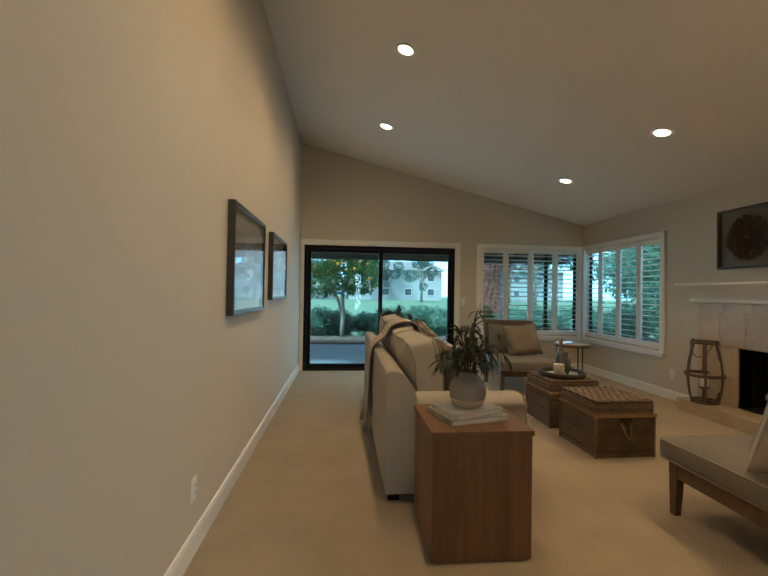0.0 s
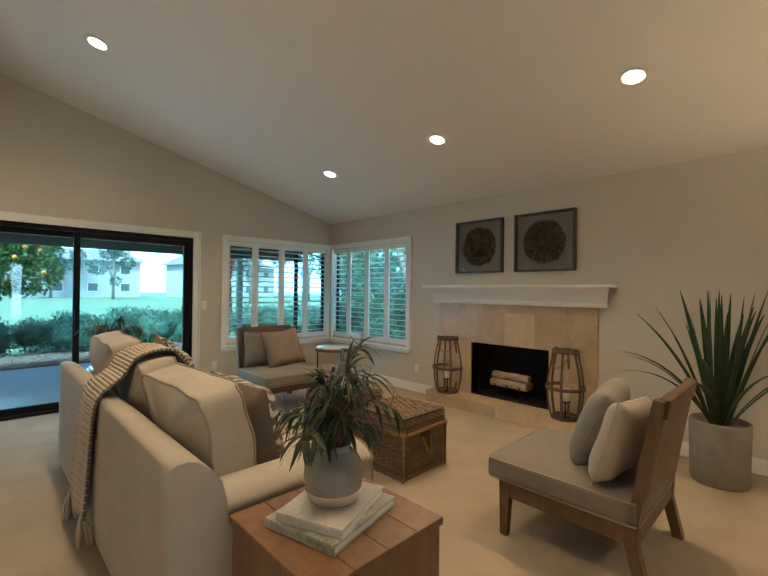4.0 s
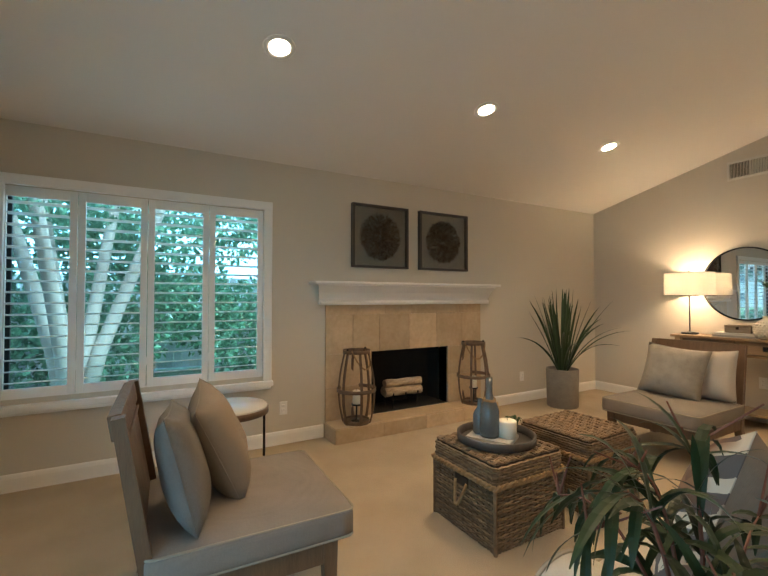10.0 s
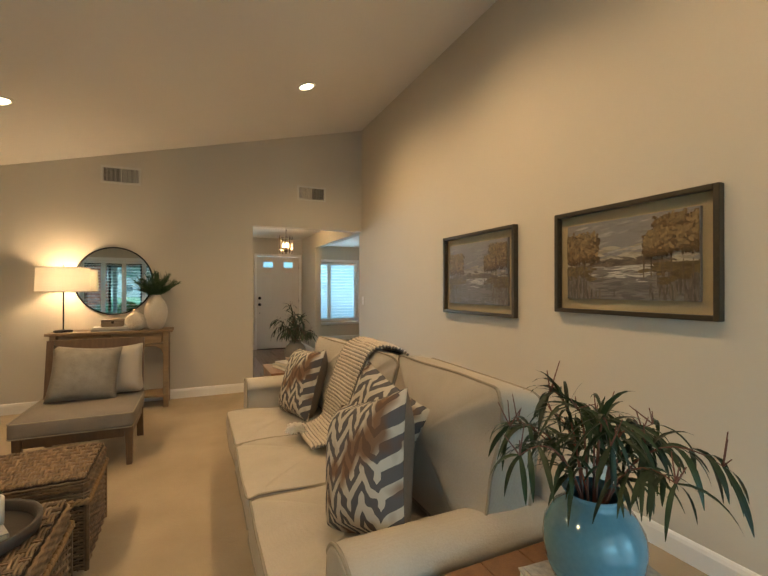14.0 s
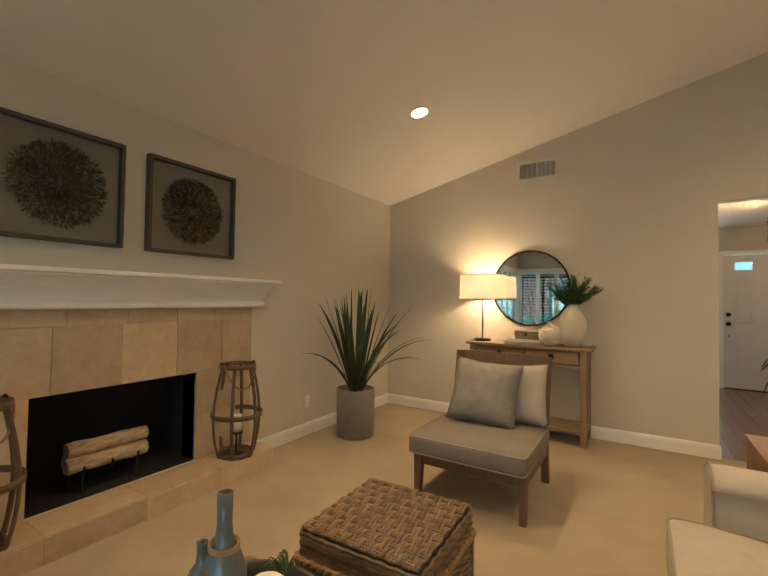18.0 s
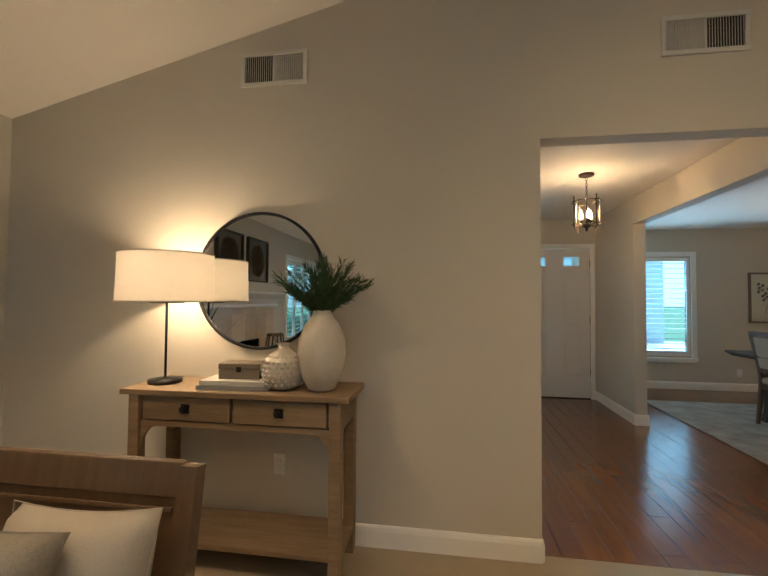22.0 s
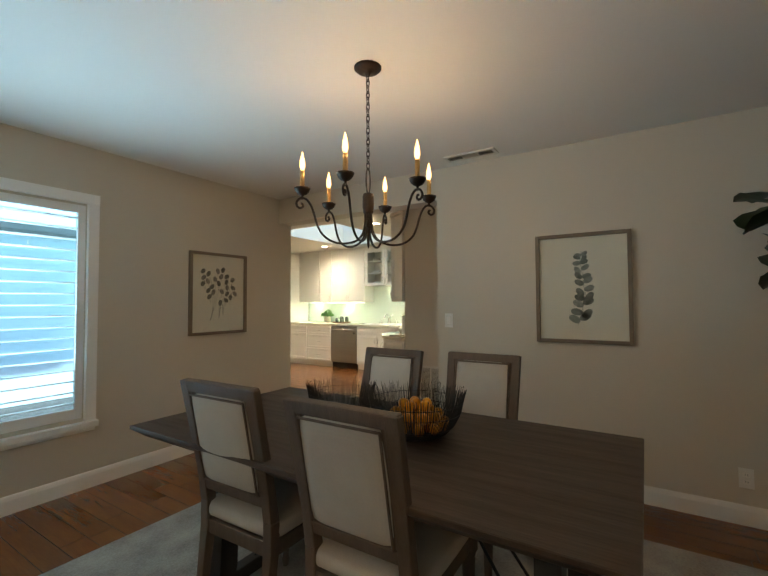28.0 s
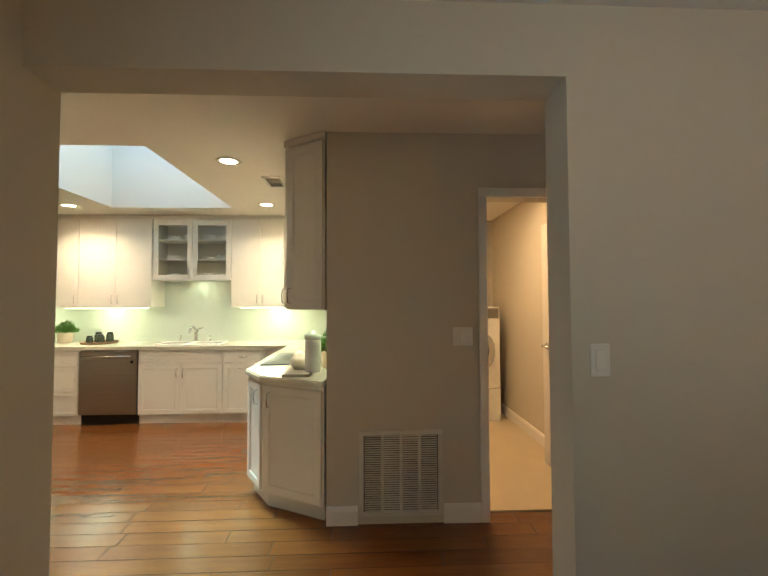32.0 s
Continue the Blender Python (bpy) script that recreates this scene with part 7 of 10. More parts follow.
for z in (RT, RB):
    part("hoop", lathe(((RR - 0.002, z - 0.003), (RR + 0.002, z - 0.003), (RR + 0.002, z + 0.003), (RR - 0.002, z + 0.003), (RR - 0.002, z - 0.003)), 40, cap=False), M_BRONZE, pend, smooth=False)
part("bottom_boss", lathe(((0.004, -0.512), (0.012, -0.500), (0.008, -0.488), (0.030, -0.470), (0.036, -0.456), (0.020, -0.446), (0.008, -0.440)), 20), M_BRONZE, pend, smooth=True)
M_CRYSTAL = mat("crystal_bead", (0.80, 0.72, 0.60), 0.05, 0.0, other=(0.72, 0.64, 0.52), scale=40, coat=1.0)
for k in range(4):
    a = radians(20 + 90 * k)
    c, s = math.cos(a), math.sin(a)
    q = [(RR + 0.006, RT + 0.030), (RR + 0.005, RT), (RR + 0.003, (RT + RB) / 2), (RR + 0.006, RB + 0.02), (RR + 0.008, RB - 0.01), (RR - 0.002, RB - 0.045), (RR - 0.020, RB - 0.062)]
    post = part("post", tube([(r * c, r * s, z) for r, z in q], [0.004, 0.0065, 0.006, 0.0065, 0.007, 0.005, 0.003], 7), M_BRONZE, pend, smooth=True)
    part("finial", lathe(((0.002, 0.0), (0.006, 0.006), (0.004, 0.014), (0.001, 0.020)), 8, at=((RR + 0.006) * c, (RR + 0.006) * s, RT + 0.028)), M_BRONZE, post, smooth=True)
    part("strap", ribbon([(0.006 * c, 0.006 * s, -0.262), (0.035 * c, 0.035 * s, -0.285), (0.075 * c, 0.075 * s, -0.278), (RR * c, RR * s, RT)], [(0, 0, 1)] * 4, 0.010), M_BRONZE, pend)
    part("spoke", tube([(0.03 * c, 0.03 * s, -0.460), (0.08 * c, 0.08 * s, -0.463), (RR * c, RR * s, RB)], 0.0035, 6), M_BRONZE, pend)
    for e in (-0.13, 0.13):
        ce, se = math.cos(a + e), math.sin(a + e)
        for j in range(13):
            z = RT - 0.016 - 0.0148 * j
            bm = bmesh.new()
            bmesh.ops.create_icosphere(bm, subdivisions=1, radius=0.0058, matrix=Matrix.Translation((RR * ce, RR * se, z)))
            part("crystal_bead", bm, M_CRYSTAL, pend)
for k in range(3):
    a = radians(90 + 120 * k)
    c, s = math.cos(a), math.sin(a)
    part("arm", tube([(0, 0, -0.452), (0.030 * c, 0.030 * s, -0.446), (0.046 * c, 0.046 * s, -0.425)], 0.004, 6), M_BRONZE, pend)
    part("cup", lathe(((0.003, -0.432), (0.008, -0.426), (0.018, -0.408), (0.017, -0.402), (0.010, -0.402)), 14, at=(0.046 * c, 0.046 * s, 0)), M_BRONZE, pend, smooth=True)
    b = part("bulb", lathe(((0.008, -0.402), (0.0165, -0.385), (0.0175, -0.368), (0.012, -0.343), (0.005, -0.322), (0.0012, -0.312)), 14, at=(0.046 * c, 0.046 * s, 0)), M_CANDELA, pend, "glowing candle bulb", True)
    b.visible_shadow = False

bl = thing("strap_lantern", pose(1.51, -1.80, 0), "tall black iron strap lantern with a candle on the entry floor", "lantern")


LR, LH = 0.135, 0.53
for k in range(11):
    a = 2 * math.pi * k / 11
    c, s = math.cos(a), math.sin(a)
    prof = [(LR, 0.0), (LR, 0.15), (LR, 0.35), (LR, LH - 0.03), (LR - 0.012, LH + 0.02), (LR - 0.045, LH + 0.055), (LR - 0.085, LH + 0.068)]
    part("strap", ribbon([(r * c, r * s, z) for r, z in prof], [(c, s, 0)] * 4 + [(c, s, 0.5), (c, s, 1.5), (0.3 * c, 0.3 * s, 1)], 0.026), M_BLACK, bl)
for k in range(10):
    z = 0.02 + 0.0565 * k
    part("band", ribbon([((LR + 0.004) * math.cos(radians(a)), (LR + 0.004) * math.sin(radians(a)), z + 0.004 * math.sin(radians(a * 2 + 40 * k))) for a in range(0, 361, 12)], [(math.cos(radians(a)), math.sin(radians(a)), 0) for a in range(0, 361, 12)], 0.019), M_BLACK, bl)
part("top_ring", lathe(((0.040, LH + 0.062), (0.062, LH + 0.062), (0.062, LH + 0.074), (0.040, LH + 0.074), (0.040, LH + 0.062)), 24, cap=False), M_BLACK, bl)
part("base_plate", lathe(((0.001, 0.0), (LR, 0.0), (LR, 0.010), (0.001, 0.010)), 28), M_BLACK, bl)
part("candle", lathe(((0.001, 0.010), (0.045, 0.010), (0.045, 0.36), (0.038, 0.366), (0.001, 0.362)), 20), M_CANDLE, bl, "cream pillar candle", True)
part("handle", tube([(-0.10, 0.02, LH + 0.03), (-0.12, 0.03, LH + 0.07), (-0.05, 0.04, LH + 0.10), (0.06, 0.05, LH + 0.06), (0.0, LR + 0.02, LH - 0.02), (-0.06, LR + 0.03, LH - 0.14), (-0.11, LR + 0.02, LH - 0.26), (-0.15, LR - 0.02, LH - 0.24), (-0.13, LR - 0.02, LH - 0.08)], 0.006, 7), M_BRONZE, bl, "leather loop handle", True)

ea = thing("framed_art", pose(EE, -2.065, 1.545), "small framed print in a brown frame on the entry wall", "wall art")
for b in ((-0.025, 0, -0.285, -0.26, -0.315, 0.315), (-0.025, 0, 0.26, 0.285, -0.315, 0.315), (-0.025, 0, -0.26, 0.26, -0.315, -0.29), (-0.025, 0, -0.26, 0.26, 0.29, 0.315)):
    part("frame_bar", box(*b, bevel=0.003), M_DCHAIR, ea)
part("print", box(-0.010, -0.003, -0.26, 0.26, -0.29, 0.29), mat("print_paper", (0.74, 0.72, 0.68), 0.25, other=(0.58, 0.58, 0.57), scale=5), ea)

# glimpse of the study
bt = thing("bedside_table", pose(1.84, -2.66, 0), "pale-topped bedside table on a black metal frame", "table")
part("tabletop", box(0, 0.62, 0, 0.46, 0.545, 0.58, bevel=0.004), M_MARBLE, bt)
for x in (0.012, 0.583):
    for y in (0.012, 0.423):
        part("leg", box(x, x + 0.025, y, y + 0.025, 0, 0.545), M_BLACK, bt)
for y in (0.012, 0.423):
    part("stretcher", box(0.037, 0.583, y, y + 0.025, 0.05, 0.075), M_BLACK, bt)
sl2 = thing("table_lamp", pose(2.06, -2.45, 0.58), "small white table lamp with a lit drum shade", "table lamp")
part("base", lathe(((0.05, 0), (0.06, 0.02), (0.045, 0.12), (0.015, 0.18), (0.010, 0.24)), 24), M_CERAMIC, sl2, smooth=True)
part("shade", lathe(((0.155, 0.225), (0.145, 0.455)), 32, cap=False), glow("white_shade", (1.0, 0.86, 0.66), 1.7), sl2, "lit white shade", True)
part("finial", lathe(((0.002, 0.47), (0.009, 0.478), (0.007, 0.488), (0.001, 0.494)), 10), M_CHROME, sl2, smooth=True)
lamp("study_lamp_bulb", "POINT", pose(2.06, -2.45, 0.93), 6, (1.0, 0.80, 0.55), size=0.04)
gp = thing("potted_plant", pose(1.96, -2.31, 0.58), "small bright green plant in a white pot on the bedside table", "plant")
part("pot", lathe(((0.035, 0), (0.045, 0.01), (0.052, 0.075), (0.048, 0.075), (0.042, 0.06), (0.001, 0.06)), 20), M_CERAMIC, gp, smooth=True)
bm = bmesh.new()
rnd = random.Random(91)
for k in range(70):
    a = rnd.uniform(0, 6.28)
    leaf(bm, (0.02 * math.cos(a), 0.02 * math.sin(a), 0.06), (math.cos(a), math.sin(a), rnd.uniform(0.4, 2.0)), (0, 0, 1), rnd.uniform(0.06, 0.11), 0.010, 0.3, 3)
part("leaves", bm, mat("bright_leaf", (0.10, 0.30, 0.04), 0.5, other=(0.06, 0.19, 0.025), scale=9, vary=0.3), gp)["kind"] = "stuff"
ot = thing("tufted_ottoman", pose(2.22, -3.15, 0), "cream tufted ottoman with a dark base behind the bedside table", "ottoman")
part("base", box(-0.40, 0.40, -0.27, 0.27, 0, 0.20, bevel=0.01), mat("grey_base", (0.16, 0.15, 0.145), 0.7), ot, "dark grey base")
part("seat", cushion(0.82, 0.56, 0.20, 0.06, 0.03, 8), M_DLINEN, ot, "cream tufted seat", True, pose(0, 0, 0.305))
for x in (-0.25, 0, 0.25):
    for y in (-0.13, 0.13):
        part("button", lathe(((0.001, 0), (0.014, 0.002), (0.010, 0.010), (0.001, 0.012)), 10), M_DLINEN, ot, "", True, pose(x, y, 0.425))

# ---- dining room ----
rug = tagged(part("area_rug", box(-2.85, -0.44, -2.60, 0.41, 0.001, 0.013, bevel=0.004), M_RUG), "grey-beige mottled wool rug under the dining table", "rug")
part("rug_binding", tube([(-2.85, -2.60, 0.007), (-0.44, -2.60, 0.007), (-0.44, 0.41, 0.007), (-2.85, 0.41, 0.007)], 0.0065, 6, True), M_SILK, rug)
RZ = 0.013
table = thing("dining_table", pose(-1.66, -1.14, RZ), "dark brown wooden trestle dining table on the rug", "dining table")
tz = 0.735
bm = bmesh.new()
hx, hy = 0.50, 0.99
rings = [[(-hx + 0.05, -hy + 0.05, tz - 0.055), (hx - 0.05, -hy + 0.05, tz - 0.055), (hx - 0.05, hy - 0.05, tz - 0.055), (-hx + 0.05, hy - 0.05, tz - 0.055)],
         [(-hx, -hy, tz - 0.016), (hx, -hy, tz - 0.016), (hx, hy, tz - 0.016), (-hx, hy, tz - 0.016)],
         [(-hx, -hy, tz - 0.003), (hx, -hy, tz - 0.003), (hx, hy, tz - 0.003), (-hx, hy, tz - 0.003)],
         [(-hx + 0.003, -hy + 0.003, tz), (hx - 0.003, -hy + 0.003, tz), (hx - 0.003, hy - 0.003, tz), (-hx + 0.003, hy - 0.003, tz)]]
vr = [[bm.verts.new(p) for p in r] for r in rings]
bm.faces.new(vr[0][::-1])
bm.faces.new(vr[-1])
for a, b in zip(vr, vr[1:]):
    for i in range(4):
        bm.faces.new((a[i], a[(i + 1) % 4], b[(i + 1) % 4], b[i]))
part("tabletop", bm, M_TABLE, table, "dark brown plank top with a chamfered edge")
for y in (-0.60, 0.77):
    for sx, name in ((-1, "leg"), (1, "leg")):
        bm = bmesh.new()
        lo = [(sx * 0.315 + dx, y + dy, 0.0) for dx, dy in ((-0.045, -0.04), (0.045, -0.04), (0.045, 0.04), (-0.045, 0.04))]
        md = [(sx * 0.285 + dx, y + dy, 0.12) for dx, dy in ((-0.045, -0.035), (0.045, -0.035), (0.045, 0.035), (-0.045, 0.035))]
        hi = [(sx * 0.262 + dx, y + dy, tz - 0.055) for dx, dy in ((-0.04, -0.035), (0.04, -0.035), (0.04, 0.035), (-0.04, 0.035))]
        vv = [[bm.verts.new(p) for p in r] for r in (lo, md, hi)]
        bm.faces.new(vv[0][::-1])
        bm.faces.new(vv[2])
        for a, b in zip(vv, vv[1:]):
            for i in range(4):
                bm.faces.new((a[i], a[(i + 1) % 4], b[(i + 1) % 4], b[i]))
        part(name, bm, M_TRESTLE, table)
    part("foot_rail", box(-0.27, 0.27, y - 0.028, y + 0.028, 0.025, 0.085, bevel=0.005), M_TRESTLE, table)
    part("top_rail", box(-0.30, 0.30, y - 0.03, y + 0.03, tz - 0.095, tz - 0.056, bevel=0.004), M_TRESTLE, table)
    s = 1 if y > 0 else -1
    for x in (-0.11, 0.11):
        part("brace_rod", tube([(x, y, 0.085), (x * 0.5, y - s * 0.42, tz - 0.06)], 0.006, 8), M_BLACK, table)

chair = thing("dining_chair", pose(0, 0, RZ), "weathered oak dining chair with oat linen seat and square back", "chair", "chairs round the table")
W2 = 0.178


def tapered(points, half, bm=None):
    bm = bm or bmesh.new()
    rows = []
    for (x, y, z), (a, b) in zip(points, half):
        rows.append([bm.verts.new((x + dx * a, y + dy * b, z)) for dx, dy in ((-1, -1), (1, -1), (1, 1), (-1, 1))])
    bm.faces.new(rows[0][::-1])
    bm.faces.new(rows[-1])
    for p, q in zip(rows, rows[1:]):
        for i in range(4):
            bm.faces.new((p[i], p[(i + 1) % 4], q[(i + 1) % 4], q[i]))
    bmesh.ops.bevel(bm, geom=list(bm.edges), offset=0.0025, segments=1, affect="EDGES")
    return bm


for s in (-1, 1):
    part("rear_leg", tapered([(0.045, s * W2, 0), (0.0, s * W2, 0.40), (0.0, s * W2, 0.50)], [(0.015, 0.015), (0.022, 0.021), (0.022, 0.021)]), M_DCHAIR, chair)
    part("back_post", tapered([(0.0, s * W2, 0.50), (0.018, s * W2, 0.62), (0.098, s * (W2 + 0.008), 0.99)], [(0.022, 0.021), (0.019, 0.022), (0.016, 0.023)]), M_DCHAIR, chair)
    part("front_leg", lathe(((0.013, 0), (0.017, 0.02), (0.019, 0.03), (0.014, 0.045), (0.024, 0.33), (0.026, 0.345), (0.02, 0.352), (0.027, 0.365), (0.027, 0.37)), 12, at=(-0.44, s * (W2 + 0.005), 0)), M_DCHAIR, chair, smooth=True)
    part("leg_block", box(-0.467, -0.413, s * (W2 + 0.005) - 0.027, s * (W2 + 0.005) + 0.027, 0.37, 0.435, bevel=0.003), M_DCHAIR, chair)
    part("side_rail", box(-0.415, -0.02, s * (W2 + 0.003) - 0.014, s * (W2 + 0.003) + 0.014, 0.375, 0.43, bevel=0.003), M_DCHAIR, chair)
part("front_rail", box(-0.455, -0.425, -W2 + 0.02, W2 - 0.02, 0.375, 0.43, bevel=0.003), M_DCHAIR, chair)
part("rear_rail", box(-0.015, 0.015, -W2 + 0.02, W2 - 0.02, 0.375, 0.43, bevel=0.003), M_DCHAIR, chair)
part("seat", cushion(0.47, 0.405, 0.075, 0.03, 0.018, 8, at=(-0.225, 0, 0.465), seed=3), M_DLINEN, chair, "oat linen upholstered seat", True)
tiltm = pose(0.058, 0, 0.795, 0, 11.2, 0)
part("top_rail", box(-0.016, 0.016, -W2 - 0.026, W2 + 0.026, 0.158, 0.203, bevel=0.006), M_DCHAIR, chair, m=tiltm)
part("bottom_rail", box(-0.015, 0.015, -W2 + 0.02, W2 - 0.02, -0.245, -0.20, bevel=0.004), M_DCHAIR, chair, m=tiltm)
part("back_pad", cushion(0.05, 0.300, 0.345, 0.018, 0.012, 8, at=(0, 0, -0.02), seed=5), M_DLINEN, chair, "oat linen back panel", True, m=tiltm)
for s in (-1, 1):
    for sx in (-0.022, 0.022):
        part("bead", tube([(sx, s * 0.150, -0.195), (sx, s * 0.150, 0.152)], 0.0045, 6), M_DCHAIR, chair, m=tiltm)
for z in (-0.195, 0.152):
    for sx in (-0.022, 0.022):
        part("bead", tube([(sx, -0.150, z), (sx, 0.150, z)], 0.0045, 6), M_DCHAIR, chair, m=tiltm)
for s in (-1, 1):
    part("inner_stile", box(-0.012, 0.012, min(s * 0.148, s * 0.160), max(s * 0.148, s * 0.160), -0.20, 0.158), M_DCHAIR, chair, m=tiltm)
CH1 = Matrix.Translation((-1.215, -0.89, RZ))
chair.matrix_basis = CH1
copy_thing(chair, pose(-1.235, -1.47, RZ, 0, 0, 1))
copy_thing(chair, pose(-2.38, -0.92, RZ, 0, 0, 181))
copy_thing(chair, pose(-2.33, -1.49, RZ, 0, 0, 178))


def wire_bowl(x, y, r, h, label):
    root = thing("wire_bowl", pose(x, y, RZ + tz), label, "bowl", "table bowls")
    part("foot", lathe(((0.002, 0.0), (r * 0.34, 0.0), (r * 0.34, 0.006), (0.002, 0.006)), 24), M_TRESTLE, root)
    for f in (0.30, 0.62, 0.86):
        q = r * (0.32 + 0.68 * math.sqrt(1 - (1 - f) ** 2))
        part("hoop", tube([(q * math.cos(radians(a)), q * math.sin(radians(a)), h * f) for a in range(0, 360, 10)], 0.0014, 4, True), M_TRESTLE, root)
    rnd = random.Random(int(r * 1000))
    n = 190 if r > 0.16 else 150
    for k in range(n):
        a = 2 * math.pi * k / n + rnd.uniform(-0.012, 0.012)
        top = rnd.uniform(0.92, 1.15)
        pts = [(r * (0.32 + 0.68 * math.sqrt(1 - (1 - min(1.0, f)) ** 2)) + max(0, f - 0.9) * 0.05, h * f) for f in (0.0, 0.04, 0.14, 0.32, 0.60, 0.86, top)]
        part("wire", tube([(q * math.cos(a), q * math.sin(a), 0.003 + z) for q, z in pts], [0.0017] * 6 + [0.0011], 3), M_TRESTLE, root)
    return root


wire_bowl(-1.71, -0.95, 0.195, 0.17, "dark spiked wire bowl filled with lemons on the table")
wire_bowl(-1.68, -1.32, 0.150, 0.17, "dark spiked wire bowl standing empty on the table")
rnd = random.Random(11)
m_lemon = mat("lemon_peel", (0.68, 0.29, 0.008), 0.4, other=(0.50, 0.15, 0.006), scale=8, fine=180, bump=0.25, vary=0.15)
lemons = []
for ring, (rr, n, z) in enumerate(((0.118, 11, 0.055), (0.066, 7, 0.05), (0.02, 2, 0.05), (0.09, 9, 0.093), (0.042, 5, 0.093), (0.05, 5, 0.13), (0.0, 1, 0.135))):
    for k in range(n):
        a = 2 * math.pi * k / n + ring * 0.5
        bm = bmesh.new()
        bmesh.ops.create_icosphere(bm, subdivisions=2, radius=0.0225)
        for v in bm.verts:
            t = v.co.x / 0.027
            v.co.x *= 1.2 + 0.12 * abs(t) ** 6
        root = part("lemon", bm, m_lemon, smooth=True, m=pose(-1.71 + rr * math.cos(a), -0.95 + rr * math.sin(a), RZ + tz + z, rnd.uniform(0, 90), rnd.uniform(-30, 30), rnd.uniform(0, 360)))
        tagged(root, "ripe orange-yellow lemon in the dark wire bowl", "fruit", "lemons")

CHZ = 1.78 - (2.43 - 0.65) + 0.035
ch = thing("chandelier", pose(-1.782, -1.237, DC), "bronze six-arm candle chandelier with lit flame bulbs", "chandelier")
part("canopy", lathe(((0.066, 0), (0.066, -0.006), (0.058, -0.014), (0.040, -0.022), (0.014, -0.027), (0.010, -0.038)), 28), M_BRONZE, ch, smooth=True)
DROP = 2.43 - DC + CHZ
n = 16
for k in range(n):
    bm = tube([(0.0085 * math.cos(radians(a)), 0, 0.021 * math.sin(radians(a))) for a in range(0, 360, 40)], 0.0025, 5, True)
    part("chain_link", bm, M_BRONZE, ch, m=pose(0, 0, -0.050 - (0.462 - DROP) * k / (n - 1), 0, 0, 90 * (k % 2)))
part("hanging_loop", tube([(0.017 * math.cos(radians(a)), 0, -0.585 + 0.062 * math.sin(radians(a)) + DROP) for a in range(0, 360, 20)], 0.0038, 6, True), M_BRONZE, ch, smooth=True)
part("hub", lathe([(r, z + DROP) for r, z in ((0.006, -0.640), (0.024, -0.648), (0.027, -0.660), (0.0275, -0.715), (0.024, -0.727), (0.026, -0.733), (0.024, -0.740), (0.012, -0.746))], 18), M_BRONZE, ch, smooth=True)
part("finial", lathe([(r, z + DROP) for r, z in ((0.010, -0.744), (0.012, -0.80), (0.008, -0.86), (0.0055, -0.895), (0.002, -0.908))], 14), M_BRONZE, ch, smooth=True)
M_WAX = mat("amber_candle", (0.60, 0.36, 0.13), 0.5, other=(0.50, 0.28, 0.09), scale=30)
for k in range(6):
    a = radians(17 + 60 * k)
    c, s = math.cos(a), math.sin(a)
    path = [(0.014, -0.735), (0.017, -0.785), (0.027, -0.838), (0.060, -0.874), (0.115, -0.888), (0.170, -0.880), (0.215, -0.850), (0.240, -0.806), (0.256, -0.752), (0.272, -0.712), (0.294, -0.688), (0.318, -0.688), (0.333, -0.705), (0.331, -0.724), (0.316, -0.732), (0.304, -0.722), (0.308, -0.711), (0.317, -0.713)]
    fine = []
    for i in range(len(path) - 1):
        p0, p1, p2, p3 = [Vector(path[max(0, min(len(path) - 1, j))]) for j in (i - 1, i, i + 1, i + 2)]
        for t in (0, 1 / 3, 2 / 3):
            fine.append(0.5 * ((2 * p1) + (p2 - p0) * t + (2 * p0 - 5 * p1 + 4 * p2 - p3) * t * t + (3 * p1 - p0 - 3 * p2 + p3) * t ** 3))
    arm = part("arm", tube([(r * c, r * s, z + DROP) for r, z in fine], 0.0054, 8), M_BRONZE, ch, smooth=True)
    at = (0.308 * c, 0.308 * s, DROP)
    part("cup", lathe(((0.004, -0.692), (0.006, -0.674), (0.018, -0.669), (0.029, -0.659), (0.035, -0.647), (0.037, -0.640), (0.034, -0.641), (0.014, -0.652), (0.012, -0.648)), 22, at=at), M_BRONZE, arm, smooth=True)
    part("candle_sleeve", lathe(((0.0105, -0.652), (0.0110, -0.60), (0.0100, -0.560)), 12, at=at), M_WAX, arm, "tan wax candle sleeve", True)
    b = part("bulb", lathe(((0.005, -0.560), (0.0115, -0.545), (0.0125, -0.532), (0.0105, -0.512), (0.005, -0.488), (0.0012, -0.472)), 14, at=at), M_FLAME, arm, "glowing flame bulb", True)
    b.visible_shadow = False

# fig tree
M_SEAGRASS = mat("dark_seagrass", (0.13, 0.078, 0.042), 0.7, other=(0.05, 0.03, 0.017), scale=18, fine=70, bump=0.4)
pot = thing("basket_planter", pose(-2.80, 0.72, 0), "woven brown basket planter with loop handles", "planter")
for k in range(16):
    z = 0.014 + 0.0262 * k
    r = 0.185 + 0.028 * math.sin(math.pi * k / 17)
    part("coil", tube([(r * math.cos(radians(a)), r * math.sin(radians(a)), z + 0.002 * math.sin(radians(a * 12 + 180 * (k % 2)))) for a in range(0, 360, 8)], 0.0145, 6, True), M_SEAGRASS, pot, smooth=True)
part("bottom", lathe(((0.001, 0.0), (0.18, 0.0), (0.18, 0.01), (0.001, 0.01)), 28), M_WICKERSHADE, pot)
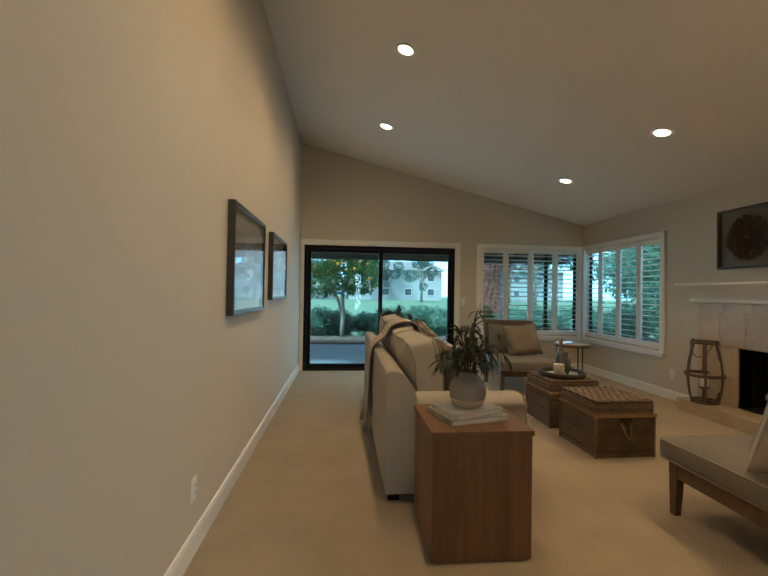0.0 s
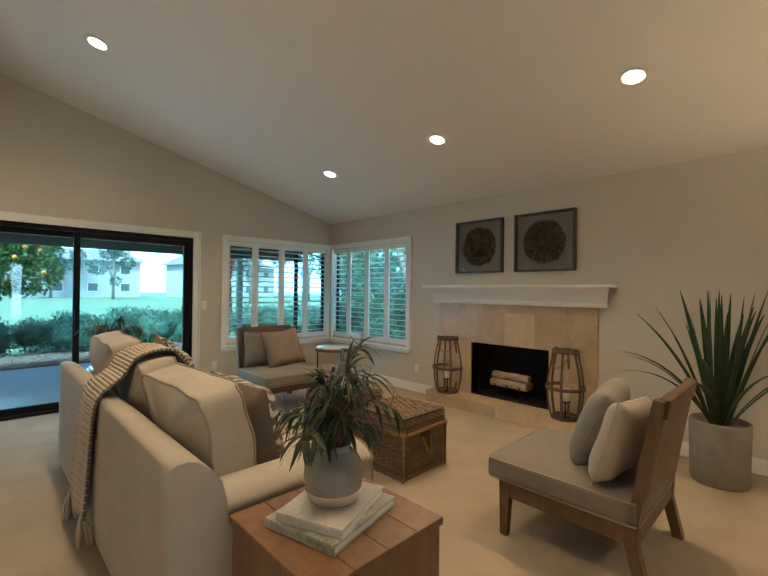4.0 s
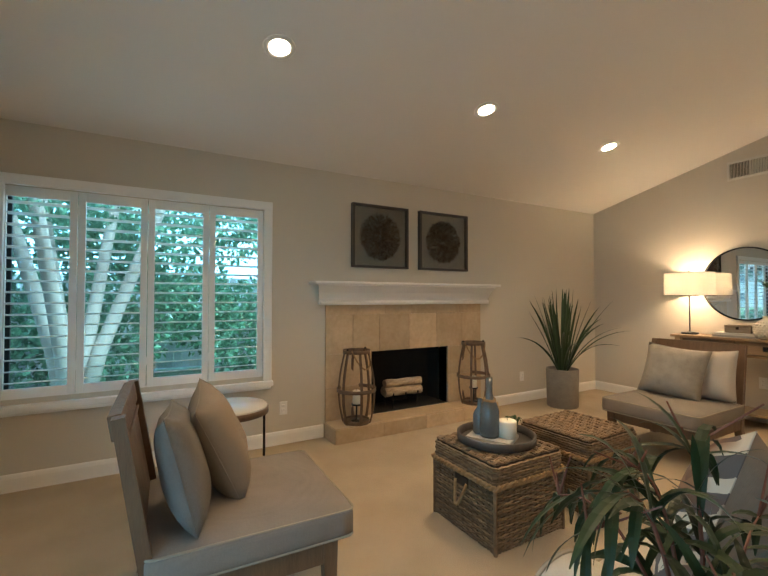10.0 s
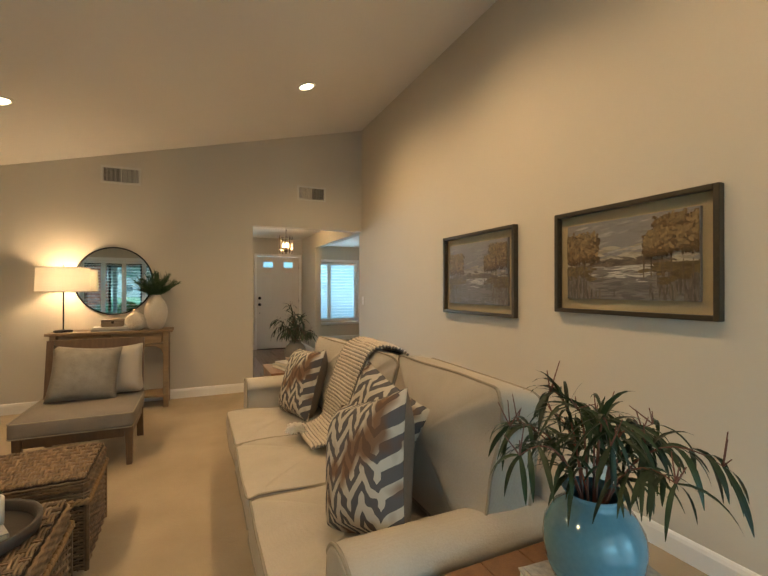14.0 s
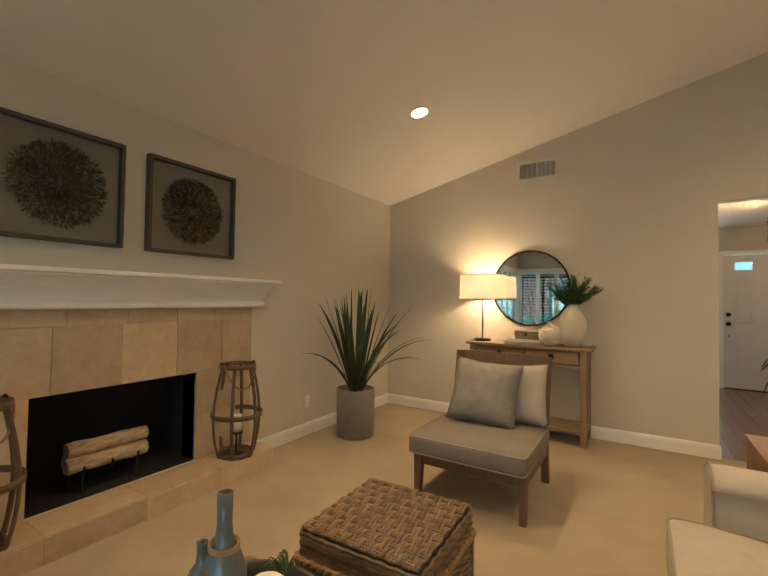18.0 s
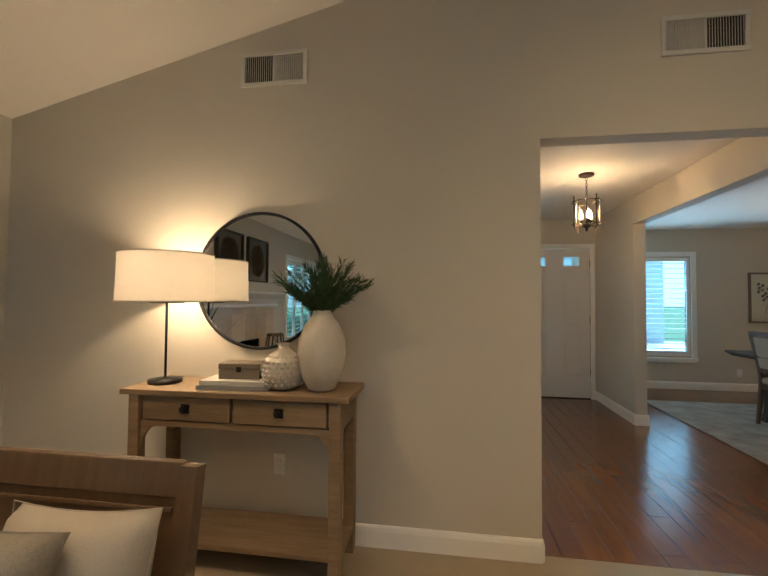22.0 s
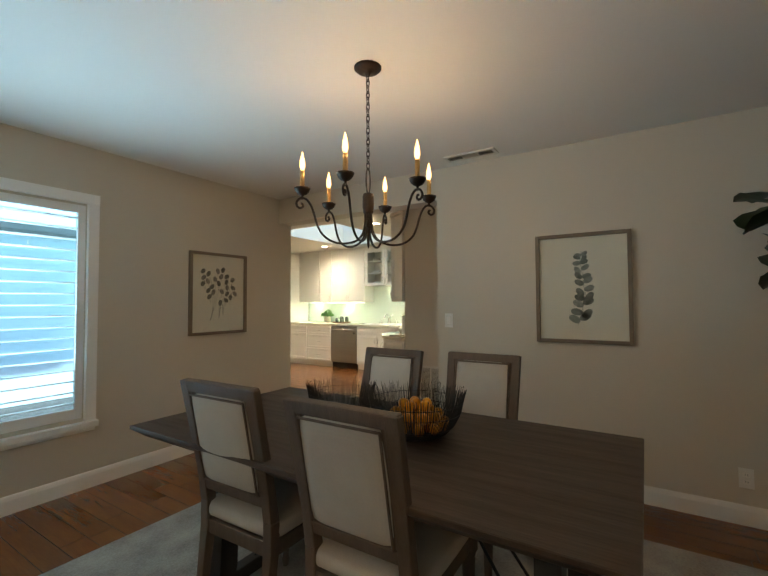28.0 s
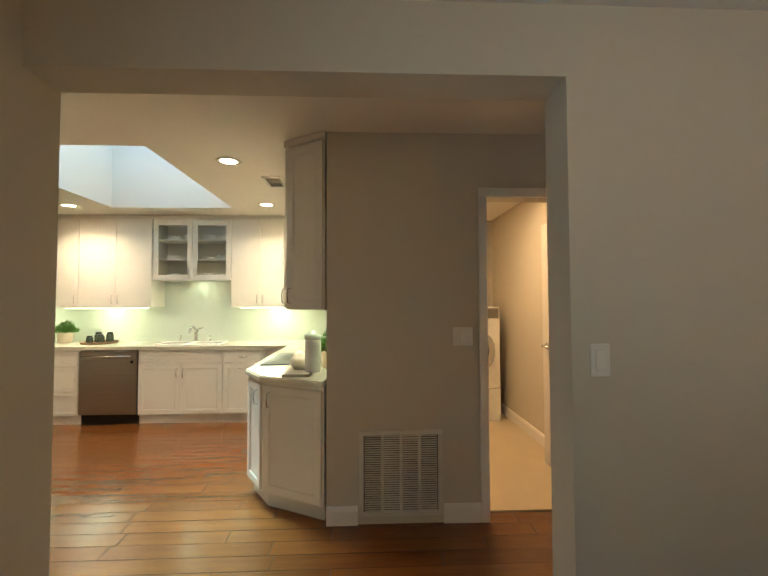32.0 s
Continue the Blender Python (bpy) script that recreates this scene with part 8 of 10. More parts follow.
part("soil", lathe(((0.001, 0.37), (0.10, 0.385), (0.20, 0.372)), 28, cap=False), mat("moss", (0.05, 0.06, 0.025), 0.95, other=(0.025, 0.03, 0.012), scale=20, bump=1.0), pot, "moss topping")
for s in (-1, 1):
    part("handle", tube([(s * (0.20 + 0.01 * math.sin(radians(a))), 0.07 * math.cos(radians(a)), 0.40 + 0.085 * math.sin(radians(a))) for a in range(0, 181, 15)], 0.012, 8), M_WICKER, pot, smooth=True)
fig = thing("fiddle_leaf_fig", pose(-2.80, 0.72, 0.37), "tall fiddle leaf fig tree with large dark leaves", "plant")
trunk = [(0, 0, 0), (0.018, -0.012, 0.25), (0.006, -0.03, 0.5), (-0.016, -0.02, 0.72), (0.004, -0.02, 0.92)]
part("trunk", tube(trunk, [0.018, 0.0155, 0.0145, 0.014, 0.013], 10), M_BARK, fig, smooth=True)
rnd = random.Random(77)
def fig_leaf(p, d, ln):
    bm = bmesh.new()
    d = d.normalized()
    side = d.cross(Vector((0, 0, 1)))
    side = side.normalized() if side.length > 0.05 else Vector((1, 0, 0))
    prof = ((0, 0.04), (0.12, 0.22), (0.28, 0.27), (0.42, 0.24), (0.6, 0.36), (0.78, 0.40), (0.92, 0.26), (1.0, 0.04))
    last, q, dd = None, p.copy(), d.copy()
    ps = 0
    ph = rnd.uniform(0, 6)
    for s, w in prof:
        q = q + dd * ln * (s - ps)
        dd = (dd + Vector((0, 0, -0.5 * (s - ps)))).normalized()
        ps = s
        up = side.cross(dd)
        wv = 0.02 * math.sin(9 * s + ph)
        row = [bm.verts.new(q + side * (t * w * ln) + up * (abs(t) * w * ln * 0.3 + wv * ln * t)) for t in (-1, -0.5, 0, 0.5, 1)]
        if last:
            for i in range(4):
                bm.faces.new((last[i], last[i + 1], row[i + 1], row[i]))
        last = row
    part("leaf", bm, M_FIG, fig, smooth=True)


top = Vector(trunk[-1])
for k in range(10):
    a = 2 * math.pi * k / 10 + rnd.uniform(-0.2, 0.2)
    sp = rnd.uniform(0.10, 0.33)
    hgt = rnd.uniform(0.30, 0.86) - sp * 0.6
    pts = [top, top + Vector((math.cos(a) * sp * 0.5, math.sin(a) * sp * 0.5 - 0.02, hgt * 0.45)), top + Vector((math.cos(a) * sp, math.sin(a) * sp - 0.03, hgt + 0.05))]
    part("branch", tube(pts, [0.009, 0.007, 0.005], 7), M_BARK, fig, smooth=True)
    for j in range(17):
        t = rnd.uniform(0.15, 1.0)
        p = pts[0].lerp(pts[1], t * 2) if t < 0.5 else pts[1].lerp(pts[2], t * 2 - 1)
        b = rnd.uniform(0, 6.283)
        fig_leaf(p, Vector((math.cos(b), math.sin(b), rnd.uniform(-0.35, 0.75))), rnd.uniform(0.20, 0.30))


def botanical(m, w, h, kind):
    """A framed print in x, z; the room lies at -y."""
    root = thing("framed_print", m, "framed print of grey round leaves on thin stems" if kind == "dots" else "framed watercolour print of a eucalyptus branch", "wall art", "botanical prints")
    t = 0.026
    fm = M_FRAME
    for b in ((-w / 2, -w / 2 + t, -0.032, 0, -h / 2, h / 2), (w / 2 - t, w / 2, -0.032, 0, -h / 2, h / 2), (-w / 2 + t, w / 2 - t, -0.032, 0, -h / 2, -h / 2 + t), (-w / 2 + t, w / 2 - t, -0.032, 0, h / 2 - t, h / 2)):
        part("frame_bar", box(*b, bevel=0.004), fm, root)
    part("paper", box(-w / 2 + t, w / 2 - t, -0.010, -0.003, -h / 2 + t, h / 2 - t), M_PAPER, root, "white paper")
    ink = mat("print_ink_" + kind, (0.065, 0.058, 0.05) if kind == "dots" else (0.09, 0.105, 0.09), 0.8, other=(0.30, 0.28, 0.25) if kind == "dots" else (0.38, 0.40, 0.36), scale=18, fine=60, vary=0.4)
    rnd = random.Random(len(kind) * 5)

    def blob(x, z, a, b, ang):
        bm = bmesh.new()
        c, s = math.cos(ang), math.sin(ang)
        vs = [bm.verts.new((x + a * math.cos(q) * c - b * math.sin(q) * s, -0.0108, z + a * math.cos(q) * s + b * math.sin(q) * c)) for q in [2 * math.pi * i / 14 for i in range(14)]]
        bm.faces.new(vs)
        part("printed_leaf", bm, ink, root)

    def stroke(points, wd=0.0016):
        part("printed_stem", tube([(x, -0.0105, z) for x, z in points], wd, 4), ink, root)

    if kind == "dots":
        base = [(-0.09, -0.25), (0.0, -0.24), (0.045, -0.20)]
        for k in range(3):
            for j in range(3):
                tip = (-0.15 + 0.13 * k + 0.045 * j, 0.06 + 0.06 * ((k + 2 * j) % 3))
                stroke([base[k], (base[k][0] * 0.7 + 0.01 * j, -0.12), (0.5 * tip[0] + 0.012, -0.02), tip], 0.0010)
        spots = []
        while len(spots) < 25:
            q, r = rnd.uniform(0, 2 * math.pi), rnd.uniform(0, 1) ** 0.5
            x, z = 0.19 * r * math.cos(q) - 0.005, 0.075 + 0.165 * r * math.sin(q) - 0.25 * (0.19 * r * math.cos(q))
            if all((x - u) ** 2 + (z - v) ** 2 > 0.050 ** 2 for u, v in spots):
                spots.append((x, z))
        for x, z in spots:
            blob(x, z, 0.028, 0.020, rnd.uniform(0.5, 2.6))
            stroke([(x, z - 0.02), (x * 0.85 + 0.003, z - 0.055)], 0.0009)
    else:
        spine = [(-0.03, -0.26), (0.0, -0.16), (0.02, -0.04), (0.005, 0.09), (-0.01, 0.19), (0.0, 0.26)]
        stroke(spine, 0.0020)
        for j in range(11):
            s = 0.10 + 0.085 * j
            i = min(4, int(s * 5))
            f = s * 5 - i
            px, pz = spine[i][0] * (1 - f) + spine[i + 1][0] * f, spine[i][1] * (1 - f) + spine[i + 1][1] * f
            size = 0.043 - 0.020 * s
            for sd in (-1, 1):
                blob(px + sd * size * 0.85, pz + rnd.gauss(0, 0.008), size, size * 0.62, sd * 0.45 + rnd.gauss(0, 0.3))
    g = part("pane", box(-w / 2 + t, w / 2 - t, -0.020, -0.017, -h / 2 + t, h / 2 - t), M_ARTGLASS, root, "clear glass")
    g.visible_shadow = False


botanical(pose(-2.607, DS, 1.39, 0, 0, 180), 0.605, 0.75, "dots")
botanical(pose(DW, -0.505, 1.395, 0, 0, 90), 0.61, 0.77, "branch")
wall_vent(pose(-3.175, -1.24, DC, 90, 0, 90), 0.40, 0.13, 3, 0.014, "white ceiling air vent with dark slots")
plate(pose(DW, -1.51, 1.15, 0, 0, 90))
plate(pose(-2.17, DS, 0.27, 0, 0, 180), "outlet")
plate(pose(DW, 0.34, 0.27, 0, 0, 90), "outlet")

# ---- kitchen ----
def panel_door(x0, x1, z0, z1, parent, name="door", handle=None, y=-0.020, drawer=False, label="", slab=False):
    """A framed front in x, z facing -y, with a recessed panel and a bow handle."""
    bm = bmesh.new()
    w = 0.05 if not drawer else 0.032
    outer = [(x0, z0), (x1, z0), (x1, z1), (x0, z1)]
    def ring(d, yy):
        return [bm.verts.new((x, yy, z)) for x, z in ((x0 + d, z0 + d), (x1 - d, z0 + d), (x1 - d, z1 - d), (x0 + d, z1 - d))]
    rs = [ring(0.0, 0.0), ring(0.0, y + 0.003), ring(0.003, y), ring(w, y), ring(w + 0.008, y + 0.006), ring(w + 0.020, y + 0.006)]
    if slab:
        bmesh.ops.delete(bm, geom=[v for r in rs[3:] for v in r], context="VERTS")
        rs = rs[:3]
    bm.faces.new(rs[0][::-1])
    bm.faces.new(rs[-1])
    for a, b in zip(rs, rs[1:]):
        for i in range(4):
            bm.faces.new((a[i], a[(i + 1) % 4], b[(i + 1) % 4], b[i]))
    d = part(name, bm, M_CAB, parent, label)
    if handle:
        hx, hz, up = handle
        if up:
            pts = [(hx, y, hz - 0.05), (hx, y - 0.022, hz - 0.045), (hx, y - 0.028, hz), (hx, y - 0.022, hz + 0.045), (hx, y, hz + 0.05)]
        else:
            pts = [(hx - 0.05, y, hz), (hx - 0.045, y - 0.022, hz), (hx, y - 0.028, hz), (hx + 0.045, y - 0.022, hz), (hx + 0.05, y, hz)]
        part("handle", tube(pts, 0.0045, 7), M_CHROME, d, "satin nickel bow handle", True)
    return d


def base_unit(m, w, kind, depth=0.60, label="white base cabinet with framed fronts under the counter"):
    root = thing("base_cabinet", m, label, "cabinet", "kitchen base cabinets")
    part("body", box(0.0, w, 0.0, depth, 0.10, 0.828), M_CAB, root)
    part("toe_kick", box(0.0, w, 0.035, 0.05, 0.0, 0.10), M_CAB, root)
    g = 0.006
    if kind == "drawers":
        for a, b in ((0.11, 0.36), (0.37, 0.64), (0.65, 0.81)):
            panel_door(g, w - g, a, b, root, "drawer", (w / 2, (a + b) / 2, False), drawer=True)
    elif kind == "sink":
        panel_door(g, w - g, 0.68, 0.81, root, "false_front", None, drawer=True)
        panel_door(g, w / 2 - g / 2, 0.11, 0.67, root, "door", (w / 2 - 0.035, 0.57, True))
        panel_door(w / 2 + g / 2, w - g, 0.11, 0.67, root, "door", (w / 2 + 0.035, 0.57, True))
    elif kind == "door":
        panel_door(g, w - g, 0.68, 0.81, root, "drawer", (w / 2, 0.745, False), drawer=True)
        panel_door(g, w - g, 0.11, 0.67, root, "door", (w / 2, 0.62, False))
    return root


FX = -6.72
for y0, y1, kind in ((-6.70, -6.20, "door"), (-6.198, -5.537, "drawers"), (-4.893, -3.957, "sink"), (-3.955, -3.50, "door")):
    base_unit(pose(FX, y0, 0, 0, 0, 90), y1 - y0, kind)
fr = thing("pantry_cabinet", pose(-6.72, -7.0, 0, 0, 0, 90), "tall white pantry cabinet at the end of the counter", "cabinet")
part("body", box(0, 0.298, 0, 0.60, 0, 2.38, bevel=0.003), M_CAB, fr)
panel_door(0.006, 0.292, 0.11, 1.2, fr, "door", (0.05, 1.1, True))
panel_door(0.006, 0.292, 1.21, 2.36, fr, "door", (0.05, 1.3, True))
dw = thing("dishwasher", pose(FX, -5.535, 0, 0, 0, 90), "stainless steel dishwasher with a bar handle", "dishwasher")
DWW = 0.64
part("body", box(0.004, DWW - 0.004, 0.0, 0.58, 0.11, 0.826), M_DARK, dw)
part("front_panel", box(0.006, DWW - 0.006, -0.024, 0, 0.115, 0.735, bevel=0.004), M_STEEL, dw, "brushed steel front")
part("control_panel", box(0.006, DWW - 0.006, -0.024, 0, 0.74, 0.82, bevel=0.004), M_STEEL, dw)
part("toe_kick", box(0.006, DWW - 0.006, 0.03, 0.05, 0, 0.11), M_BLACK, dw, "black toe kick")
part("handle", tube([(0.05, -0.06, 0.765), (DWW - 0.05, -0.06, 0.765)], 0.010, 10), M_CHROME, dw, "steel bar handle", True)
for x in (0.07, DWW - 0.07):
    part("handle_post", tube([(x, -0.024, 0.765), (x, -0.06, 0.765)], 0.007, 8), M_CHROME, dw)
part("badge", lathe(((0.0005, 0), (0.018, 0), (0.018, 0.003), (0.0005, 0.003)), 18), M_BLACK, dw, "round dark badge", m=pose(DWW - 0.06, -0.024, 0.70, 90))

# north run with the angled end
for x0, x1 in ((-6.10, -5.56), (-5.556, -5.01)):
    base_unit(pose(x0, -3.18, 0), x1 - x0, "door", depth=0.67)
cf = thing("corner_filler", pose(-6.72, -3.5, 0), "white filler panels at the corner of the kitchen counter", "cabinet")
part("body", box(-0.61, -0.002, 0.002, 0.99, 0.10, 0.826), M_CAB, cf)
part("body", box(0.0, 0.615, 0.33, 0.99, 0.10, 0.826), M_CAB, cf)
part("foot", box(-0.5, 0.55, 0.40, 0.95, 0.0, 0.10), M_CAB, cf)
P1, P2, P3 = Vector((-5.005, -3.18)), Vector((-4.745, -3.02)), Vector((-4.508, -2.59))
ac = thing("angled_cabinet", Matrix(), "white angled end cabinet with two framed doors", "cabinet")
part("body", prism([P1[:], P2[:], P3[:], (-4.63, -2.585), (-4.63, -2.505), (-5.005, -2.505)], 0.10, 0.828), M_CAB, ac)
inner = [(-5.005, -3.14), (-4.775, -2.99), (-4.56, -2.59), (-4.63, -2.585), (-4.63, -2.505), (-5.005, -2.505)]
part("toe_kick", prism(inner, 0.0, 0.10), M_CAB, ac)
for a, b, hx in ((P1, P2, 0.8), (P2, P3, 0.14)):
    d = b - a
    holder = part("facet", box(0.001, d.length - 0.001, -0.002, 0, 0.105, 0.822), M_CAB, ac, m=pose(a.x, a.y, 0, 0, 0, math.degrees(math.atan2(d.y, d.x))))
    panel_door(0.012, d.length - 0.012, 0.115, 0.81, holder, "door", (d.length * hx, 0.72, True))


def counter(name, pts, label):
    bm = prism(pts, 0.832, 0.872, bevel=0.008)
    return tagged(part(name, bm, M_QUARTZ), label, "countertop", kind="")


counter("countertop", [(-7.338, -6.70), (-6.685, -6.70), (-6.685, -3.215), (-5.0, -3.215), (-4.715, -3.04), (-4.472, -2.595), (-4.63, -2.585), (-4.63, -2.502), (-7.338, -2.502)], "cream quartz kitchen countertop running round the corner")


def upper_unit(m, w, z0, z1, doors, depth=0.32, hside=(), label="white wall cabinet with flat doors over the counter"):
    root = thing("wall_cabinet", m, label, "cabinet", "kitchen wall cabinets")
    part("body", box(0, w, 0, depth, z0, z1), M_CAB, root)
    for k, (a, b, hx) in enumerate(doors):
        panel_door(a + 0.003, b - 0.003, z0 + 0.004, z1 - 0.01, root, "door", (hx, z0 + 0.09, True), slab=True)
    return root


UX = -7.02
upper_unit(pose(UX, -6.70, 0, 0, 0, 90), 0.60, 1.31, 2.385, [(0, 0.598, 0.55)])
upper_unit(pose(UX, -6.098, 0, 0, 0, 90), 1.19, 1.31, 2.385, [(0, 0.333, 0.30), (0.333, 0.769, 0.735), (0.769, 1.19, 0.805)])
upper_unit(pose(UX, -3.969, 0, 0, 0, 90), 0.63, 1.31, 2.385, [(0, 0.351, 0.315), (0.351, 0.63, 0.386)])
upper_unit(pose(UX, -3.337, 0, 0, 0, 90), 0.515, 1.31, 2.385, [(0, 0.515, 0.06)])
gc = thing("glass_cabinet", pose(UX, -4.896, 0, 0, 0, 90), "white wall cabinet with two glass doors and stacked dishes", "cabinet")
GW, G0, G1 = 0.925, 1.633, 2.36
for b in ((0, 0.018, 0, 0.32, G0, G1), (GW - 0.018, GW, 0, 0.32, G0, G1), (0.018, GW - 0.018, 0, 0.32, G0, G0 + 0.018), (0.018, GW - 0.018, 0, 0.32, G1 - 0.018, G1), (0.018, GW - 0.018, 0.31, 0.32, G0 + 0.018, G1 - 0.018)):
    part("carcass_panel", box(*b), M_CAB, gc)
part("valance", box(0, GW, 0, 0.32, G1, 2.385), M_CAB, gc)
for z in (1.88, 2.12):
    part("shelf", box(0.018, GW - 0.018, 0.03, 0.31, z, z + 0.016), M_CAB, gc)
for a, b, hx in ((0.003, GW / 2 - 0.003, GW / 2 - 0.035), (GW / 2 + 0.003, GW - 0.003, GW / 2 + 0.035)):
    st = 0.058
    d = part("door", box(a, a + st, -0.02, -0.001, G0 + 0.003, G1 - 0.003, bevel=0.003), M_CAB, gc)
    part("stile", box(b - st, b, -0.02, -0.001, G0 + 0.003, G1 - 0.003, bevel=0.003), M_CAB, d)
    part("rail", box(a + st, b - st, -0.02, -0.001, G0 + 0.003, G0 + 0.06, bevel=0.003), M_CAB, d)
    part("rail", box(a + st, b - st, -0.02, -0.001, G1 - 0.06, G1 - 0.003, bevel=0.003), M_CAB, d)
    g = part("pane", box(a + st, b - st, -0.012, -0.008, G0 + 0.06, G1 - 0.06), M_CLEAR, d, "clear glass")
    g.visible_shadow = False
    part("handle", tube([(hx, -0.02, G0 + 0.05), (hx, -0.045, G0 + 0.06), (hx, -0.048, G0 + 0.10), (hx, -0.045, G0 + 0.14), (hx, -0.02, G0 + 0.15)], 0.0045, 7), M_CHROME, d, "satin nickel bow handle", True)
rnd = random.Random(5)
for z in (G0 + 0.018, 1.896, 2.136):
    for x in (0.16, 0.36, 0.60, 0.78):
        n = rnd.randint(2, 4)
        h = 0.018 * n
        r = rnd.uniform(0.06, 0.085)
        wx, wy = UX - 0.17, -4.896 + x
        prof = [(r * 0.5, 0.0)]
        for k in range(n):
            prof += [(r, 0.012 + 0.018 * k), (r * 0.96, 0.016 + 0.018 * k)]
        st = part("dish_stack", lathe(prof, 20), M_PLATE, m=pose(wx, wy, z), smooth=False)
        tagged(st, "stack of white dishes on a cabinet shelf", "dishes", "dishes in the glass cabinet")

# angled tall wall cabinet
au = thing("wall_cabinet", Matrix(), "white angled wall cabinet at the end of the kitchen run", "cabinet", "kitchen wall cabinets")
Q1, Q2, Q3 = Vector((-5.10, -2.85)), Vector((-4.675, -2.85)), Vector((-4.508, -2.588))
part("body", prism([Q1[:], Q2[:], Q3[:], (-4.63, -2.583), (-4.63, -2.505), (-5.10, -2.505)], 1.31, 2.385), M_CAB, au)
part("crown", prism([(-5.10, -2.875), (-4.66, -2.875), (-4.478, -2.585), (-4.63, -2.583), (-4.63, -2.505), (-5.10, -2.505)], 2.385, 2.425), M_CAB, au)
for a, b, hx in ((Q1, Q2, 0.9), (Q2, Q3, 0.14)):
    d = b - a
    holder = part("facet", box(0.001, d.length - 0.001, -0.002, 0, 1.312, 2.38), M_CAB, au, m=pose(a.x, a.y, 0, 0, 0, math.degrees(math.atan2(d.y, d.x))))
    panel_door(0.008, d.length - 0.008, 1.316, 2.37, holder, "door", (d.length * hx, 1.40, True))
upper_unit(pose(-7.015, -2.82, 0), 0.96, 1.31, 2.385, [(0, 0.48, 0.44), (0.48, 0.96, 0.52)], depth=0.315)
upper_unit(pose(-6.05, -2.82, 0), 0.945, 1.62, 2.385, [(0, 0.47, 0.43), (0.47, 0.945, 0.51)], depth=0.315)

# soffit strip over the wall cabinets, backsplash, lights
structure("trim_soffit", box(KW + 0.002, UX - 0.01, -6.70, -2.505, 2.388, 2.428), M_CAB, "white filler strip between wall cabinets and ceiling", "trim")
sp1 = structure("backsplash_west", box(KW + 0.001, KW + 0.012, -6.70, -2.505, 0.872, 1.64), M_SPLASH, "pale glossy slab backsplash behind the sink", "backsplash")
sp2 = structure("backsplash_north", box(KW + 0.012, -4.635, -2.513, -2.502, 0.872, 1.64), M_SPLASH, "pale glossy slab backsplash behind the cooktop", "backsplash")
for y0, y1 in ((-6.60, -6.15), (-6.0, -5.0), (-3.90, -3.0)):
    ul = thing("under_cabinet_light", pose(UX - 0.12, (y0 + y1) / 2, 1.31), "slim white light bar under the wall cabinets", "light bar", "under-cabinet lights")
    part("housing", box(-0.02, 0.02, -(y1 - y0) / 2, (y1 - y0) / 2, -0.012, 0), M_VENT, ul)
    part("diffuser", box(-0.015, 0.015, -(y1 - y0) / 2 + 0.01, (y1 - y0) / 2 - 0.01, -0.015, -0.012), glow("bar_lens", (0.80, 1.0, 0.74), 9.0), ul, "glowing diffuser")
    lamp("under_cabinet_lamp", "AREA", look((UX - 0.12, (y0 + y1) / 2, 1.292), (UX - 0.16, (y0 + y1) / 2, 0.8)), 4.2 * (y1 - y0), COOL, 0.05, y1 - y0)
lamp("under_cabinet_lamp", "AREA", look((-4.85, -2.66, 1.30), (-4.85, -2.62, 0.8)), 1.5, COOL, 0.3, 0.05)
lamp("sink_lamp", "AREA", look((UX - 0.12, -4.43, 1.62), (UX - 0.20, -4.43, 0.8)), 1.8, COOL, 0.05, 0.6)
for x, y in ((-5.07, -3.37), (-6.56, -5.58), (-6.47, -3.42), (-5.0, -6.1)):
    can_trim(x, y, KC, 0, "white recessed kitchen ceiling light with a glowing lens")
    lamp("kitchen_light", "SPOT", pose(x, y, KC - 0.012), 92, (1.0, 0.90, 0.68), size=0.06, cone=radians(150))
wall_vent(pose(-5.59, -3.14, KC, 90, 0, 0), 0.30, 0.16, 2, 0.014, "white kitchen ceiling air vent")

# things on the counter
sink = thing("kitchen_sink", pose(-7.0, -4.42, 0.8725), "white double kitchen sink set into the counter", "sink")
for s in (-1, 1):
    part("basin_rim", tube([(x * 0.19, s * 0.19 + y * 0.17, 0.004) for x, y in ((-1, -1), (-0.7, -1.08), (0.7, -1.08), (1, -1), (1, 1), (0.7, 1.08), (-0.7, 1.08), (-1, 1))], 0.009, 6, True), M_PLATE, sink)
    part("basin", box(-0.18, 0.18, s * 0.19 - 0.16, s * 0.19 + 0.16, 0.0005, 0.002), mat("basin_white" + "ab"[s > 0], (0.62, 0.62, 0.58), 0.2), sink)
fau = thing("faucet", pose(-7.24, -4.475, 0.8725), "chrome single-lever kitchen faucet", "faucet")
part("base", lathe(((0.032, 0), (0.030, 0.012), (0.024, 0.05), (0.026, 0.10), (0.020, 0.12)), 20), M_CHROME, fau, smooth=True)
part("spout", tube([(0, 0, 0.09), (0.03, 0, 0.15), (0.08, 0, 0.19), (0.14, 0, 0.185), (0.18, 0, 0.145), (0.185, 0, 0.11)], [0.018, 0.017, 0.016, 0.016, 0.017, 0.018], 12), M_CHROME, fau, smooth=True)
part("lever", tube([(0, 0, 0.12), (-0.01, 0.04, 0.16), (0.0, 0.09, 0.175)], [0.012, 0.009, 0.007], 8), M_CHROME, fau, smooth=True)
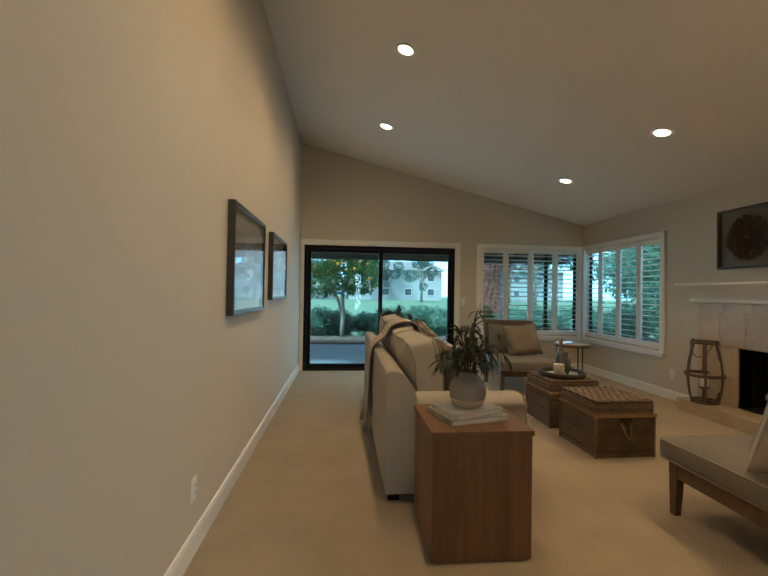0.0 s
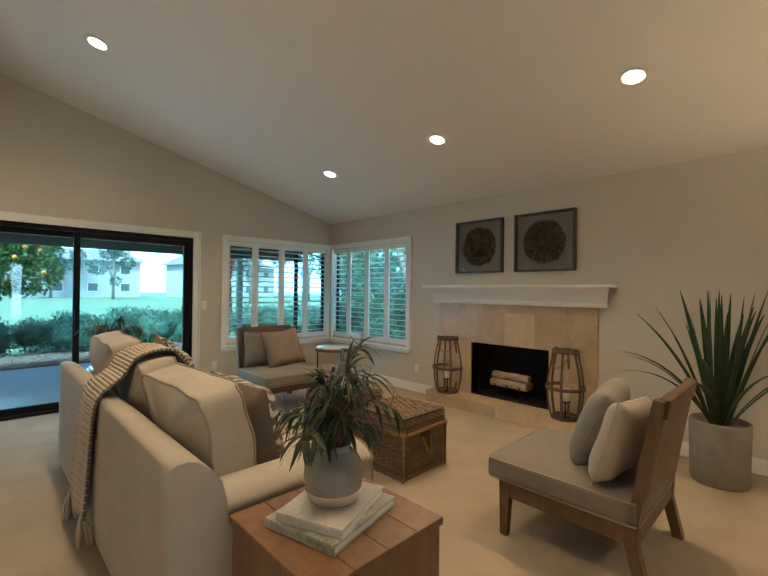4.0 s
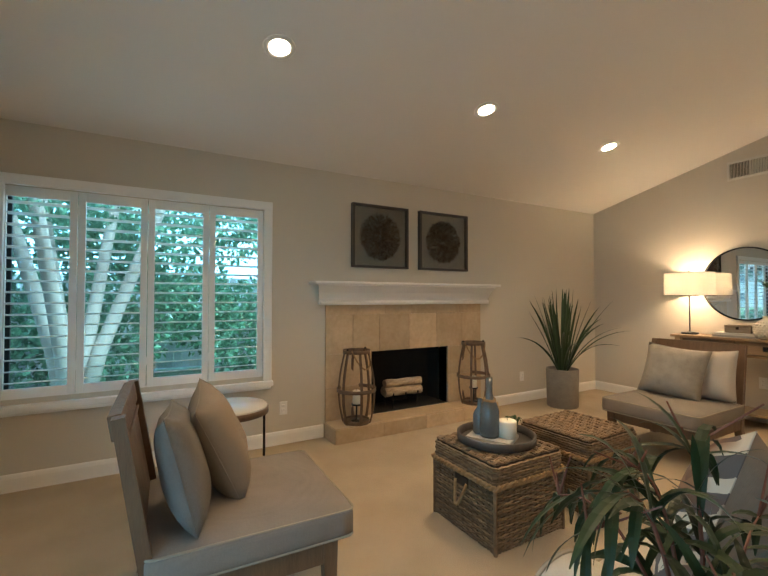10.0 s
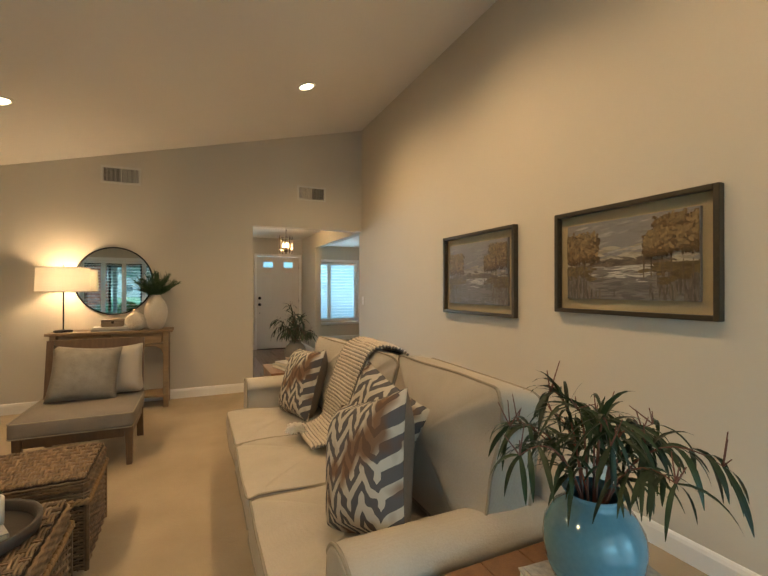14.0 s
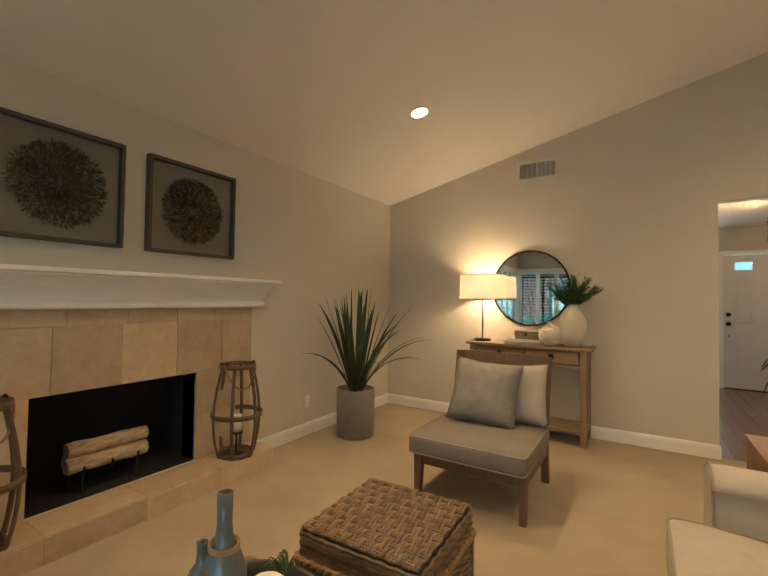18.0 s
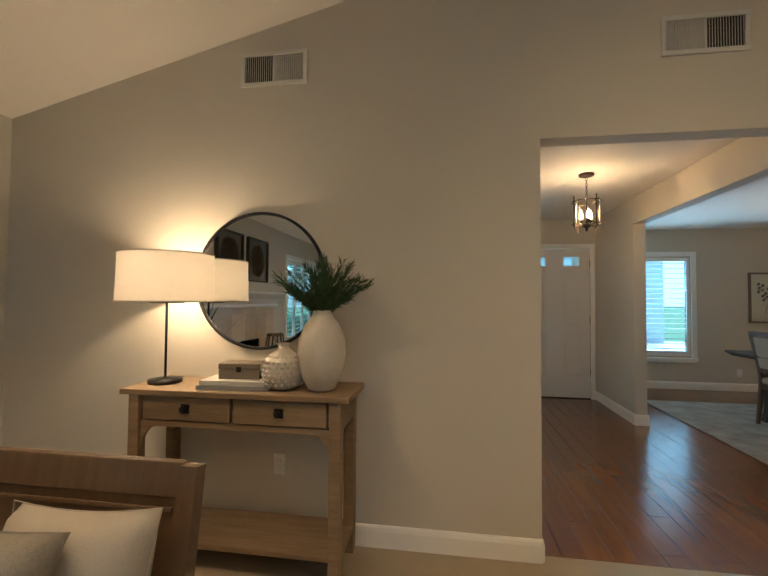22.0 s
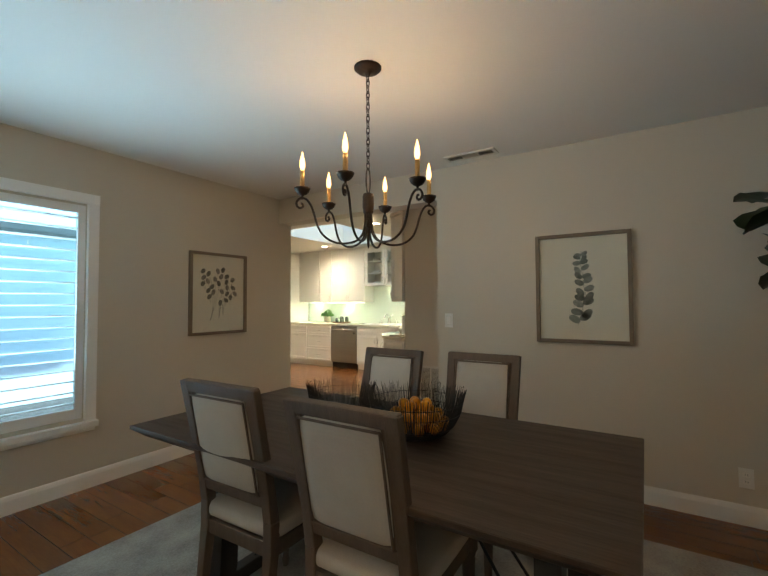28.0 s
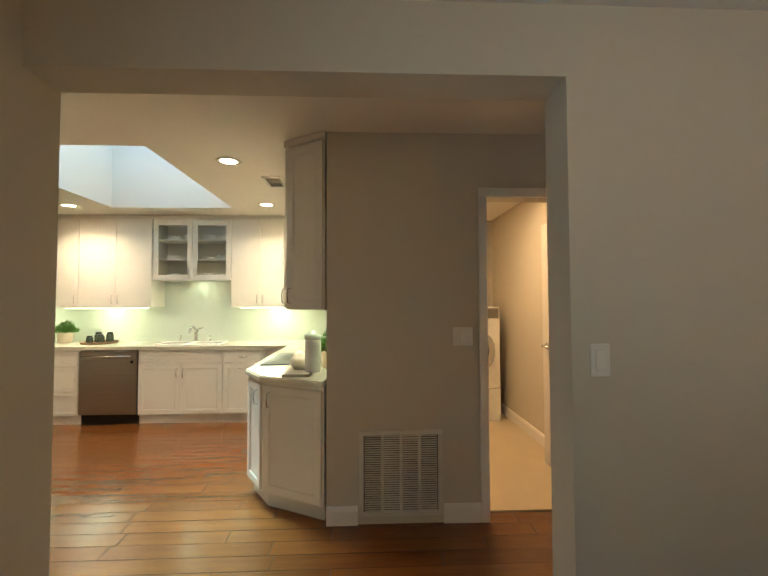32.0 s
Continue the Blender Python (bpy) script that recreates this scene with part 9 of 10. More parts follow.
for y in (-4.66, -4.30):
    sd = thing("soap_dispenser", pose(-7.24, y, 0.8725), "small chrome soap pump by the sink", "soap dispenser", "sink pumps")
    part("body", lathe(((0.018, 0), (0.016, 0.03), (0.008, 0.04), (0.008, 0.075), (0.012, 0.08)), 14), M_CHROME, sd, smooth=True)
    part("nozzle", tube([(0, 0, 0.075), (0.05, 0, 0.078)], 0.006, 8), M_CHROME, sd)


def potted_grass(x, y, z, r, h, seed):
    root = thing("potted_plant", pose(x, y, z), "bushy green plant in a small wooden pot on the counter", "plant", "counter plants")
    part("pot", lathe(((r * 0.75, 0), (r, 0.01), (r * 1.08, h * 0.5), (r * 1.08, h * 0.52), (r * 0.96, h * 0.5), (0.001, h * 0.46)), 20), M_BISQUE, root, smooth=True)

    def place(rn):
        a, q = rn.uniform(0, 6.283), rn.uniform(0, 1) ** 0.5 * r * 1.45
        return (q * math.cos(a), q * math.sin(a), h * 0.46 + rn.uniform(0, h * 0.5) * (1 - (q / r / 1.6) ** 2)), (math.cos(a) * q / r * 0.6, math.sin(a) * q / r * 0.6, 0.8)
    mesh_part("foliage", foliage(420, place, 0.05, seed, 0.3), mat("counter_leaf" + str(seed), (0.10, 0.26, 0.04), 0.5, other=(0.06, 0.17, 0.03), vary=0.3), root, "bright green leaves")["kind"] = "stuff"


potted_grass(-7.17, -6.02, 0.873, 0.075, 0.26, 3)
potted_grass(-5.02, -2.60, 0.873, 0.06, 0.26, 4)
tr = thing("serving_tray", pose(-7.08, -5.55, 0.873), "round wooden tray with dark jars on the counter", "tray")
part("tray", lathe(((0.001, 0.0), (0.19, 0.0), (0.20, 0.028), (0.192, 0.028), (0.183, 0.010), (0.001, 0.010)), 32), M_CUBE, tr, smooth=True)
for k, (dx, dy, r, h) in enumerate(((-0.06, -0.05, 0.045, 0.12), (0.05, 0.04, 0.042, 0.10), (-0.05, 0.09, 0.04, 0.12), (0.06, -0.08, 0.038, 0.085))):
    jr = thing("jar", pose(-7.08 + dx, -5.55 + dy, 0.884), "dark glass jar with a black lid on the tray", "jar", "jars on the tray")
    part("body", lathe(((r * 0.9, 0), (r, 0.01), (r, h * 0.75), (r * 0.7, h * 0.85), (0.001, h * 0.85)), 18), mat("jar_glass" + str(k), (0.03, 0.04, 0.03), 0.15, other=(0.06, 0.08, 0.05), scale=20), jr, smooth=True)
    part("lid", lathe(((r * 0.75, h * 0.85), (r * 0.78, h), (r * 0.6, h * 1.03), (0.001, h * 1.03)), 16), M_BLACK, jr, "black lid", True)
t2 = thing("serving_tray", pose(-4.80, -2.78, 0.873), "flat grey tray near the counter end", "tray")
part("tray", box(-0.12, 0.16, -0.10, 0.08, 0, 0.02, bevel=0.004), M_SILK, t2)
cn = thing("canister", pose(-4.74, -2.69, 0.894), "tall white canister with a pale green lid", "canister")
part("body", lathe(((0.05, 0), (0.054, 0.008), (0.054, 0.20), (0.05, 0.215), (0.001, 0.215)), 24), M_PLATE, cn, smooth=True)
part("lid", lathe(((0.05, 0.215), (0.056, 0.22), (0.056, 0.245), (0.02, 0.255), (0.016, 0.27), (0.001, 0.272)), 24), M_SPLASH, cn, "pale green lid", True)
cl2 = thing("folded_towel", pose(-4.87, -2.80, 0.894), "crumpled white kitchen towel on the tray", "towel")
part("cloth", cushion(0.12, 0.11, 0.10, 0.04, 0.02, 8, at=(0, 0, 0.05), seed=9), M_PAPER, cl2, smooth=True)
ck2 = thing("cooktop", pose(-5.55, -2.90, 0.873), "black glass cooktop set in the counter", "cooktop")
part("glass", box(-0.38, 0.38, -0.25, 0.25, 0, 0.006, bevel=0.002), M_BLACK, ck2)
for dx, dy, r in ((-0.2, -0.11, 0.08), (-0.2, 0.12, 0.10), (0.2, -0.11, 0.10), (0.2, 0.12, 0.08)):
    part("burner_ring", tube([(dx + r * math.cos(radians(a)), dy + r * math.sin(radians(a)), 0.0062) for a in range(0, 360, 15)], 0.0016, 4, True), M_STEEL, ck2)

# return grille and switch on the passage wall
gr = thing("return_grille", pose(KX, -2.12, 0.308, 0, 0, 90), "white four-column air return grille low on the wall", "air grille")
GWD, GH = 0.511, 0.516
part("backing", box(-GWD / 2 + 0.01, GWD / 2 - 0.01, -0.004, -0.001, -GH / 2 + 0.01, GH / 2 - 0.01), mat("grille_back", (0.17, 0.155, 0.135), 0.8), gr)
t = 0.026
for b in ((-GWD / 2, GWD / 2, -0.014, 0, GH / 2 - t, GH / 2), (-GWD / 2, GWD / 2, -0.014, 0, -GH / 2, -GH / 2 + t), (-GWD / 2, -GWD / 2 + t, -0.014, 0, -GH / 2 + t, GH / 2 - t), (GWD / 2 - t, GWD / 2, -0.014, 0, -GH / 2 + t, GH / 2 - t)):
    part("frame", box(*b, bevel=0.003), M_VENT, gr)
cw = (GWD - 2 * t) / 4
me = None
for c in range(4):
    xc = -GWD / 2 + t + (c + 0.5) * cw
    if c:
        part("mullion", box(xc - cw / 2 - 0.008, xc - cw / 2 + 0.008, -0.013, -0.002, -GH / 2 + t, GH / 2 - t), M_VENT, gr)
    n = 34
    for k in range(n):
        z = -GH / 2 + t + (k + 0.5) * (GH - 2 * t) / n
        if me is None:
            first = part("louver", box(-cw / 2 + 0.006, cw / 2 - 0.006, -0.0042, 0.0042, -0.001, 0.001), M_VENT, gr, m=pose(xc, -0.0075, z, 40))
            me = first.data
        else:
            ob = new("louver", me)
            ob.parent = gr
            ob.matrix_basis = pose(xc, -0.0075, z, 40)
plate(pose(KX, -1.728, 1.14, 0, 0, 90), "switch", 0.125)

# laundry
wa = thing("washing_machine", pose(-6.62, -1.46, 0, 0, 0, 90), "white front-loading washer on a drawer pedestal", "washing machine")
part("pedestal", box(0, 0.66, 0.0, 0.62, 0.0, 0.37, bevel=0.01), M_PLATE, wa)
part("pedestal_handle", box(0.18, 0.48, -0.012, 0, 0.28, 0.31, bevel=0.004), M_STEEL, wa)
part("body", box(0, 0.66, 0.0, 0.62, 0.375, 1.30, bevel=0.015), M_PLATE, wa)
part("control_panel", box(0.02, 0.64, -0.012, 0, 1.17, 1.285, bevel=0.006), M_STEEL, wa, "grey control panel")
part("dial", lathe(((0.04, 0), (0.035, 0.03), (0.001, 0.032)), 20), M_CHROME, wa, smooth=True, m=pose(0.33, -0.012, 1.225, 90))
part("door_ring", lathe(((0.175, 0.0), (0.26, 0.0), (0.265, 0.02), (0.24, 0.045), (0.19, 0.04)), 40, cap=False), M_CHROME, wa, "chrome door ring", True, m=pose(0.33, -0.001, 0.80, 90))
part("door_glass", lathe(((0.001, 0.055), (0.12, 0.048), (0.19, 0.03)), 40, cap=False), M_BLACK, wa, "dark door glass", True, m=pose(0.33, -0.001, 0.80, 90))
for k, (dy, r, h) in enumerate(((0.12, 0.055, 0.13), (0.27, 0.06, 0.16), (0.42, 0.05, 0.11))):
    jr = thing("glass_jar", pose(-6.80, -1.46 + dy, 1.30), "clear glass jar with shells on the washer", "jar", "jars on the washer")
    part("body", lathe(((r * 0.8, 0), (r, 0.01), (r, h * 0.8), (r * 0.6, h * 0.95), (r * 0.66, h)), 20, cap=False), M_CLEAR, jr, smooth=True).visible_shadow = False
    part("contents", lathe(((0.001, 0.002), (r * 0.85, 0.006), (r * 0.85, h * 0.35), (0.001, h * 0.42)), 14), M_TERRA, jr, "reddish shells")
    part("lid", lathe(((r * 0.7, h), (r * 0.7, h + 0.012), (0.012, h + 0.016), (0.014, h + 0.035), (0.001, h + 0.038)), 16), M_CHROME, jr, "metal lid", True)
ld = thing("door_laundry", pose(KX - 0.125, -0.795, 0.01, 0, 0, 183), "white flat door standing open against the laundry wall", "door", kind="structure")
part("leaf", box(0.0, 0.76, -0.035, 0.0, 0, 2.0, bevel=0.003), M_DOOR, ld)
for y, s in ((-0.036, -1), (0.0, 1)):
    kn = part("knob_rose", lathe(((0.0005, 0), (0.027, 0), (0.025, 0.008), (0.0005, 0.008)), 18), M_CHROME, ld, m=pose(0.68, y, 0.98, -90 * s))
    part("lever", tube([(0.68, y + s * 0.008, 0.98), (0.68, y + s * 0.045, 0.98), (0.64, y + s * 0.05, 0.98), (0.57, y + s * 0.048, 0.98)], 0.009, 8), M_CHROME, ld, "satin nickel lever", True)

# ---- outdoors ----
def ground(name, x0, x1, y0, y1, z, material, label, category):
    bm = bmesh.new()
    vs = [bm.verts.new(p) for p in ((x0, y0, z), (x1, y0, z), (x1, y1, z), (x0, y1, z))]
    bm.faces.new(vs)
    return structure(name, bm, material, label, category)


ground("ground", -400, 400, -400, 400, -0.16, M_LAWN, "wide green lawn that reaches the horizon", "lawn")
structure("patio", box(-2.5, 9.5, N + 0.14, 11.3, -0.155, -0.05), M_PATIO, "grey exposed-aggregate concrete patio slab", "patio")
structure("courtyard", box(-6, 3.4, -12.5, DS - 0.14, -0.155, -0.06), M_CEMENT, "pale concrete courtyard outside the dining window", "courtyard")
structure("mulch_bed", box(-6, 14, 11.3, 13.0, -0.155, -0.02), M_MULCH, "red-brown bark mulch bed beyond the patio", "mulch")
rnd = random.Random(4)
verts, faces = [], []
for i in range(3200):
    x, y = rnd.uniform(-3.5, 9), rnd.uniform(11.32, 12.9)
    a, l, w, h = rnd.uniform(0, 3.14), rnd.uniform(0.02, 0.06), rnd.uniform(0.01, 0.025), rnd.uniform(0.008, 0.03)
    c, s = math.cos(a), math.sin(a)
    k = len(verts)
    for u, v, q in ((-l, -w, 0), (l, -w, 0.3), (l, w, 0.6), (-l, w, 0.2), (0, 0, 1)):
        verts.append((x + u * c - v * s, y + u * s + v * c, -0.022 + q * h))
    faces += [(k, k + 1, k + 4), (k + 1, k + 2, k + 4), (k + 2, k + 3, k + 4), (k + 3, k, k + 4)]
me = bpy.data.meshes.new("bark_chips")
me.from_pydata(verts, [], faces)
tagged(mesh_part("bark_chips", me, M_MULCH), "loose red-brown bark chips on the bed", "mulch", kind="stuff")

# pale hazy sky low over the distance
bd = bmesh.new()
for k in range(48):
    a0, a1 = 2 * math.pi * k / 48, 2 * math.pi * (k + 1) / 48
    bd.faces.new([bd.verts.new((170 * math.cos(a), 170 * math.sin(a), z)) for a, z in ((a0, -2), (a1, -2), (a1, 60), (a0, 60))])
structure("backdrop", bd, glow("haze", (0.30, 0.72, 1.0), 1.3), "pale hazy sky beyond the far houses", "sky")

# patio roof
pr = thing("patio_roof", Matrix(), "dark painted patio roof on beams and a post", "patio roof", kind="structure")
part("deck", box(-2.5, 6.2, N + 0.14, 10.75, 2.28, 2.32), M_PORCH, pr)
for k in range(11):
    x = -2.2 + 0.8 * k
    part("rafter", box(x, x + 0.06, N + 0.14, 10.7, 2.14, 2.28, bevel=0.004), M_PORCH, pr)
part("front_beam", box(-2.5, 6.2, 10.25, 10.36, 2.0, 2.14, bevel=0.005), M_PORCH, pr)
part("fascia", box(-2.5, 6.2, 10.72, 10.76, 2.12, 2.34, bevel=0.005), M_POST, pr)
for x in (4.52, -1.9):
    part("post", box(x, x + 0.10, 10.25, 10.35, -0.05, 2.0, bevel=0.006), M_POST, pr)
for x, y in ((2.2, 9.0), (1.85, 9.9)):
    can_trim(x, y, 2.139, 0, "white porch ceiling light with a glowing lens")


def leafy(name, m, label, category, boxes, count, size, material, seed, group="", ratio=0.5, trunk=None, bark=None, dense=False):
    """A shrub or crown: clumps of leaves round several centres (x, y, z, radius), with an optional trunk."""
    root = thing(name, m, label, category, group)
    rnd = random.Random(seed)
    total = sum(b[3] ** 2 for b in boxes)
    for (cx, cy, cz, r) in boxes:
        n = int(count * r * r / total)

        def place(rn, cx=cx, cy=cy, cz=cz, r=r):
            v = Vector((rn.gauss(0, 1), rn.gauss(0, 1), rn.gauss(0, 1))).normalized()
            q = r * rn.uniform(0.35, 1.0) ** 0.4 * (1 + 0.18 * math.sin(7 * v.x + 3 * v.z) * math.sin(5 * v.y))
            return (cx + v.x * q, cy + v.y * q, max(0.02, cz + v.z * q * 0.8)), v
        mesh_part("clump", foliage(n, place, size, seed + n, ratio), material, root)["kind"] = "stuff"
        if dense:
            bm = bmesh.new()
            bmesh.ops.create_icosphere(bm, subdivisions=3, radius=r * 0.72)
            for v in bm.verts:
                v.co *= 1 + 0.16 * math.sin(9 * v.co.x / r + seed) * math.sin(8 * v.co.y / r) + 0.08 * math.sin(21 * v.co.z / r)
                v.co.z = max(0.02 - cz, v.co.z * 0.8)
                v.co += Vector((cx, cy, cz))
            part("inner_growth", bm, material, root, "", True)
    for t in (trunk or ()):
        part("trunk" if t is trunk[0] else "limb", tube(t[0], t[1], 10), bark, root, smooth=True)
    return root


# juniper hedge behind the mulch
rnd = random.Random(8)
for k in range(9):
    x0 = -4.0 + 2.1 * k
    cl = [(rnd.uniform(-1.1, 1.1), rnd.uniform(-0.3, 1.6), rnd.uniform(0.25, 0.52), rnd.uniform(0.4, 0.6)) for _ in range(9)]
    leafy("juniper_shrub", pose(x0, 13.2, -0.1), "low spreading dark green juniper shrub", "shrub", cl, 9000, 0.085, M_HEDGE, 20 + k, "juniper hedge", 0.28, dense=True)

# old gum tree
gum = thing("gum_tree", pose(6.6, 17.2, -0.16), "old tree with a thick reddish furrowed trunk", "tree")
def trunk_tube(points, rads, flute, name):
    """A furrowed trunk: deep winding grooves between long bark ridges."""
    bm = bmesh.new()
    rows = []
    seg = 168
    line = spline(points, 22)
    for j, p in enumerate(line):
        f = j / 21 * (len(rads) - 1)
        i = min(len(rads) - 2, int(f))
        r = rads[i] + (rads[i + 1] - rads[i]) * (f - i)
        row = []
        for k in range(seg):
            a = 2 * math.pi * k / seg
            b = a + 0.10 * math.sin(2.3 * p.z + 3 * a) + 0.05 * math.sin(6 * p.z + 7 * a)
            q = r * (1 + flute * (0.8 * math.sin(5 * a + p.z) + 1.3 * abs(math.sin(13 * b)) ** 0.6 + 0.35 * math.sin(37 * b + 4 * p.z) - 0.9))
            row.append(bm.verts.new((p.x + q * math.cos(a), p.y + q * math.sin(a), p.z)))
        rows.append(row)
    for p, q in zip(rows, rows[1:]):
        for i in range(seg):
            bm.faces.new((p[i], p[(i + 1) % seg], q[(i + 1) % seg], q[i]))
    part(name, bm, M_GUM, gum, smooth=True)


trunk_tube([(0, 0, -0.1), (0, 0, 0.3), (0.02, 0, 0.9), (0.05, 0, 1.8), (0.05, 0, 2.6)], [1.05, 0.85, 0.72, 0.68, 0.74], 0.10, "trunk")
trunk_tube([(-0.15, 0, 2.2), (-0.5, 0.1, 3.5), (-1.3, 0.2, 6.0), (-1.9, 0.1, 9)], [0.5, 0.42, 0.32, 0.2], 0.08, "limb")
trunk_tube([(0.3, 0, 2.2), (0.7, -0.1, 3.6), (1.3, -0.2, 6.0), (2.2, 0, 9)], [0.5, 0.42, 0.33, 0.2], 0.08, "limb")
rnd = random.Random(14)
for k in range(16):
    cx, cy, cz, r = rnd.uniform(-4.5, 4.5), rnd.uniform(-3, 3), rnd.uniform(6.5, 10.5), rnd.uniform(0.9, 1.6)

    def place(rn):
        v = Vector((rn.gauss(0, 1), rn.gauss(0, 1), rn.gauss(0, 1))).normalized()
        q = r * rn.uniform(0.2, 1.0) ** 0.4
        return (cx + v.x * q, cy + v.y * q, cz + v.z * q * 0.7), v
    mesh_part("clump", foliage(420, place, 0.30, 60 + k, 0.35), M_HEDGE, gum)["kind"] = "stuff"

# citrus tree beside the patio
cl = [(0, 0, 1.8, 0.68), (-0.6, 0.1, 1.65, 0.58), (0.5, -0.1, 1.7, 0.55), (0.1, 0.1, 2.3, 0.6), (-0.6, 0, 2.2, 0.55), (0.55, 0.1, 2.25, 0.5), (0, 0, 2.8, 0.5)]
citrus = leafy("orange_tree", pose(0.80, 12.7, -0.05), "bushy orange tree with ripe fruit", "tree", cl, 8000, 0.10, M_CITRUS, 31, ratio=0.5, trunk=[([(0, 0, 0), (0.02, 0, 0.5), (0, 0, 1.7)], [0.07, 0.06, 0.05]), ([(0, 0, 0.7), (-0.35, 0.1, 1.8)], [0.04, 0.03])], bark=M_PALE)
rnd = random.Random(3)
for k in range(34):
    b = rnd.choice(cl)
    v = Vector((rnd.gauss(0, 1), rnd.gauss(0, 1) - 0.5, rnd.gauss(0, 1))).normalized()
    bm = bmesh.new()
    bmesh.ops.create_icosphere(bm, subdivisions=2, radius=0.045)
    part("orange", bm, M_ORANGE, citrus, "ripe orange", True, m=pose(b[0] + v.x * b[3], b[1] + v.y * b[3], b[2] + v.z * b[3] * 0.8))

# terracotta pot by the post
tp = thing("terracotta_planter", pose(4.22, 10.85, -0.05), "terracotta pot with a leafy plant by the patio post", "planter")
part("pot", lathe(((0.12, 0), (0.15, 0.02), (0.20, 0.28), (0.22, 0.29), (0.22, 0.34), (0.19, 0.34), (0.18, 0.28), (0.001, 0.27)), 28), M_TERRA, tp, smooth=True)
leafy("potted_shrub", pose(4.22, 10.85, 0.22), "leafy green plant growing in the terracotta pot", "plant", [(0, 0, 0.25, 0.30), (0.1, 0.05, 0.5, 0.22), (-0.15, -0.05, 0.40, 0.2)], 1100, 0.10, M_CITRUS, 36, trunk=[([(0, 0, 0), (0.02, 0.01, 0.3)], [0.02, 0.015])], bark=M_BARK)


# far houses and trees
def house(x, y, w, d, h, rot, seed):
    root = thing("house", pose(x, y, -0.16, 0, 0, rot), "pale stucco two-storey house far behind the lawn", "house", "far houses")
    part("wall", box(-w / 2, w / 2, 0, d, 0, h), M_HOUSE, root)
    bm = bmesh.new()
    e = 0.6
    vs = [bm.verts.new(p) for p in ((-w / 2 - e, -e, h), (w / 2 + e, -e, h), (w / 2 + e, d + e, h), (-w / 2 - e, d + e, h), (-w / 2 + 1, d / 2, h + 2.0), (w / 2 - 1, d / 2, h + 2.0))]
    for f in ((0, 1, 5, 4), (2, 3, 4, 5), (1, 2, 5), (3, 0, 4), (3, 2, 1, 0)):
        bm.faces.new([vs[i] for i in f])
    part("roof", bm, M_ROOF, root)
    n = int(w / 4.5)
    for st in range(2):
        for k in range(n):
            xc = -w / 2 + (k + 0.5) * w / n
            win = part("window", box(xc - 0.75, xc + 0.75, -0.06, -0.02, 0.9 + 2.8 * st, 2.3 + 2.8 * st), M_TRIM, root)
            part("pane", box(xc - 0.65, xc + 0.65, -0.075, -0.062, 1.0 + 2.8 * st, 2.2 + 2.8 * st), M_BOTTLE, win)


for k, (x, y, w) in enumerate(((-30, 82, 17), (-8, 84, 15), (11, 80, 18), (36, 78, 18), (70, 70, 16))):
    house(x, y, w, 9, 5.8, (-4, 0, 5, 14, 25)[k], k)
rnd = random.Random(17)
# leaf colour with the pale blue haze of distance mixed in
M_FARLEAF = mat("hazed_gum_leaf", (0.12, 0.22, 0.18), 0.6, other=(0.075, 0.15, 0.12), scale=2, vary=0.35)
for k in range(22):
    x = -40 + 5.2 * k + rnd.uniform(-2, 2)
    y = rnd.uniform(38, 84)
    h = rnd.uniform(5.0, 8.5)
    cl = [(rnd.gauss(0, 1.7), rnd.gauss(0, 1.7), h + rnd.gauss(0, 1.5), rnd.uniform(0.6, 1.4)) for _ in range(10)]
    leafy("tree", pose(x, y, -0.16), "tall wispy grey-green tree far off on the lawn", "tree", cl, 3200, 0.34, M_FARLEAF, 200 + k, "far trees", 0.5, trunk=[([(0, 0, 0), (0.1, 0, h)], [0.2, 0.1]), ([(0.05, 0, h * 0.5), (0.9, 0.2, h * 0.95)], [0.11, 0.05]), ([(0.05, 0, h * 0.42), (-0.9, -0.2, h * 0.9)], [0.11, 0.05])], bark=M_PALE)
# shrubs and pale tree beyond the corner windows
rnd = random.Random(23)
for k in range(7):
    y = 3.8 + 1.45 * k
    cl = [(rnd.uniform(-0.5, 0.5), rnd.uniform(-0.7, 0.7), rnd.uniform(0.3, 3.1), rnd.uniform(0.5, 0.8)) for _ in range(12)]
    leafy("tall_shrub", pose(9.4 + rnd.uniform(-0.3, 0.3), y, -0.16), "tall ivy-covered green shrub beside the house", "shrub", cl, 5200, 0.12, M_IVY, 240 + k, "shrubs beside the house", 0.6)
ptree = thing("pale_tree", pose(7.3, 7.4, -0.16), "pale multi-stem tree outside the corner window", "tree")
for k, (dx, dy) in enumerate(((-0.9, 0.3), (-0.3, 0.7), (0.4, -0.4), (0.9, 0.5), (0.1, -1.0))):
    part("stem", tube([(0.05 * dx, 0.05 * dy, 0), (0.25 * dx, 0.25 * dy, 0.8), (0.6 * dx, 0.6 * dy, 1.8), (1.1 * dx, 1.1 * dy, 3.2)], [0.11, 0.085, 0.07, 0.05], 10), M_PALE, ptree, smooth=True)
    for j in range(2):
        c = Vector((dx * (0.9 + 0.4 * j), dy * (0.9 + 0.4 * j), 3.0 + 0.9 * j))

        def place(rn):
            v = Vector((rn.gauss(0, 1), rn.gauss(0, 1), rn.gauss(0, 1))).normalized()
            return c + v * 0.8 * rn.uniform(0.2, 1) ** 0.4, v
        mesh_part("clump", foliage(500, place, 0.11, 300 + k * 2 + j, 0.5), M_IVY, ptree)["kind"] = "stuff"
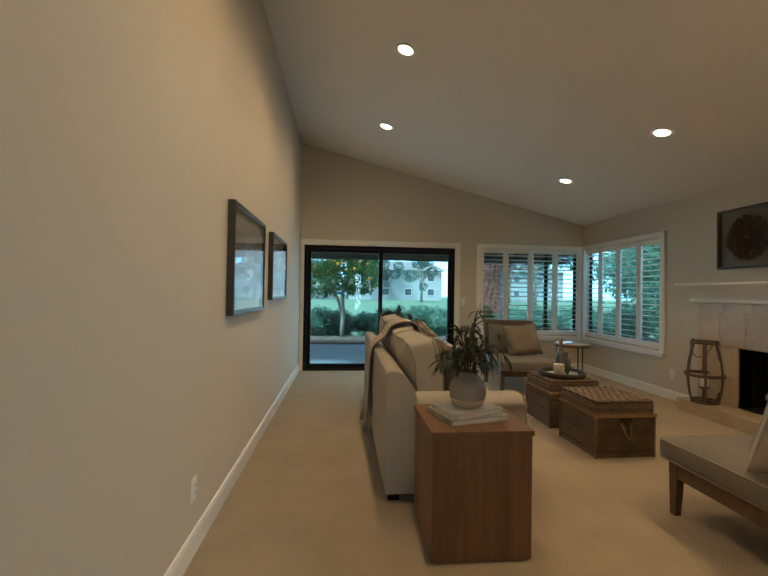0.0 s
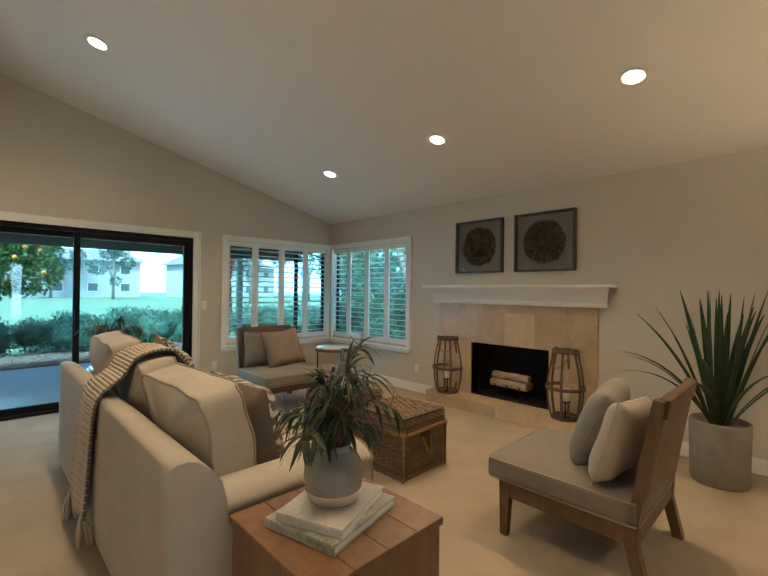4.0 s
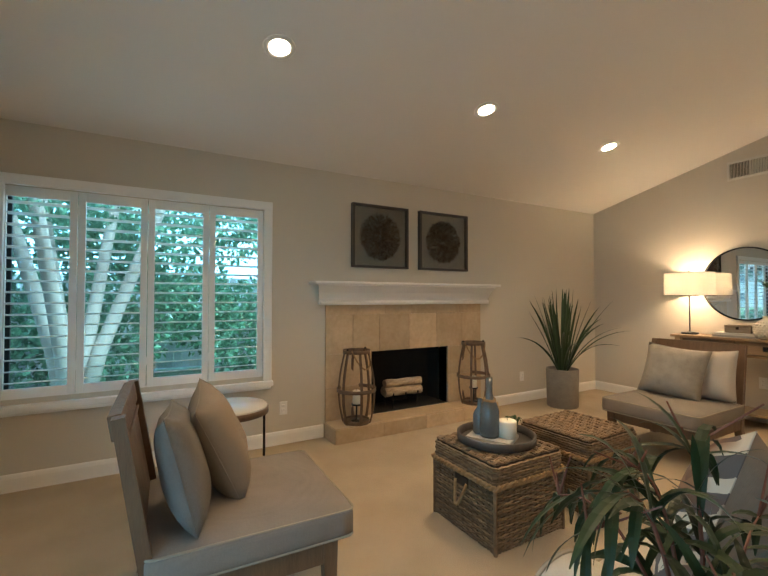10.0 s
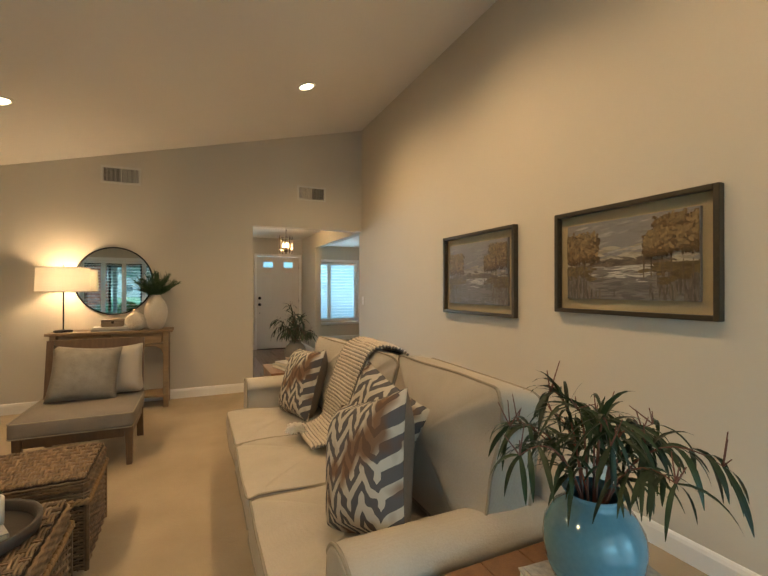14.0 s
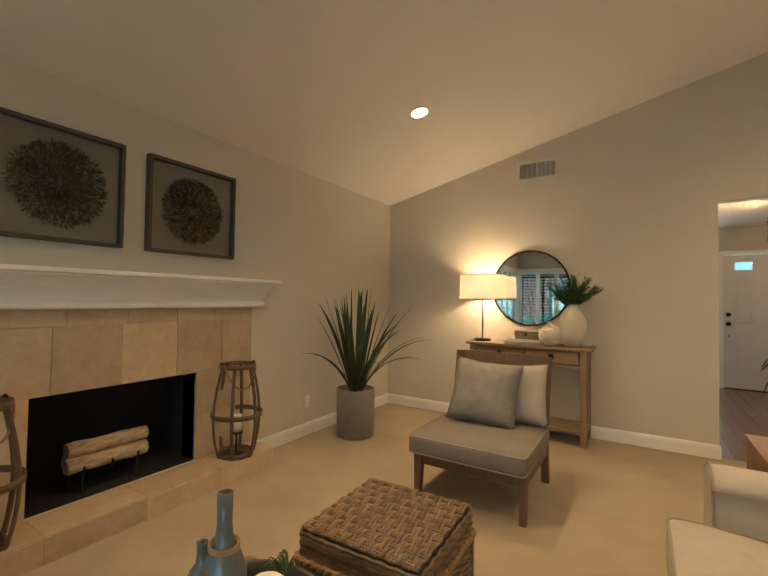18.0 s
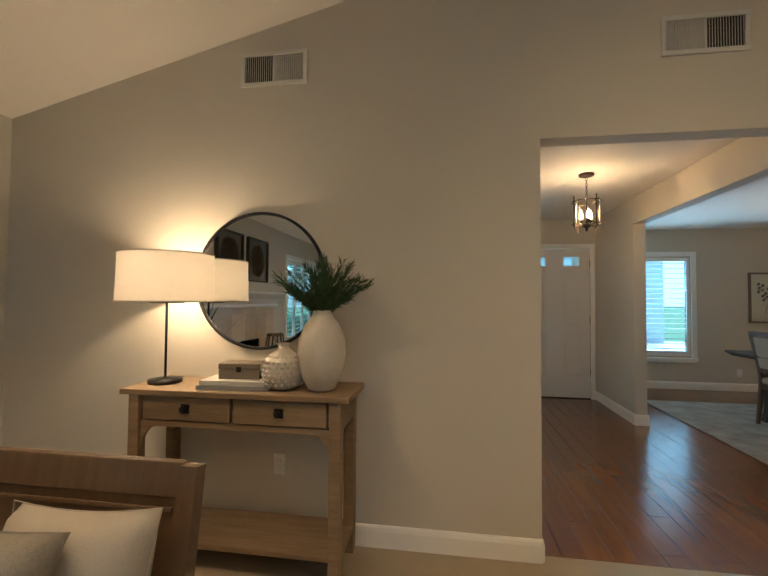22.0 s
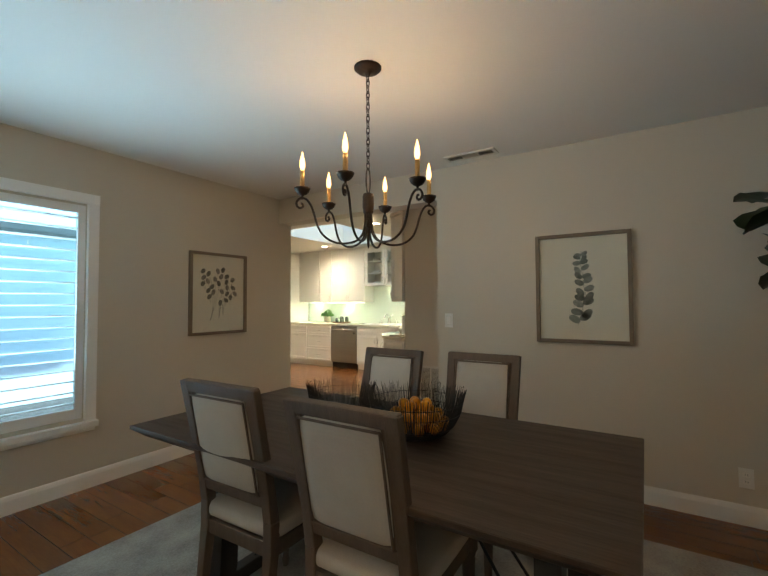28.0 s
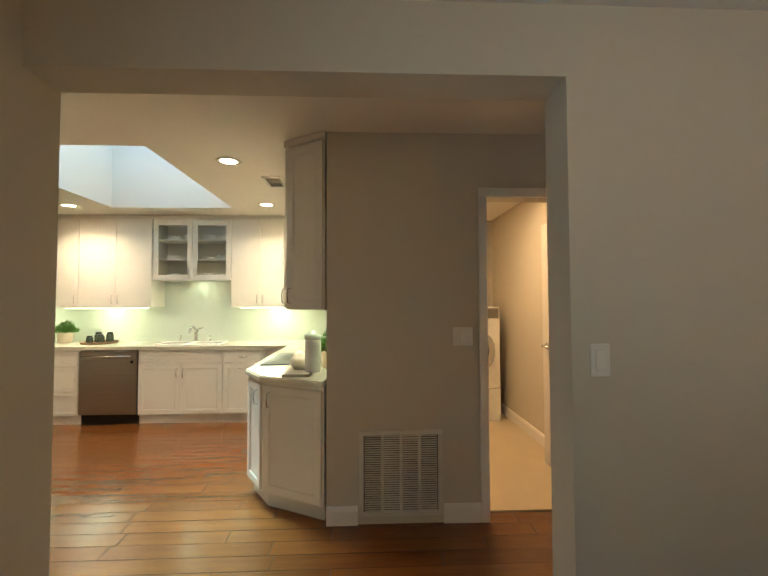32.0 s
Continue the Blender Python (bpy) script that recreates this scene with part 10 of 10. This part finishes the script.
fence = thing("fence", pose(10.6, 2.0, -0.16), "weathered grey board fence beside the house", "fence")
for k in range(68):
    part("board", box(0, 0.02, 0.15 * k, 0.15 * k + 0.143, 0.03, 1.85), M_SIDING, fence)
for z in (0.4, 1.5):
    part("rail", box(0.02, 0.06, 0, 10.2, z, z + 0.09), M_SIDING, fence)
for k in range(5):
    part("post", box(0.06, 0.15, 2.5 * k, 2.5 * k + 0.09, 0, 1.8), M_SIDING, fence)

# street side: neighbour wing, camellia
wing = thing("neighbour_house", pose(-5.2, -12.0, -0.16), "grey-blue shingled house wing across the courtyard", "house")
for k in range(22):
    z = 0.14 * k
    part("siding_board", prism([(0, 0), (6.6, 0), (6.6, -0.2), (0, -0.2)], z, z + 0.137), M_SIDING, wing, m=pose(0, 0, 0, 0.6, 0, 0))
part("roof", prism([(-0.4, 0.5), (7.0, 0.5), (7.0, -3), (-0.4, -3)], 3.08, 3.22), M_ROOF, wing)
win = part("window", box(3.4, 5.4, 0.0, 0.06, 1.0, 2.3), M_TRIM, wing)
part("pane", box(3.5, 5.3, 0.06, 0.075, 1.1, 2.2), M_BOTTLE, win)
nb = thing("neighbour_house", pose(1.7, -13.5, -0.16), "white clapboard house across the front garden", "house")
for k in range(20):
    part("siding_board", box(0, 7.0, -0.2, 0.0 + 0.006 * (k % 2), 0.16 * k, 0.16 * k + 0.155), M_HOUSE, nb)
part("roof", prism([(-0.4, 0.6), (7.4, 0.6), (7.4, -4), (-0.4, -4)], 3.2, 3.36), M_ROOF, nb)
part("upper_wall", box(0.4, 6.6, -3.4, -1.4, 3.36, 5.6), M_SIDING, nb)
win = part("window", box(0.5, 1.7, 0.01, 0.06, 1.0, 2.2), M_TRIM, nb)
part("pane", box(0.6, 1.6, 0.06, 0.075, 1.1, 2.1), M_BOTTLE, win)
cam_cl = [(0, 0, 0.6, 0.6), (0.1, 0.1, 1.15, 0.60), (-0.35, -0.1, 1.5, 0.45)]
camellia = leafy("camellia_shrub", pose(1.08, -4.25, -0.22), "camellia shrub with red flowers by the front door", "shrub", cam_cl, 5200, 0.09, leaf_light(mat("camellia_leaf", (0.10, 0.40, 0.12), 0.35, other=(0.05, 0.22, 0.06), scale=3, vary=0.4), 0.5), 51, ratio=0.55)
for k in range(7):
    rnd = random.Random(70 + k)
    b = rnd.choice(cam_cl)
    v = Vector((rnd.gauss(0, 1), abs(rnd.gauss(0, 1)) + 0.4, rnd.gauss(0, 0.7))).normalized()
    bm = bmesh.new()
    for j in range(9):
        a = 2 * math.pi * j / 9
        leaf(bm, (0, 0, 0), (math.cos(a), math.sin(a), 0.5), (0, 0, 1), 0.062, 0.055, 0.2, 2)
    part("flower", bm, mat("camellia_red" + str(k), (0.50, 0.03, 0.05), 0.5), camellia, "red camellia flower", m=pose(b[0] + v.x * b[3], b[1] + v.y * b[3], b[2] + v.z * b[3] * 0.8, -90))
pl = thing("porch_lantern", pose(1.50, -3.25, 2.5), "black glass porch lantern hanging outside the front door", "lantern")
part("hanging_rod", tube([(0, 0, 0), (0, 0, -0.42)], 0.006, 6), M_BLACK, pl)
part("roof", lathe(((0.002, -0.40), (0.03, -0.43), (0.085, -0.48), (0.085, -0.49), (0.002, -0.49)), 4), M_BLACK, pl)
for k in range(4):
    a = radians(45 + 90 * k)
    part("corner_bar", tube([(0.075 * math.cos(a), 0.075 * math.sin(a), -0.49), (0.06 * math.cos(a), 0.06 * math.sin(a), -0.70)], 0.006, 5), M_BLACK, pl)
part("base", lathe(((0.002, -0.72), (0.065, -0.71), (0.065, -0.70), (0.002, -0.70)), 4), M_BLACK, pl)
structure("porch_ceiling", box(0.0, 3.4, -3.45, ES - 0.14, 2.5, 2.6), M_PORCH, "dark porch ceiling over the front door", "porch")
leafy("courtyard_shrub", pose(0.15, -5.2, -0.06), "leafy green shrub in the courtyard", "shrub", [(0, 0, 0.28, 0.30), (0.2, 0.1, 0.55, 0.25), (-0.2, 0, 0.45, 0.22)], 1000, 0.09, M_IVY, 82)

# ---- wood floor, plank by plank ----
wood = structure("floor_wood", box(KW, EE, KS, S - 0.06, -0.10, -0.006), M_JOINT, "glossy red-brown hand-scraped walnut plank floor", "floor")
PW = 0.128
rnd = random.Random(99)
rest_v, rest_f = [], []
near_count = 0
FV = ((0, 0), (1, 0), (1, 1), (0, 1))


def plank_rows(x):
    """The stretches of floor along y at a given x."""
    if x > 0.02:
        return (ES, S - 0.06)
    if x > DW - 0.18:
        return (DS, DN)
    if x > KX - 0.06:
        return (KS, -0.72)
    return (KS, -2.50)


def plank_data(x0, x1, y0, y1):
    g, c, lift = 0.0005, 0.0016, rnd.uniform(0.0, 0.0008)
    tilt = rnd.uniform(-0.0006, 0.0006)
    lo = [(x0 + g, y0 + g, -0.006), (x1 - g, y0 + g, -0.006), (x1 - g, y1 - g, -0.006), (x0 + g, y1 - g, -0.006)]
    md = [(x, y, -0.0016) for x, y, z in lo]
    hi = [(x0 + g + c, y0 + g + c, lift + tilt), (x1 - g - c, y0 + g + c, lift - tilt), (x1 - g - c, y1 - g - c, lift - tilt), (x0 + g + c, y1 - g - c, lift + tilt)]
    vs = lo + md + hi
    fs = [(8, 9, 10, 11)]
    for b in (0, 4):
        fs += [(b + i, b + (i + 1) % 4, b + 4 + (i + 1) % 4, b + 4 + i) for i in range(4)]
    return vs, fs


def dull_edges(ob):
    """Dark, dull bevels round each plank."""
    ob.data.materials.append(M_JOINT)
    for i, f in enumerate(ob.data.polygons):
        f.material_index = 0 if i % 9 == 0 else 1
    return ob


cols = int((EE - KW) / PW)
for i in range(cols + 1):
    x1 = EE - i * PW
    x0 = max(KW, x1 - PW)
    ya, yb = plank_rows((x0 + x1) / 2)
    y = ya - rnd.uniform(0, 0.9)
    while y < yb:
        ln = rnd.choice((0.6, 0.9, 1.2, 1.2, 1.5))
        a, b = max(ya, y), min(yb, y + ln)
        y += ln
        if b - a < 0.02:
            continue
        vs, fs = plank_data(x0, x1, a, b)
        under_rug = x1 < -0.5 and x0 > -2.8 and a > -2.5 and b < 0.35
        if x0 > -5.2 and not under_rug and near_count < 296:
            near_count += 1
            me = bpy.data.meshes.new("plank")
            me.from_pydata(vs, [], fs)
            dull_edges(mesh_part("plank", me, M_PLANK, wood))
        else:
            k = len(rest_v)
            rest_v += vs
            rest_f += [tuple(q + k for q in f) for f in fs]
me = bpy.data.meshes.new("far_planks")
me.from_pydata(rest_v, [], rest_f)
dull_edges(mesh_part("far_planks", me, M_PLANK, wood))["kind"] = "stuff"
